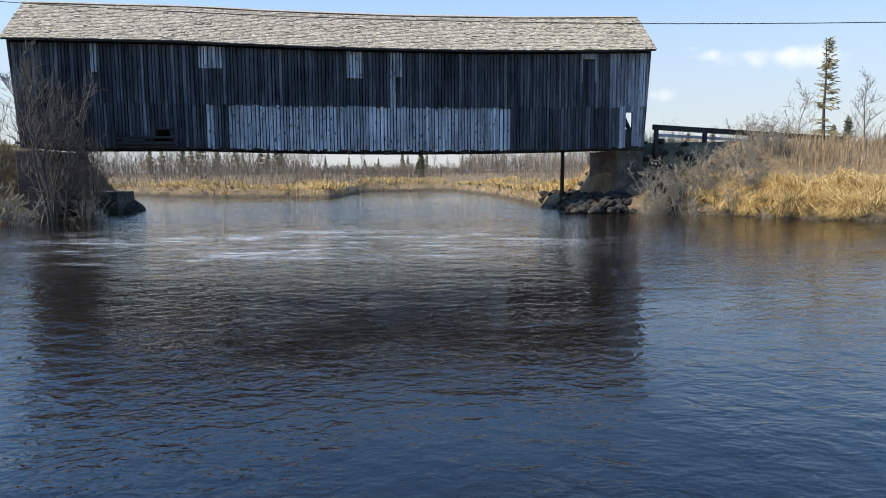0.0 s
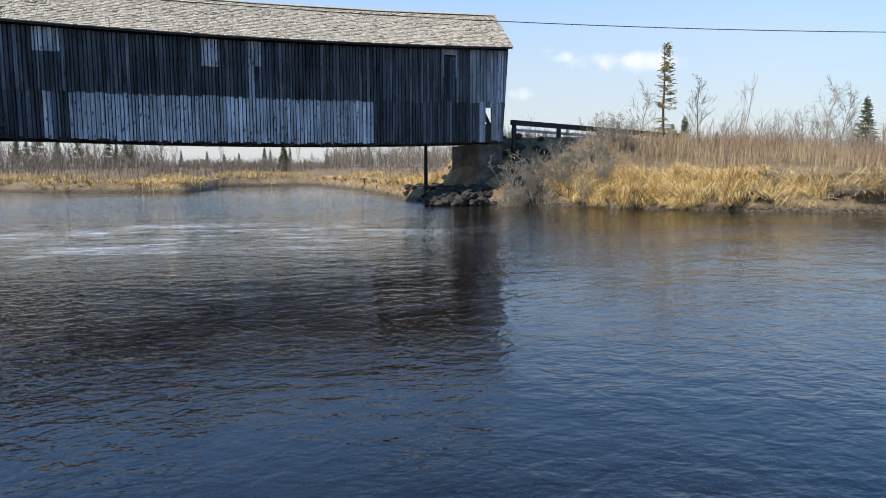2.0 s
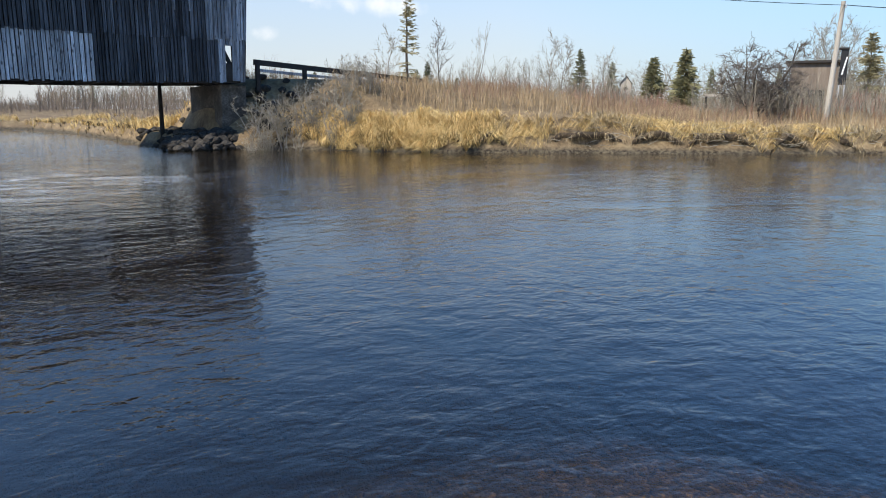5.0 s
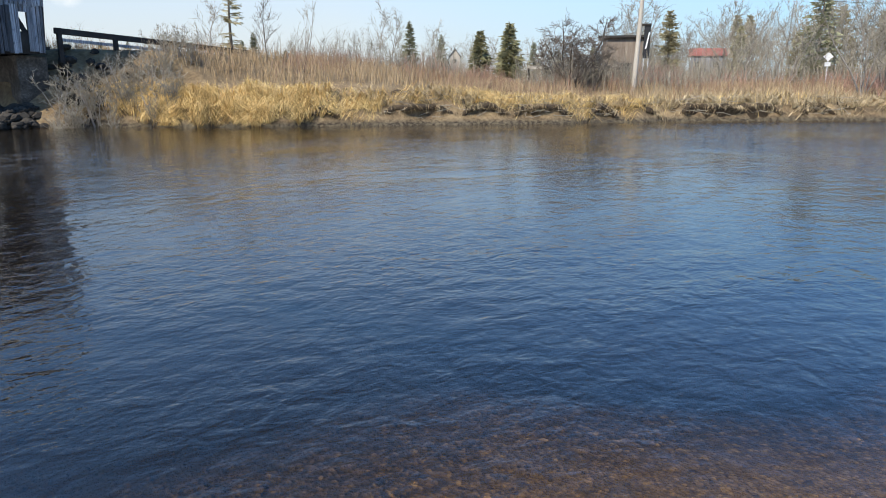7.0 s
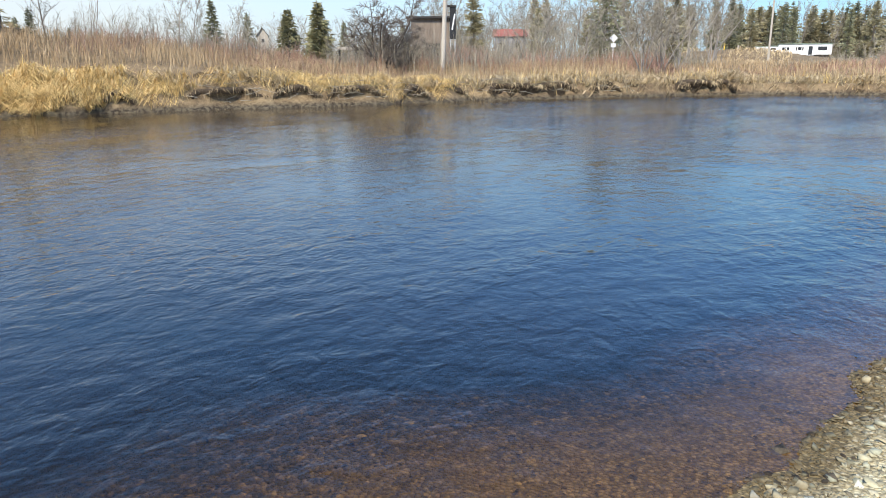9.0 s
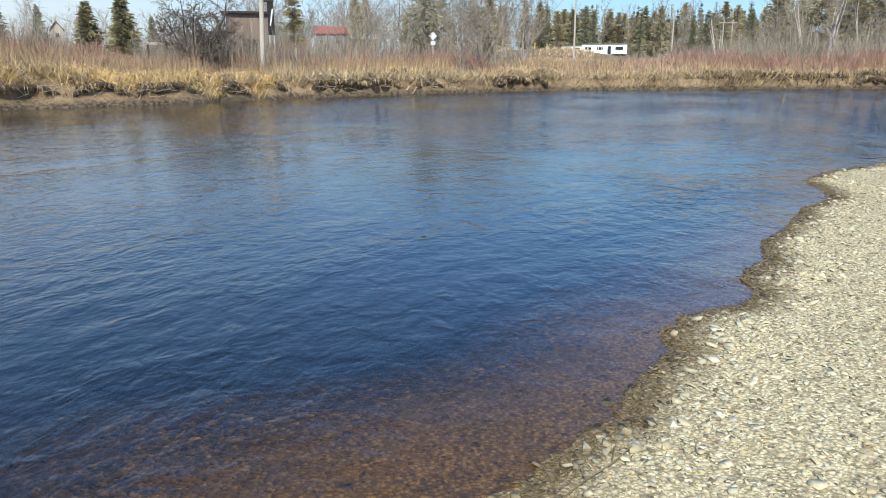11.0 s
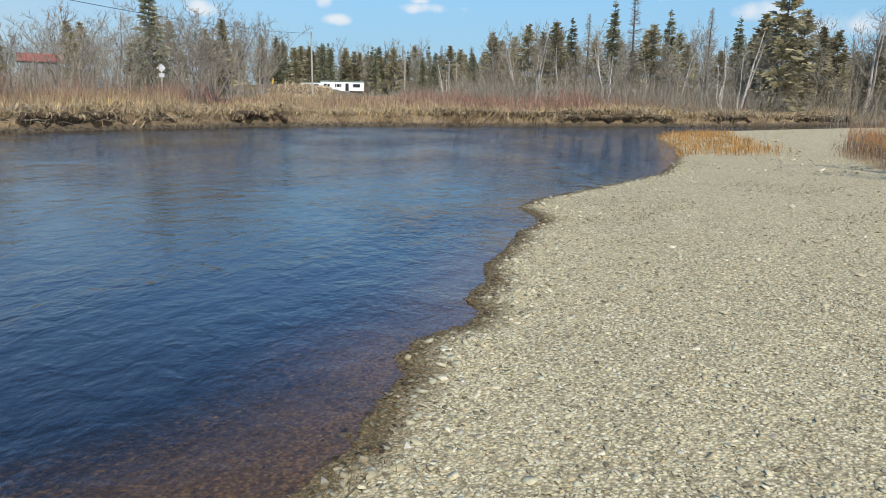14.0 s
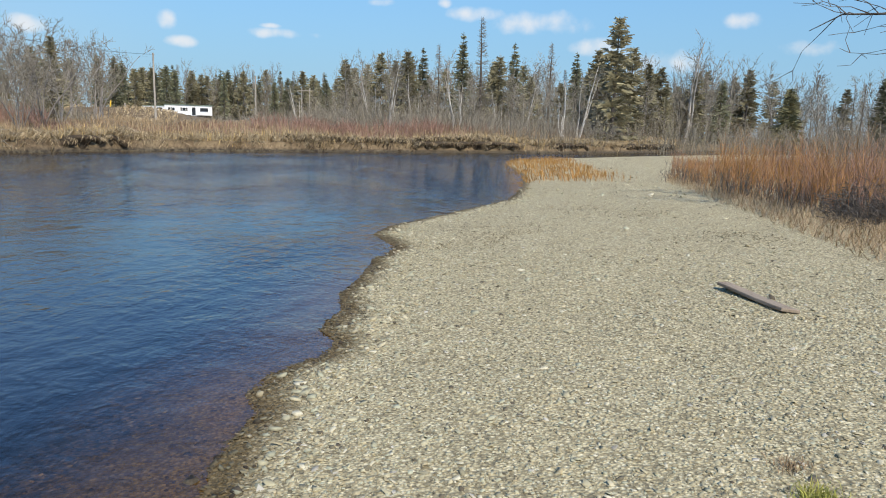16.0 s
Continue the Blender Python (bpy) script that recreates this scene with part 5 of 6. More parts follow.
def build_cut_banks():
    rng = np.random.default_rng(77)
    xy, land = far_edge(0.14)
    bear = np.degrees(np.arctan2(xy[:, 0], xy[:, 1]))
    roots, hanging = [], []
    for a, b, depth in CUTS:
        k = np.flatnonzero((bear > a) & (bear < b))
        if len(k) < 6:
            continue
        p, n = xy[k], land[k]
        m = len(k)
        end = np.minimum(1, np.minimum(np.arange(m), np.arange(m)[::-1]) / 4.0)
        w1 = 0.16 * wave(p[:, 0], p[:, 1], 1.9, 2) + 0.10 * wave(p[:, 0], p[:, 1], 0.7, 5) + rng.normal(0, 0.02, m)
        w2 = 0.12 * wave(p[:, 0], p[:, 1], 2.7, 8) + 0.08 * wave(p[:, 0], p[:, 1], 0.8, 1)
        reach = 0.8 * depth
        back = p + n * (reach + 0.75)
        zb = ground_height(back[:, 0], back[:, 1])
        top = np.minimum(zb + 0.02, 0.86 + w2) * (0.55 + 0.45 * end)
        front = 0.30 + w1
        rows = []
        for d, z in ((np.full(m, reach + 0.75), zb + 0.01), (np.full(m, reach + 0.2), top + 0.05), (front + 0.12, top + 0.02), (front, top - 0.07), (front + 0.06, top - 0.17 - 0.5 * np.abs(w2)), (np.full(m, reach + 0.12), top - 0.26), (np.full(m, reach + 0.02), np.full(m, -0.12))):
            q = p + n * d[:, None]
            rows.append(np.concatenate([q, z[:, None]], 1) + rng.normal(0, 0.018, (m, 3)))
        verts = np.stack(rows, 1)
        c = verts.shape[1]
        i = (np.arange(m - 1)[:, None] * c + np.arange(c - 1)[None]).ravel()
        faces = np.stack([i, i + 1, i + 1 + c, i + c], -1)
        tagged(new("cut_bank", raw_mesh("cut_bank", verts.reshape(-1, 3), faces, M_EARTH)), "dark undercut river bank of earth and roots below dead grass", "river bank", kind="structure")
        # roots and grass that hang over the lip
        for into, per, drop, wid in ((roots, 10 if b < 76 else 5, (0.15, 0.6), (0.006, 0.016)), (hanging, 8 if b < 76 else 5, (0.1, 0.42), (0.010, 0.024))):
            j = rng.choice(m, m * per)
            gap = wave(p[j, 0], p[j, 1], 1.3, 4) + rng.normal(0, 0.3, len(j))
            j = j[gap > (-0.6 if into is roots else 0.0)]
            grow = 1.0 if b < 62 else 1.5
            f = front[j]
            slide = rng.normal(0, 0.22, len(j))
            tangent = np.stack([n[j, 1], -n[j, 0]], -1)
            a0 = p[j] + n[j] * (f + rng.uniform(0.1, 0.5, len(j)))[:, None] + tangent * rng.uniform(-0.07, 0.07, (len(j), 1))
            a1 = p[j] + n[j] * (f - rng.uniform(0.0, 0.12, len(j)))[:, None] + tangent * (0.5 * slide)[:, None]
            a2 = p[j] + n[j] * (f - rng.uniform(-0.1, 0.2, len(j)))[:, None] + tangent * slide[:, None]
            z = top[j]
            dz = rng.uniform(*drop, len(j)) * depth ** 0.5
            into.append(strands(np.c_[a0, z + 0.06], np.c_[a1, z - 0.02 + rng.uniform(-0.06, 0.08, len(j))], np.c_[a2, np.maximum(z - dz, 0.02)], rng.uniform(*wid, len(j)) * grow, rng))
    stuff("hanging_roots", roots, M_THATCH_SHADE, "dark roots and rotten grass hanging under the cut bank", "roots")
    stuff("hanging_straw", hanging, M_STRAW_TAN, "pale dead grass hanging over the cut bank", "grass")
    # bleached branches washed up along the edge
    p, q = [], []
    for _ in range(130):
        az = rng.uniform(38, 74) if rng.random() < 0.8 else rng.uniform(102, 122)
        j = int(np.argmin(np.abs(bear - az)))
        c = np.r_[xy[j] + land[j] * rng.uniform(0.15, 1.1), 0]
        c[2] = max(0.25, gz(c[0], c[1])) + rng.uniform(0.05, 0.4)
        t = np.array([land[j, 1], -land[j, 0], 0]) * rng.choice([-1, 1])
        v = (t + rng.normal(0, 0.35, 3) * [1, 1, 0.5]) * rng.uniform(0.2, 0.8)
        bend = c + v * 0.5 + rng.normal(0, 0.07, 3)
        p += [c - v * 0.5, bend]
        q += [bend, bend + v * 0.6 + rng.normal(0, 0.12, 3)]
    v, f = tubes(p, q, np.full(len(p), 0.016), np.full(len(p), 0.009), 4)
    stuff("washed_up_branches", [(v, f)], M_TWIG, "grey dead branches caught on the bank's edge", "brushwood")


M_EARTH = surface("root_earth", [(0.3, (0.02, 0.014, 0.009)), (0.5, (0.065, 0.047, 0.03)), (0.75, (0.17, 0.13, 0.08))], 2.5, 18, 0.95, 0.9, 0.05)
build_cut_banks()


def build_forest_fill():
    rng = np.random.default_rng(17)
    pieces, marsh = [], []
    for az0, az1, d0, d1, n, h, w in ((58, 79, 62, 130, 2300, (1.5, 4.5), (0.02, 0.045)), (76, 99, 212, 265, 1200, (3, 8), (0.06, 0.12)), (94, 152, 64, 90, 6000, (1.4, 3.8), (0.016, 0.032)), (94, 152, 90, 125, 1500, (2.5, 6.5), (0.035, 0.06)),
                                      (17, 61, 58, 160, 4000, (1.2, 4.2), (0.025, 0.05)), (-36, -10.5, 110, 330, 2400, (2.0, 6.0), (0.05, 0.10)), (-11, 2, 120, 370, 1300, (1.0, 2.7), (0.06, 0.11)), (1.5, 19, 100, 330, 2300, (2.0, 6.0), (0.05, 0.10))):
        az, d = np.radians(rng.uniform(az0, az1, n)), rng.uniform(d0, d1, n)
        xy = np.stack([np.sin(az) * d, np.cos(az) * d], -1)
        xy = xy[~in_river(xy[:, 0], xy[:, 1]) & (road_height(xy[:, 0], xy[:, 1])[0] > 5)]
        (marsh if az1 < 20 else pieces).extend(scrub(0, rng, None, 0, 0, h, w, twigs=4 if az1 < 20 else 5, xy=xy))
    stuff("forest_undergrowth", pieces, M_SCRUB, "dense grey leafless saplings between the forest trees", "undergrowth")
    stuff("marsh_thicket", marsh, M_MARSH, "brown leafless thicket at the back of the marsh", "undergrowth")


build_forest_fill()


# ---- trees ----
def build_trees():
    rng = random.Random(21)
    dense = spruce("dark green full spruce at the forest edge", M_NEEDLE, 1, 11.0, 2.3)
    slim = spruce("slim dark spruce in the forest", M_NEEDLE, 2, 12.0, 1.7, 0.1, 0.15)
    olive = spruce("olive-green thinning spruce in the forest", M_NEEDLE_OLIVE, 3, 12.0, 2.9, 0.1, 0.06, power=0.7)
    dead = spruce("dead grey larch with bare twigs", M_TWIG, 4, 13.0, 1.3, 0.15, 0.2, dead=True)
    young = spruce("young bushy spruce in the meadow", M_NEEDLE_YOUNG, 5, 4.6, 1.3, bare=0.02, power=0.95, whorl=0.15)
    ragged = spruce("tall ragged spruce with thin drooping branches by the road", M_NEEDLE_OLIVE, 6, 9.4, 0.95, 0.3, 0.05, 0.4, whorl=0.3, power=0.5, leaf=0.6)
    grey_a = bare_tree("bare_tree", "grey leafless tree at the forest edge", M_BARK, M_TWIG, far=True, seed=31, height=9.5, trunk_r=0.11, limbs=17, twigs=8, thin=0.021, spread=0.7, bare=0.2)
    grey_b = bare_tree("slender_tree", "slender grey leafless tree", M_BARK, M_TWIG, far=True, seed=32, height=10.5, trunk_r=0.11, limbs=18, twigs=7, spread=0.55, bare=0.2, thin=0.020, rise=0.8)
    grey_c = bare_tree("spreading_tree", "leafless tree with many stems", M_BARK, M_TWIG, far=True, seed=33, height=8.0, trunk_r=0.08, limbs=8, twigs=7, stems=5, thin=0.017, spread=0.7, splay=(0.15, 0.5))
    birch = bare_tree("birch", "pale leafless birch with forked white stems", M_BARK_PALE, M_TWIG, seed=34, height=9.5, trunk_r=0.17, limbs=8, twigs=4, stems=3, spread=0.7, thin=0.014)
    models = [dense, slim, olive, dead, young, ragged, grey_a, grey_b, grey_c, birch]
    used = set()

    def tree(model, az, dist, scale=1.0, lean=(0, 0), label="", group="", top=None, height=None):
        x, y = polar(az, dist)
        while in_river(np.array([x]), np.array([y]))[0] or to_line(np.array([x]), np.array([y]), FAR)[0] < 4:
            dist += 5
            x, y = polar(az, dist)
        if top is not None:
            scale = (1.85 + dist * math.tan(radians(top)) - gz(x, y)) / height
        first = model.name not in used
        used.add(model.name)
        return put(model, x, y, scale, rng.uniform(0, 360), lean, label, group, first)

    # trees that stand out, by bearing and height of the top
    tree(ragged, 28.2, 55, top=9.2, height=9.4)
    for az, d, top in ((26.3, 62, 5.6), (39.1, 95, 5.4), (40.2, 100, 5.0), (44, 110, 4.2)):
        tree(grey_a, az, d, top=top, height=9.5)
    sapling = bare_tree("sapling", "thin pale leafless sapling with a few rising stems by the road", M_BARK, M_TWIG, seed=36, height=5.5, trunk_r=0.045, limbs=4, twigs=2, stems=3, spread=0.45, bare=0.3, thin=0.010, rise=1.0, splay=(0.15, 0.4))
    models.append(sapling)
    tree(sapling, 33.6, 48, top=6.9, height=5.5)
    round_tree = bare_tree("bare_tree", "small dense round-headed leafless tree by the road", M_BARK_DARK, M_TWIG_DUN, seed=37, height=5.0, trunk_r=0.06, limbs=16, twigs=6, spread=0.6, bare=0.3, thin=0.010, rise=0.7)
    models.append(round_tree)
    tree(round_tree, 30.6, 52, top=6.2, height=5.0)
    tree(dense, 41.6, 85, top=4.7, height=11.0)
    tree(young, 47.1, 78, top=3.95, height=4.6)
    tree(young, 49.4, 74, top=4.5, height=4.6)
    tree(dense, 77.3, 214, top=4.2, height=11.0)
    tree(olive, 76.5, 160, top=4.4, height=12.0)
    tree(dense, 71.4, 74, top=7.6, height=11.0, label="tall dark spruce standing over bare scrub")
    for az, d, top in ((69.5, 58, 5.2), (74.4, 49, 6.5), (75.6, 52, 6.4), (76.8, 56, 5.0), (66.5, 70, 5.2)):
        tree(grey_c, az, d, top=top, height=8.0, label="pale bare tree with many spreading stems near the bank")
    for az, d, top in ((100.4, 68, 5.3), (105.9, 70, 5.4), (123.6, 88, 7.1), (93.5, 120, 3.2), (115.6, 74, 5.4), (114.4, 76, 4.4)):
        tree(birch, az, d, top=top, height=9.5)
    for model, az, d, top, h in ((olive, 99.9, 92, 5.8, 12), (slim, 106.3, 96, 7.4, 12), (dead, 107.8, 94, 8.7, 13), (slim, 110.4, 98, 6.7, 12), (olive, 118.2, 82, 8.8, 12), (olive, 116.9, 88, 6.4, 12), (olive, 119.4, 86, 6.6, 12),
                               (dense, 126.0, 90, 4.3, 11), (young, 130.6, 84, 3.5, 4.6), (dense, 136.4, 86, 4.4, 11), (slim, 103.2, 104, 6.2, 12), (dead, 113.2, 110, 6.9, 13), (dead, 104.4, 100, 6.6, 13), (dense, 83.8, 215, 4.1, 11),
                               (dense, 80.3, 212, 4.5, 11), (dense, 79.2, 205, 4.6, 11), (olive, 102.0, 96, 6.0, 12), (olive, 109.2, 94, 5.8, 12), (olive, 120.6, 95, 5.4, 12), (slim, 115.2, 100, 6.1, 12)):
        tree(model, az, d, top=top, height=h)
    # the forest behind
    for az0, az1, d0, d1, n, low, high, kinds in ((58, 80, 76, 135, 105, 3.0, 5.8, (grey_a, grey_b, grey_c, grey_a, grey_b, grey_c, grey_b, olive)), (76.5, 99, 215, 262, 150, 2.6, 4.2, (dense, olive, olive, dead, dead, slim, grey_b)),
                                                  (97, 128, 92, 135, 150, 3.0, 5.4, (olive, grey_b, grey_a, dead, grey_a, olive, grey_b, dead)), (122, 152, 95, 140, 130, 2.4, 4.2, (grey_b, grey_a, dead, grey_a, grey_b, grey_a, olive)),
                                                  (18, 61, 110, 190, 78, 1.9, 3.9, (grey_a, grey_b, grey_c, grey_b, dense)), (-36, 19, 260, 380, 50, 0.9, 1.7, (dense, slim, grey_b, grey_a)), (-36, -9.5, 150, 300, 44, 1.7, 2.5, (grey_a, grey_b, grey_a, olive, dense)), (2.5, 19, 130, 260, 32, 1.6, 2.5, (grey_a, grey_b, grey_a, grey_c)), (-45, -30, 45, 90, 9, 4.0, 7.5, (grey_a, grey_b, grey_c))):
        for k in range(n):
            model = rng.choice(kinds)
            az, d = az0 + (az1 - az0) * (k + rng.random()) / n, rng.uniform(d0, d1)
            x, y = polar(az, d)
            if in_river(np.array([x]), np.array([y]))[0] or road_height(np.array([x]), np.array([y]))[0][0] < 4 or (abs(az - 64.1) < 1.7 and d < 122):
                continue
            h = {dense: 11, slim: 12, olive: 12, dead: 13, grey_a: 9.5, grey_b: 10.5, grey_c: 8.0}[model]
            tree(model, az, d, top=rng.uniform(low, high), height=h, group="forest trees")
    for k in range(46):
        model = (birch, grey_a, grey_b, grey_c, grey_b)[k % 5]
        tree(model, rng.uniform(95, 138), rng.uniform(80, 98), top=rng.uniform(2.4, 4.9), height={birch: 9.5, grey_a: 9.5, grey_b: 10.5, grey_c: 8.0}[model], label="pale leafless tree before the dark spruces", group="pale trees at the forest edge")
    tree(young, -1.7, 95, 0.7, label="small lone spruce on the marsh")
    # leaning crooked willow, brush on the bank by the bridge, and the tree whose twigs hang over the gravel
    willow = bare_tree("crooked_tree", "wide crooked leafless apple-like tree in dead grass", M_BARK_DARK, M_TWIG_DUN, seed=46, height=4.1, trunk_r=0.08, limbs=12, twigs=10, spread=1.1, bare=0.2, stems=6, crook=0.3, thin=0.012, rise=0.15, splay=(0.1, 0.55))
    x, y = polar(54.2, 46)
    put(willow, x, y, 1.25, 30, (0, 0), first=True)
    x, y = polar(55.6, 46.8)
    put(willow, x, y, 0.95, 170, label="lower crooked leafless tree in dead grass")
    bush = bare_tree("bush", "large leafless bush on the rocky bank", M_BARK_DARK, M_TWIG_DUN, seed=42, height=6.4, trunk_r=0.06, limbs=8, twigs=6, stems=7, spread=0.75, bare=0.14, thin=0.012, rise=0.9)
    x, y = polar(-28.6, 33.2)
    put(bush, x, y, 1.15, 0, first=True)
    for az, d, sc in ((-26.6, 34.2, 0.7), (-33.8, 31, 0.8)):
        x, y = polar(az, d)
        put(bush, x, y, sc, rng.uniform(0, 360))
    low = bare_tree("bush", "low tangled leafless brush on the road bank", M_BARK, M_TWIG, seed=43, height=2.6, trunk_r=0.034, limbs=5, twigs=2, stems=6, spread=0.9, bare=0.1, thin=0.015, rise=0.5)
    spots = [(16.2 + 0.36 * k + rng.uniform(-0.3, 0.3), 34.9 + 0.02 * k * k / 8 + rng.uniform(-0.9, 1.0), rng.uniform(0.45, 0.85)) for k in range(26)] + [(rng.uniform(15.6, 24.5), rng.uniform(33.4, 34.8), rng.uniform(0.4, 0.75)) for _ in range(16)] + [(-31, 33, 0.9), (-27, 34.5, 0.8), (-26.2, 35.5, 0.7), (-30, 31.5, 0.8), (-25.6, 33.6, 0.6), (-32.5, 33, 0.9)]
    for k, (az, d, sc) in enumerate(spots):
        x, y = polar(az, d)
        put(low, x, y, sc, rng.uniform(0, 360), first=k == 0, group="brush by the bridge")
    over = bare_tree("overhanging_tree", "leafless tree with thin branches hanging over the gravel", M_BARK_DARK, M_BARK_DARK, seed=45, height=8.5, trunk_r=0.13, limbs=18, twigs=8, spread=1.3, bare=0.3, crook=0.3, thin=0.009, rise=-0.2)
    x, y = polar(140.5, 17.0)
    put(over, x, y, 1.0, 0, first=True)
    for m in models:
        if m.name not in used:
            for o in (*m.children_recursive, m):
                bpy.data.objects.remove(o)


build_trees()

# ---- the gravel bar ----
def build_bar():
    rng = np.random.default_rng(8)
    # willow thicket at the back of the bar
    n = 5600
    az, f = rng.uniform(122.8, 146, n), rng.random(n)
    front = np.interp(az, [122.8, 126, 131, 136, 146], [27, 22, 18.5, 15.5, 13])
    d = front + f * 12
    xy = np.stack([np.sin(np.radians(az)) * d, np.cos(np.radians(az)) * d], -1)
    keep = to_line(xy[:, 0], xy[:, 1], NEAR) > 4.0
    xy, f, d, az = xy[keep], f[keep], d[keep], az[keep]
    clump = np.clip(0.5 + 0.75 * wave(xy[:, 0], xy[:, 1], 2.9, 1) + 0.5 * wave(xy[:, 0], xy[:, 1], 1.1, 4), 0, 1)
    keep = rng.random(len(f)) < 0.25 + 0.75 * clump
    xy, f, d, az, clump = xy[keep], f[keep], d[keep], az[keep], clump[keep]
    size = (0.45 + 0.65 * clump) * np.interp(az, [122.8, 125, 130, 146], [0.45, 0.75, 1.0, 0.95])
    pick = rng.random(len(f))
    red = (f > 0.6) & (pick < 0.7) | (pick < np.interp(az, [128, 138], [0.05, 0.55]))
    pale = ~red & (pick > 0.72)
    rest = ~red & ~pale
    for nm, k, mat, label in (("orange_willow", rest, M_WILLOW, "orange leafless willow shoots at the back of the gravel bar"), ("red_willow", red, M_OSIER, "dull red leafless shoots behind the willows"), ("amber_stems", pale, M_AMBER, "amber dead reed stems among the willows")):
        stuff(nm, scrub(0, rng, None, 0, 0, (0.9, 2.15), (0.006, 0.013), twigs=4, xy=xy[k], grow=size[k]), mat, label, "shrub")
    k = rng.choice(np.flatnonzero(f < 0.4), 1500)
    low = xy[k] + rng.normal(0, 0.4, (1500, 2))
    stuff("dead_stems", scrub(0, rng, None, 0, 0, (0.2, 0.8), (0.007, 0.015), twigs=5, xy=low), M_BARK_DARK, "dark brown dead stems low in the willow thicket", "shrub")
    n = 9500
    az, f = rng.uniform(122.5, 143, n), rng.random(n) ** 0.8
    d = np.interp(az, [122.5, 126, 131, 136, 143], [25.5, 19.0, 14.0, 11.0, 9.5]) + f * 6
    xy = np.stack([np.sin(np.radians(az)) * d, np.cos(np.radians(az)) * d], -1)
    m = len(xy)
    stuff("dry_grass", [blades(on_ground(xy), rng.uniform(0.06, 0.32, m), rng.uniform(0.006, 0.014, m), rng.normal(0, 0.9, (m, 2)), rng)], M_STRAW_DULL, "flattened dry grass in front of the willows", "grass")
    # grass on the tip of the bar and along the edge beyond it
    stuff("tip_grass", [grass(4600, rng, NEAR, 0.0, 3.6, (0.08, 0.38), (0.012, 0.026), 0.6, 34, 39, -1, 1.0, (2.3, 3, -0.35))], M_AMBER, "amber dry sedge on the tip of the gravel bar", "grass")
    # dark twig heap
    p, q = [], []
    for _ in range(800):
        a = radians(rng.normal(135.6, 1.0))
        dd = rng.normal(16.6, 0.6)
        c = np.array([math.sin(a) * dd, math.cos(a) * dd, 0])
        c[2] = gz(c[0], c[1]) + abs(rng.normal(0, 0.28))
        v = rng.normal(0, 1, 3) * [1, 1, 0.6]
        v *= rng.uniform(0.08, 0.4) / np.linalg.norm(v)
        p.append(c - v)
        q.append(c + v)
    v, fc = tubes(p, q, np.full(800, 0.008), np.full(800, 0.003), 4)
    stuff("twig_heap", [(v, fc)], M_BARK_DARK, "dark heap of dead twigs beside the willows", "brushwood")
    # leaf litter and flood wrack in streaks on the stones
    n = 5200
    az = rng.uniform(100, 134, n)
    d = np.where(rng.random(n) < 0.5, 11.6 + 0.06 * (az - 108) + rng.normal(0, 0.7, n), 15.2 + rng.normal(0, 1.0, n))
    xy = np.stack([np.sin(np.radians(az)) * d, np.cos(np.radians(az)) * d], -1)
    xy = xy[(to_line(xy[:, 0], xy[:, 1], NEAR) > 0.6) & ~in_river(xy[:, 0], xy[:, 1]) & (wave(xy[:, 0], xy[:, 1], 5, 3) > 0.05)]
    m = len(xy)
    stuff("flood_wrack", [blades(on_ground(xy, -0.012), rng.uniform(0.008, 0.03, m), rng.uniform(0.008, 0.02, m), rng.normal(0, 1.6, (m, 2)), rng)], M_WRACK, "dark streaks of flood wrack on the gravel", "debris")


build_bar()


def flake():
    """An angular flat stone: an uneven top face on a wider waist."""
    a = np.arange(4) * np.pi / 2
    v = np.concatenate([np.stack([0.8 * np.cos(a), 0.8 * np.sin(a), np.full(4, 0.9)], -1), np.stack([np.cos(a + 0.3), np.sin(a + 0.3), np.zeros(4)], -1)])
    f = [(0, 1, 2), (0, 2, 3)]
    for k in range(4):
        f += [(k, 4 + k, (k + 1) % 4), ((k + 1) % 4, 4 + k, 4 + (k + 1) % 4)]
    return v, np.array(f)


def pebble_cloud(xy, size, rng, flat=(0.25, 0.6), sink=0.3):
    v, f = flake()
    n = len(xy)
    scale = np.stack([size * rng.uniform(0.8, 1.5, n), size * rng.uniform(0.6, 1.0, n), size * rng.uniform(*flat, n)], -1)
    a = rng.uniform(0, 6.28, n)
    p = v[None] * scale[:, None] * rng.uniform(0.65, 1.25, (n, 8, 1))
    tilt = rng.normal(0, 0.22, (n, 2))
    c, s = np.cos(a)[:, None], np.sin(a)[:, None]
    x, y, z = p[..., 0] * c - p[..., 1] * s, p[..., 0] * s + p[..., 1] * c, p[..., 2]
    z = z + x * tilt[:, :1] + y * tilt[:, 1:]
    base = ground_height(xy[:, 0], xy[:, 1])
    out = np.stack([x + xy[:, :1], y + xy[:, 1:], z + (base + scale[:, 2] * sink)[:, None]], -1).reshape(-1, 3)
    return out, (f[None] + (np.arange(n) * 8)[:, None, None]).reshape(-1, 3)


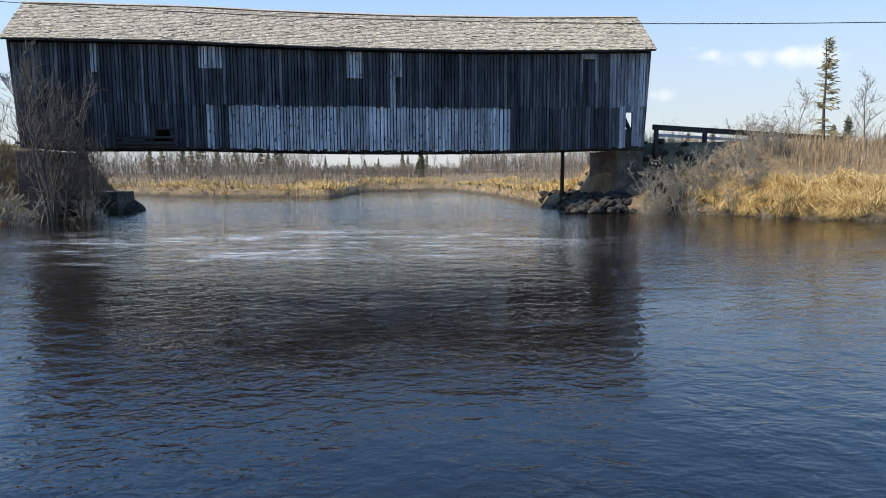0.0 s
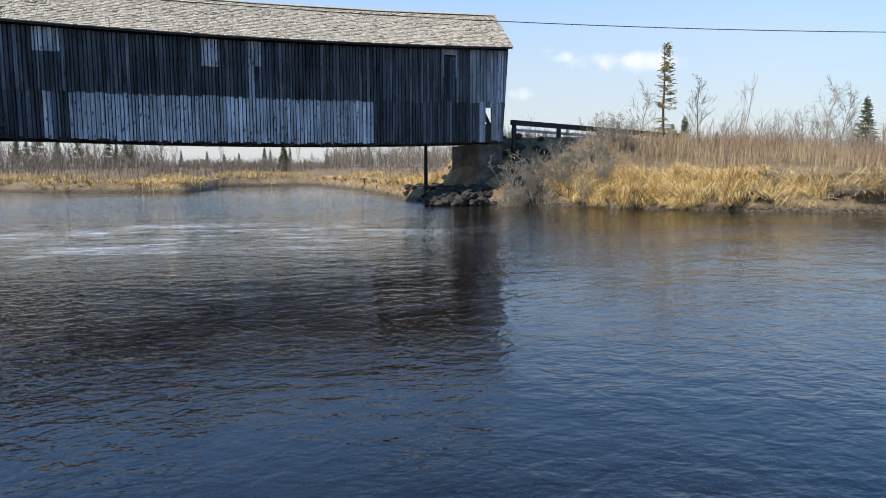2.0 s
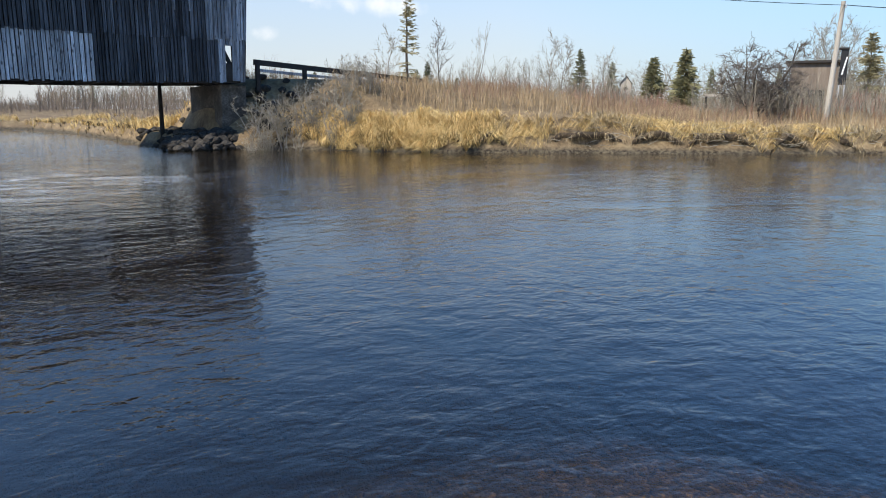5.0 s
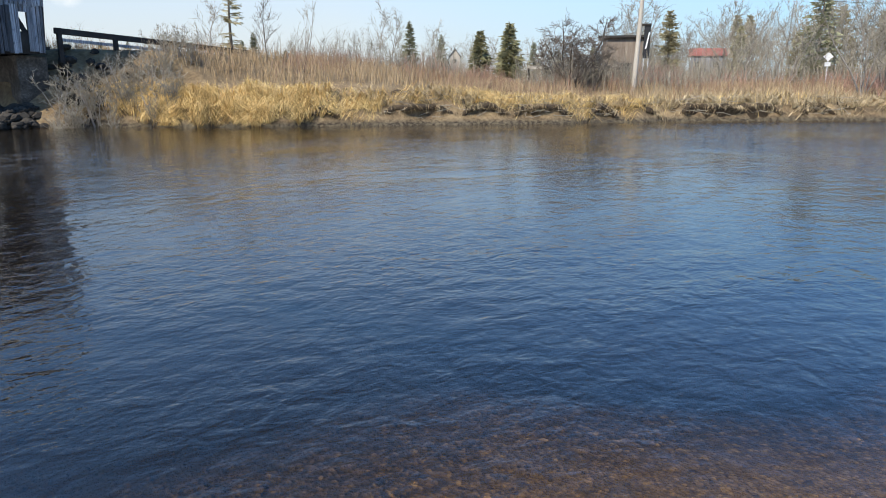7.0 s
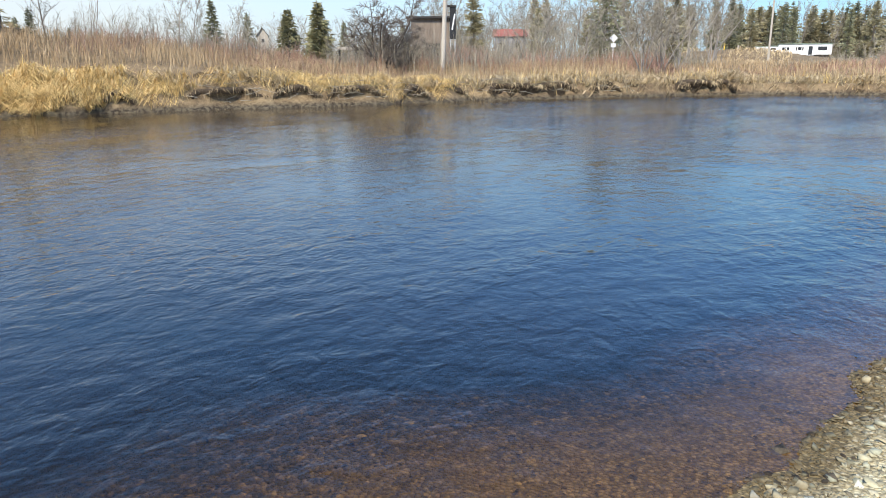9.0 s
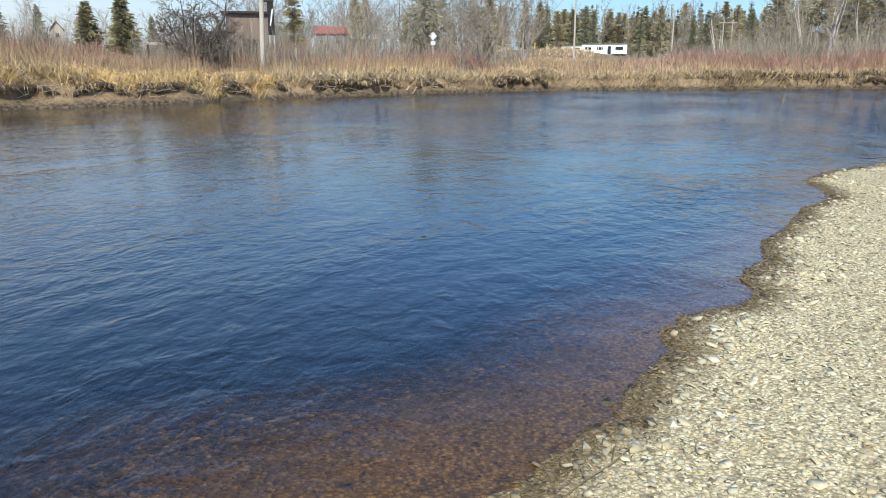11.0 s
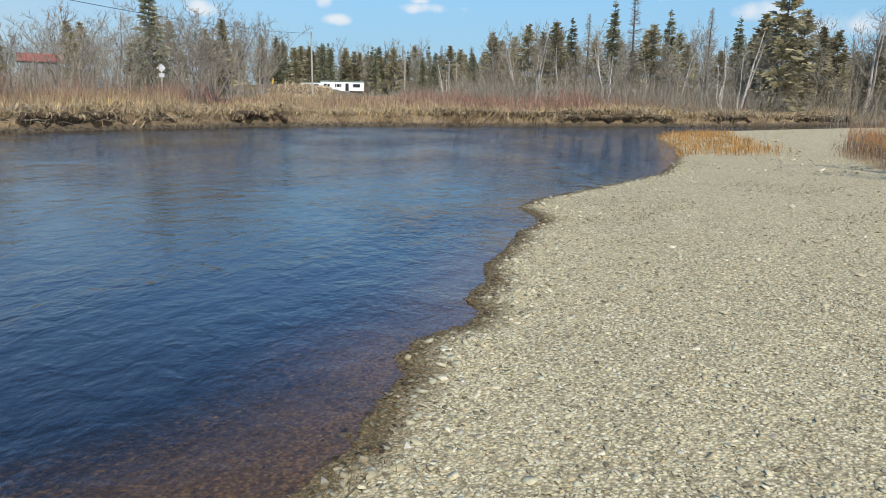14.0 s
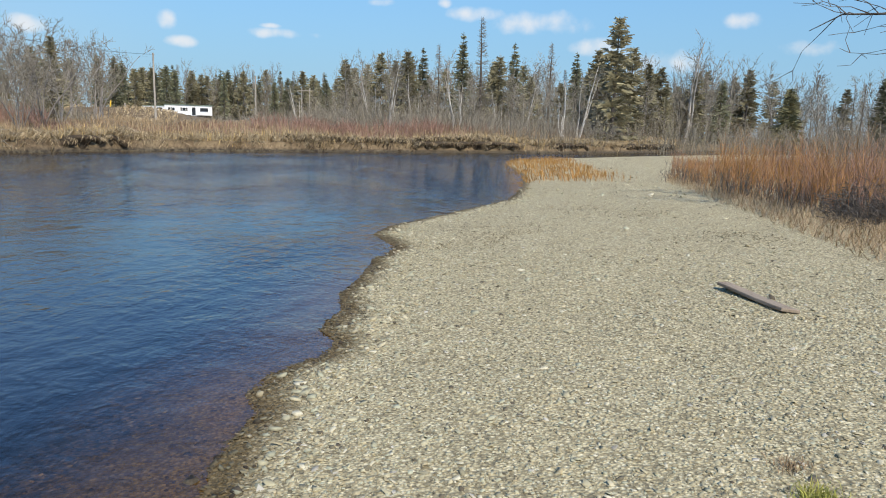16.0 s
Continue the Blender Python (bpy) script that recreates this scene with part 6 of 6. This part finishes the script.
def pebble_material():
    m = bpy.data.materials.new("beach_pebble")
    m.use_nodes = True
    nt = m.node_tree
    p = nt.nodes["Principled BSDF"]
    rnd = nt.nodes.new("ShaderNodeNewGeometry").outputs["Random Per Island"]
    col = ramp_node(nt, rnd, [(0.0, (0.10, 0.08, 0.055)), (0.12, (0.35, 0.32, 0.21)), (0.28, (0.44, 0.365, 0.22)), (0.42, (0.36, 0.355, 0.25)), (0.58, (0.49, 0.43, 0.275)), (0.72, (0.43, 0.43, 0.31)), (0.88, (0.55, 0.48, 0.31)), (0.96, (0.62, 0.57, 0.42))])
    v = coords(nt, kind="World")
    col = mix_node(nt, 1.0, col, ramp_node(nt, noise_node(nt, 30, 4, 0.7, v), [(0.3, (0.72, 0.70, 0.66)), (0.7, (1.1, 1.1, 1.08))]), "MULTIPLY")
    xyz = nt.nodes.new("ShaderNodeSeparateXYZ")
    nt.links.new(nt.nodes.new("ShaderNodeNewGeometry").outputs["Position"], xyz.inputs[0])
    wet = nt.nodes.new("ShaderNodeMapRange")
    wet.inputs[1].default_value, wet.inputs[2].default_value, wet.inputs[3].default_value, wet.inputs[4].default_value = 0.018, 0.042, 1, 0
    nt.links.new(xyz.outputs[2], wet.inputs[0])
    col = mix_node(nt, wet.outputs[0], col, mix_node(nt, 1.0, col, (0.25, 0.215, 0.175), "MULTIPLY"))
    nt.links.new(col, p.inputs["Base Color"])
    p.inputs["Roughness"].default_value = 0.85
    p.inputs["Specular IOR Level"].default_value = 0.3
    return m


def build_pebbles():
    rng = np.random.default_rng(12)
    mat = pebble_material()

    def spots(n, d0, d1, power=1.0):
        az, d = np.radians(rng.uniform(78, 146, n)), d0 + (d1 - d0) * rng.random(n) ** power
        xy = np.stack([0.25 + np.sin(az) * d, np.cos(az) * d], -1)
        return xy[~in_river(xy[:, 0], xy[:, 1]) & (to_line(xy[:, 0], xy[:, 1], NEAR) < 11)]

    a = spots(54000, 2.6, 10.0, 0.9)
    b = spots(26000, 6.5, 24, 0.95)
    c = spots(4000, 18, 48, 0.9)
    parts = [pebble_cloud(a, rng.gamma(1.6, 0.0032, len(a)) + 0.0042, rng, (0.2, 0.5)), pebble_cloud(b, rng.gamma(1.8, 0.0045, len(b)) + 0.0065, rng, (0.2, 0.5)), pebble_cloud(c, rng.gamma(2.2, 0.009, len(c)) + 0.014, rng)]
    # a wet rim along the water, and stones just under it
    e, _, _ = along(NEAR, 15000, rng, -0.06, 0.34, 15, 34, -1)
    parts.append(pebble_cloud(e, rng.gamma(2.0, 0.0042, len(e)) + 0.007, rng))
    az, d = np.radians(rng.uniform(-34, 100, 9000)), 3.0 + 5.0 * rng.random(9000)
    u = np.stack([np.sin(az) * d, np.cos(az) * d], -1)
    u = u[in_river(u[:, 0], u[:, 1]) & (to_line(u[:, 0], u[:, 1], NEAR) < 3.5)]
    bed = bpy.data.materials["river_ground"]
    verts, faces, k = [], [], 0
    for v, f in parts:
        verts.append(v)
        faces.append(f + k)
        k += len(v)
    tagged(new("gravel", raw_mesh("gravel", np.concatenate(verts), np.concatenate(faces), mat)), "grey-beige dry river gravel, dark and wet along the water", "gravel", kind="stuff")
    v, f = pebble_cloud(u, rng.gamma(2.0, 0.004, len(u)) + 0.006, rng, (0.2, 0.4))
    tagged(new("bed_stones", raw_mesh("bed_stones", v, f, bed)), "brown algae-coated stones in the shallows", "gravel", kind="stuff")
    # larger stones, each by itself
    meshes = []
    for k in range(6):
        v, f = pebble_cloud(np.array([[200.0 + k, 300.0]]), np.array([1.0]), rng)
        v = v - v.mean(0)
        me = raw_mesh("stone", v, f, M_STONE)
        meshes.append(me)
    s = spots(300, 2.8, 11, 0.8)
    for k, (x, y) in enumerate(s):
        ob = new("stone", meshes[k % 6])
        ob.parent = ground
        size = rng.uniform(0.013, 0.026)
        ob.matrix_basis = Matrix.LocRotScale((x, y, gz(x, y) + size * 0.15), Euler((rng.normal(0, 0.15), rng.normal(0, 0.15), rng.uniform(0, 6.28))), (size, size, size * 0.6))


M_STONE = surface("pale_stone", [(0.3, (0.27, 0.24, 0.18)), (0.5, (0.44, 0.40, 0.315)), (0.75, (0.56, 0.525, 0.43))], 9, 50, 0.85, 0.3, 0.005, vary=0.35)


def build_board():
    x0, y0, x1, y1 = 6.60, -4.92, 5.55, -4.90
    length = math.hypot(x1 - x0, y1 - y0) + 0.02
    bm = box_bm((length, 0.15, 0.035), (0, 0, 0.055), 0.006)
    bmesh.ops.subdivide_edges(bm, edges=[e for e in bm.edges if e.calc_length() > 0.5], cuts=6)
    for v in bm.verts:
        v.co.z += 0.010 * math.sin(v.co.x * 3) + 0.03 * max(0.0, v.co.x)
        if v.co.x < -length / 2 + 0.1 and v.co.y > 0:
            v.co.x += 0.07
    me = bpy.data.meshes.new("driftwood_board")
    bm.to_mesh(me)
    bm.free()
    me.materials.append(M_DRIFT)
    ob = new("driftwood_board", me)
    ob.matrix_world = pose((x0 + x1) / 2, (y0 + y1) / 2, gz(6.1, -4.9) - 0.022, 4, 0, math.degrees(math.atan2(y0 - y1, x0 - x1)))
    tagged(ob, "weathered grey-brown plank lying on the gravel", "plank")


M_DRIFT = surface("driftwood", [(0.3, (0.138, 0.102, 0.071)), (0.5, (0.299, 0.237, 0.173)), (0.75, (0.483, 0.396, 0.296))], 3, 25, 0.85, 0.5, 0.006, (1, 8, 8), kind="Object")
build_board()


def build_tufts():
    rng = np.random.default_rng(30)
    for x, y, n, r, h, mat, lab in ((2.70, -2.57, 300, 0.10, (0.04, 0.11), M_TUFT, "small tuft of new green grass in the gravel"), (3.02, -2.70, 150, 0.1, (0.02, 0.06), M_STRAW_DULL, "flat dry weed patch in the gravel"),
                                     (2.63, -2.33, 110, 0.12, (0.03, 0.08), M_STRAW_DULL, "flat dry weed patch in the gravel"), (3.4, 0.05, 60, 0.18, (0.01, 0.035), M_THATCH_SHADE, "dead brown reeds washed up at the water's edge")):
        xy = np.array([x, y]) + rng.normal(0, r * 0.5, (n, 2))
        v, f = blades(on_ground(xy, 0.005), rng.uniform(*h, n), rng.uniform(0.003, 0.007, n), rng.normal(0, 0.6, (n, 2)), rng)
        ob = tagged(new("grass_tuft", raw_mesh("grass_tuft", v, f, mat)), lab, "grass tuft", kind="stuff")


M_TUFT = surface("green_grass", [(0.3, (0.15, 0.169, 0.03)), (0.5, (0.36, 0.351, 0.08)), (0.75, (0.675, 0.546, 0.18))], 8, 30, 0.7, 0, island=0.4)
build_tufts()
build_pebbles()


# ---- beyond the bank: poles, wires, houses, sign ----
def facing(az, dist, z=None, turn=0.0):
    """A pose on the ground at a bearing: x to the right and y away, seen from the gravel bar."""
    x, y = polar(az, dist)
    return pose(x, y, gz(x, y) if z is None else z, 0, 0, -az + turn)


M_POLE = surface("pole_wood", [(0.3, (0.22, 0.19, 0.155)), (0.5, (0.40, 0.36, 0.30)), (0.75, (0.54, 0.50, 0.43))], 1, 12, 0.9, 0.4, 0.01, (5, 5, 0.4))
M_WHITE = surface("white_siding", [(0.3, (0.70, 0.71, 0.70)), (0.5, (0.80, 0.81, 0.80)), (0.75, (0.86, 0.87, 0.86))], 0.5, 8, 0.6, 0.15, 0.005)
M_SIGN = surface("sign_back", [(0.3, (0.46, 0.47, 0.47)), (0.5, (0.58, 0.59, 0.59)), (0.75, (0.66, 0.67, 0.67))], 2, 12, 0.45, 0)
M_ROOF_GREEN = surface("green_roof", [(0.3, (0.10, 0.14, 0.10)), (0.5, (0.20, 0.26, 0.19)), (0.75, (0.30, 0.36, 0.28))], 0.7, 9, 0.8, 0.2, 0.01)
M_DARK_GLASS = surface("window_glass", [(0.3, (0.01, 0.012, 0.015)), (0.6, (0.03, 0.034, 0.04)), (0.8, (0.05, 0.055, 0.06))], 2, 9, 0.15, 0, spec=0.6)
M_RED_ROOF = surface("red_roof", [(0.3, (0.192, 0.056, 0.044)), (0.5, (0.272, 0.088, 0.068)), (0.75, (0.336, 0.144, 0.112))], 0.7, 9, 0.6, 0.2, 0.01)
M_BARN = surface("barn_board", [(0.3, (0.11, 0.085, 0.065)), (0.5, (0.20, 0.16, 0.125)), (0.75, (0.29, 0.24, 0.19))], 0.8, 9, 0.9, 0.4, 0.01, (4, 4, 0.5))
M_YELLOW = surface("yellow_paint", [(0.3, (0.60, 0.38, 0.03)), (0.5, (0.72, 0.47, 0.05)), (0.75, (0.78, 0.55, 0.10))], 2, 12, 0.5, 0)
M_STEEL = surface("galvanised_steel", [(0.3, (0.30, 0.31, 0.32)), (0.5, (0.42, 0.43, 0.44)), (0.75, (0.52, 0.53, 0.54))], 2, 15, 0.5, 0.1, 0.003)
M_WIRE = surface("black_cable", [(0.3, (0.012, 0.012, 0.013)), (0.6, (0.02, 0.02, 0.022)), (0.8, (0.03, 0.03, 0.032))], 2, 10, 0.5, 0)


def build_pole(az, dist, top, lean=0.0, arm=False):
    m = facing(az, dist)
    h = 1.85 + dist * math.tan(radians(top)) - m.translation.z
    pole = thing("utility_pole", m @ Matrix.Rotation(radians(lean), 4, "Y"), "tall weathered wooden utility pole" + (" leaning over the bank" if lean else " far behind the scrub"), "utility pole")
    bm = bmesh.new()
    bmesh.ops.create_cone(bm, cap_ends=True, segments=12, radius1=0.17, radius2=0.11, depth=h + 0.8, matrix=Matrix.Translation((0, 0, h / 2 - 0.4)))
    part("shaft", bm, M_POLE, pole)
    part("insulator", box_bm((0.09, 0.09, 0.2), (0.14, 0, h - 0.25), 0.02), M_STEEL, pole)
    if arm:
        part("crossarm", box_bm((2.2, 0.12, 0.14), (0, -0.12, h - 0.7), 0.01), M_POLE, pole)
    return pole.matrix_world @ Vector((0.14, 0, h - 0.2))


top_1 = build_pole(58.95, 46, 7.4, 2.2)
top_2 = build_pole(83.0, 115, 4.9, -0.3)
build_pole(90.2, 150, 3.65, 0.3)
build_pole(93.7, 190, 2.9, 0, True)
build_pole(94.3, 192, 2.9, 0, True)


def wire(a, b, drop, r):
    """A hanging cable, one tube from end to end."""
    a, b = Vector(a), Vector(b)
    side = Vector((b.y - a.y, a.x - b.x, 0)).normalized()
    verts, faces, n = [], [], 30
    for i in range(n + 1):
        f = i / n
        p = a.lerp(b, f) - Vector((0, 0, 4 * drop * f * (1 - f)))
        for k in range(5):
            ang = k * 2 * math.pi / 5
            verts.append(p + side * (r * math.cos(ang)) + Vector((0, 0, r * math.sin(ang))))
        if i:
            m = 5 * i
            faces += [(m - 5 + k, m - 5 + (k + 1) % 5, m + (k + 1) % 5, m + k) for k in range(5)]
    me = raw_mesh("overhead_wire", np.array([tuple(v) for v in verts]), np.array(faces), M_WIRE)
    tagged(new("overhead_wire", me), "single black overhead wire between the poles", "wire")


wire(top_1, (-31.95, 30.0, 10.24), 1.55, 0.016)
wire(top_1, top_2, 0.7, 0.022)


def build_home():
    h = thing("mobile_home", facing(84.4, 200), "long white mobile home with green roof on a rise", "house")
    part("skirting", box_bm((15.6, 4.0, 0.7), (0.8, 2.2, 0.0)), M_BEAM, h)
    part("wall", box_bm((11.8, 4.2, 2.5), (3.1, 2.1, 1.45), 0.03), M_WHITE, h)
    part("extension_wall", box_bm((5.4, 3.4, 2.1), (-5.4, 2.3, 1.2), 0.03), M_WHITE, h)
    part("roof", box_bm((12.2, 4.7, 0.16), (3.1, 2.1, 2.8), 0.03), M_ROOF_GREEN, h)
    part("extension_roof", box_bm((5.7, 3.8, 0.14), (-5.4, 2.3, 2.32), 0.03, Matrix.Rotation(-0.02, 4, "Y")), M_ROOF_GREEN, h)
    for x, w, hh in ((-6.6, 0.8, 0.6), (-3.9, 1.2, 0.5), (-1.6, 0.6, 0.7), (-0.6, 0.6, 0.7), (2.0, 0.8, 0.8), (7.0, 2.0, 0.9)):
        win = part("window", box_bm((w + 0.2, 0.08, hh + 0.2), (x, 0.58 if x < -2.8 else -0.02, 1.65), 0.01), M_WHITE, h)
        part("pane", box_bm((w, 0.04, hh), (x, 0.52 if x < -2.8 else -0.08, 1.65)), M_DARK_GLASS, win)
    for x in (-1.1, 1.3, 2.7):
        part("shutter", box_bm((0.3, 0.05, 0.9), (x, -0.03, 1.65)), M_BEAM, h)
    door = part("door", box_bm((0.9, 0.06, 2.0), (4.4, -0.02, 1.2), 0.01), M_DARK_GLASS, h)
    part("door_frame", box_bm((1.1, 0.04, 2.15), (4.4, 0.01, 1.22)), M_WHITE, door)
    for k in range(4):
        part("porch_step", box_bm((1.6, 0.35, 0.16), (4.4, -0.3 - 0.3 * k, 0.05 - 0.12 * k)), M_BOARD_MID, h)
    for x in (3.7, 5.1):
        part("porch_rail", box_bm((0.08, 1.2, 0.9), (x, -0.7, 0.5)), M_WHITE, h)


build_home()
for az, d, hgt, mat, lab in ((79.95, 150, 2.0, M_YELLOW, "short yellow marker post beside the road"), (80.9, 150, 1.7, M_POLE, "grey wooden fence post on the rise"), (81.5, 152, 1.6, M_POLE, "grey wooden fence post on the rise"),
                            (82.1, 150, 1.5, M_POLE, "grey wooden fence post on the rise"), (82.7, 150, 1.3, M_POLE, "grey wooden fence post on the rise")):
    me = bpy.data.meshes.new("road_post")
    bm = box_bm((0.28, 0.2, hgt + 0.3), (0, 0, hgt / 2 - 0.15), 0.03)
    bm.to_mesh(me)
    bm.free()
    me.materials.append(mat)
    ob = new("road_post", me)
    ob.matrix_world = facing(az, d) @ Matrix.Rotation(0.06, 4, "Y")
    tagged(ob, lab, "post")


def build_sheds():
    b = thing("shed", facing(57.9, 64), "brown board shed with a dark flat roof behind scrub", "shed")
    top = 1.85 + 64 * math.tan(radians(3.45)) - b.matrix_world.translation.z
    part("wall", box_bm((3.3, 4, top), (0.1, 2, top / 2)), M_BARN, b)
    part("roof", box_bm((3.9, 4.6, 0.2), (0.0, 2, top + 0.05), 0.02), M_BEAM, b)
    part("door", box_bm((1.0, 0.06, 2.0), (0.4, -0.04, 1.0)), M_BEAM, b)
    s = thing("roadside_board", facing(59.75, 62), "dark narrow upright board with a pale curved stripe", "sign board")
    z = 1.85 + 62 * math.tan(radians(2.9)) - s.matrix_world.translation.z
    part("panel", box_bm((0.5, 0.12, 2.6), (0, 0, z + 0.2), 0.02), M_WIRE, s)
    part("cap", box_bm((1.0, 0.3, 0.16), (-0.2, 0, z + 1.55), 0.02), M_BEAM, s)
    part("stripe", box_bm((0.1, 0.03, 1.3), (0.05, -0.08, z + 0.3), 0, Matrix.Rotation(0.18, 4, "Y")), M_WHITE, s)
    for x in (-0.18, 0.18):
        part("leg", box_bm((0.1, 0.1, z - 0.8), (x, 0, (z - 1.1) / 2)), M_STEEL, s)
    h = thing("house", facing(64.2, 120), "low house with a red roof behind bare trees", "house")
    base = h.matrix_world.translation.z
    ze, zr = 1.85 + 120 * math.tan(radians(2.05)) - base, 1.85 + 120 * math.tan(radians(2.65)) - base
    part("wall", box_bm((5.0, 5.0, ze), (0, 2.5, ze / 2)), M_BOARD_MID, h)
    mesh_object("roof", [(-2.9, -0.3, ze), (3.2, -0.3, ze), (3.2, 2.5, zr), (-2.9, 2.5, zr), (-2.9, 5.3, ze), (3.2, 5.3, ze)], [(0, 1, 2, 3), (3, 2, 5, 4), (0, 3, 4), (1, 5, 2), (0, 4, 5, 1)], M_RED_ROOF, h)
    for x in (-1.5, 1.2):
        w = part("window", box_bm((1.0, 0.08, 0.9), (x, -0.04, ze - 1.3)), M_BOARD_MID, h)
        part("pane", box_bm((0.8, 0.04, 0.7), (x, -0.1, ze - 1.3)), M_DARK_GLASS, w)


build_sheds()


def build_sign():
    s = thing("road_sign", facing(72.05, 64), "white diamond road sign with a small plate on a post", "road sign")
    z = 1.85 + 64 * math.tan(radians(1.87)) - s.matrix_world.translation.z
    part("post", box_bm((0.08, 0.06, z + 0.3), (0, 0.04, (z + 0.3) / 2 - 0.1)), M_STEEL, s)
    part("diamond", box_bm((0.5, 0.02, 0.5), (0, 0, z), 0.0, Matrix.Rotation(math.pi / 4, 4, "Y")), M_SIGN, s)
    part("plate", box_bm((0.42, 0.02, 0.3), (0, 0, z - 0.58)), M_SIGN, s)


build_sign()


def build_road_rail():
    """The low pale rail beside the road, past the young spruces."""
    m = facing(51.85, 51)
    r = thing("roadside_rail", m, "low pale timber rail on short posts beside the road", "guardrail")
    z = 1.85 + 51 * math.tan(radians(1.22)) - m.translation.z
    part("rail", box_bm((1.9, 0.14, 0.2), (0, 0, z), 0.02), M_POLE, r)
    for x in (-0.8, 0.8):
        part("post", box_bm((0.14, 0.14, z + 0.2), (x, 0.12, z / 2 - 0.1), 0.015), M_BEAM, r)


def build_culvert_bridge():
    """The small road bridge before the mobile home."""
    m = facing(82.0, 152)
    b = thing("road_bridge", m, "short concrete road bridge with pale railing over a dark gap", "bridge")
    z = 1.85 + 152 * math.tan(radians(0.42)) - m.translation.z
    tilt = Matrix.Rotation(radians(3.0), 4, "Y")
    part("deck", box_bm((9.4, 5.0, 0.35), (0.2, 2.5, z), 0.03, tilt), M_BEAM, b)
    part("parapet", box_bm((8.4, 0.25, 0.42), (0.6, -0.15, z - 0.3), 0.03, tilt), M_SIGN, b)
    for x in (-3.4, 3.9):
        part("abutment", box_bm((0.9, 4.6, z + 0.2), (x, 2.6, (z - 0.5) / 2), 0.03), M_CONCRETE, b)
    for k in range(5):
        part("rail_post", box_bm((0.16, 0.16, 1.1), (-3.8 + 1.9 * k, 0.0, z + 0.55 - 0.1 * k), 0.02), M_POLE, b)
    part("rail", box_bm((8.0, 0.08, 0.12), (0, -0.02, z + 0.75), 0.01, tilt), M_POLE, b)


def build_gable_house():
    m = facing(45.15, 135)
    h = thing("house", m, "small pale house with a steep gable behind bare trees", "house")
    top, eave = (1.85 + 135 * math.tan(radians(a)) - m.translation.z for a in (2.65, 2.1))
    sides = [(-0.95, 0), (0.95, 0), (0.95, eave), (0, top), (-0.95, eave)]
    mesh_object("wall", [(x, y, z) for y in (0, 5) for x, z in sides], [(4, 3, 2, 1, 0), (5, 6, 7, 8, 9)] + [(k, (k + 1) % 5, (k + 1) % 5 + 5, k + 5) for k in range(5)], M_POLE, h)
    for s in (-1, 1):
        lx, lz = s * 1.1, eave - 0.1
        mesh_object("roof", [(lx, -0.2, lz), (0, -0.2, top + 0.05), (0, 5.2, top + 0.05), (lx, 5.2, lz), (lx, -0.2, lz + 0.12), (0, -0.2, top + 0.17), (0, 5.2, top + 0.17), (lx, 5.2, lz + 0.12)],
                    [(0, 1, 2, 3), (7, 6, 5, 4), (0, 4, 5, 1), (1, 5, 6, 2), (2, 6, 7, 3), (3, 7, 4, 0)], M_BEAM, h)
    w = part("window", box_bm((0.7, 0.06, 0.8), (0, -0.03, eave - 0.8), 0.01), M_POLE, h)
    part("pane", box_bm((0.5, 0.04, 0.6), (0, -0.08, eave - 0.8)), M_DARK_GLASS, w)


def build_stick():
    """A forked dry stick at the water's edge."""
    p = [(2.88, 0.38, 0.025), (3.02, 0.30, 0.04), (3.17, 0.20, 0.05), (3.17, 0.20, 0.05), (3.02, 0.30, 0.04)]
    q = [(3.02, 0.30, 0.04), (3.17, 0.20, 0.05), (3.33, 0.12, 0.06), (3.30, 0.19, 0.10), (3.10, 0.33, 0.05)]
    v, f = tubes(p, q, [0.0045, 0.0045, 0.004, 0.003, 0.003], [0.0045, 0.004, 0.003, 0.002, 0.002], 6)
    ob = tagged(new("stick", raw_mesh("stick", v, f, M_WRACK)), "dry forked stick washed up on wet stones", "stick")
    ob.data.shade_smooth()


build_road_rail()
build_culvert_bridge()
build_gable_house()
build_stick()
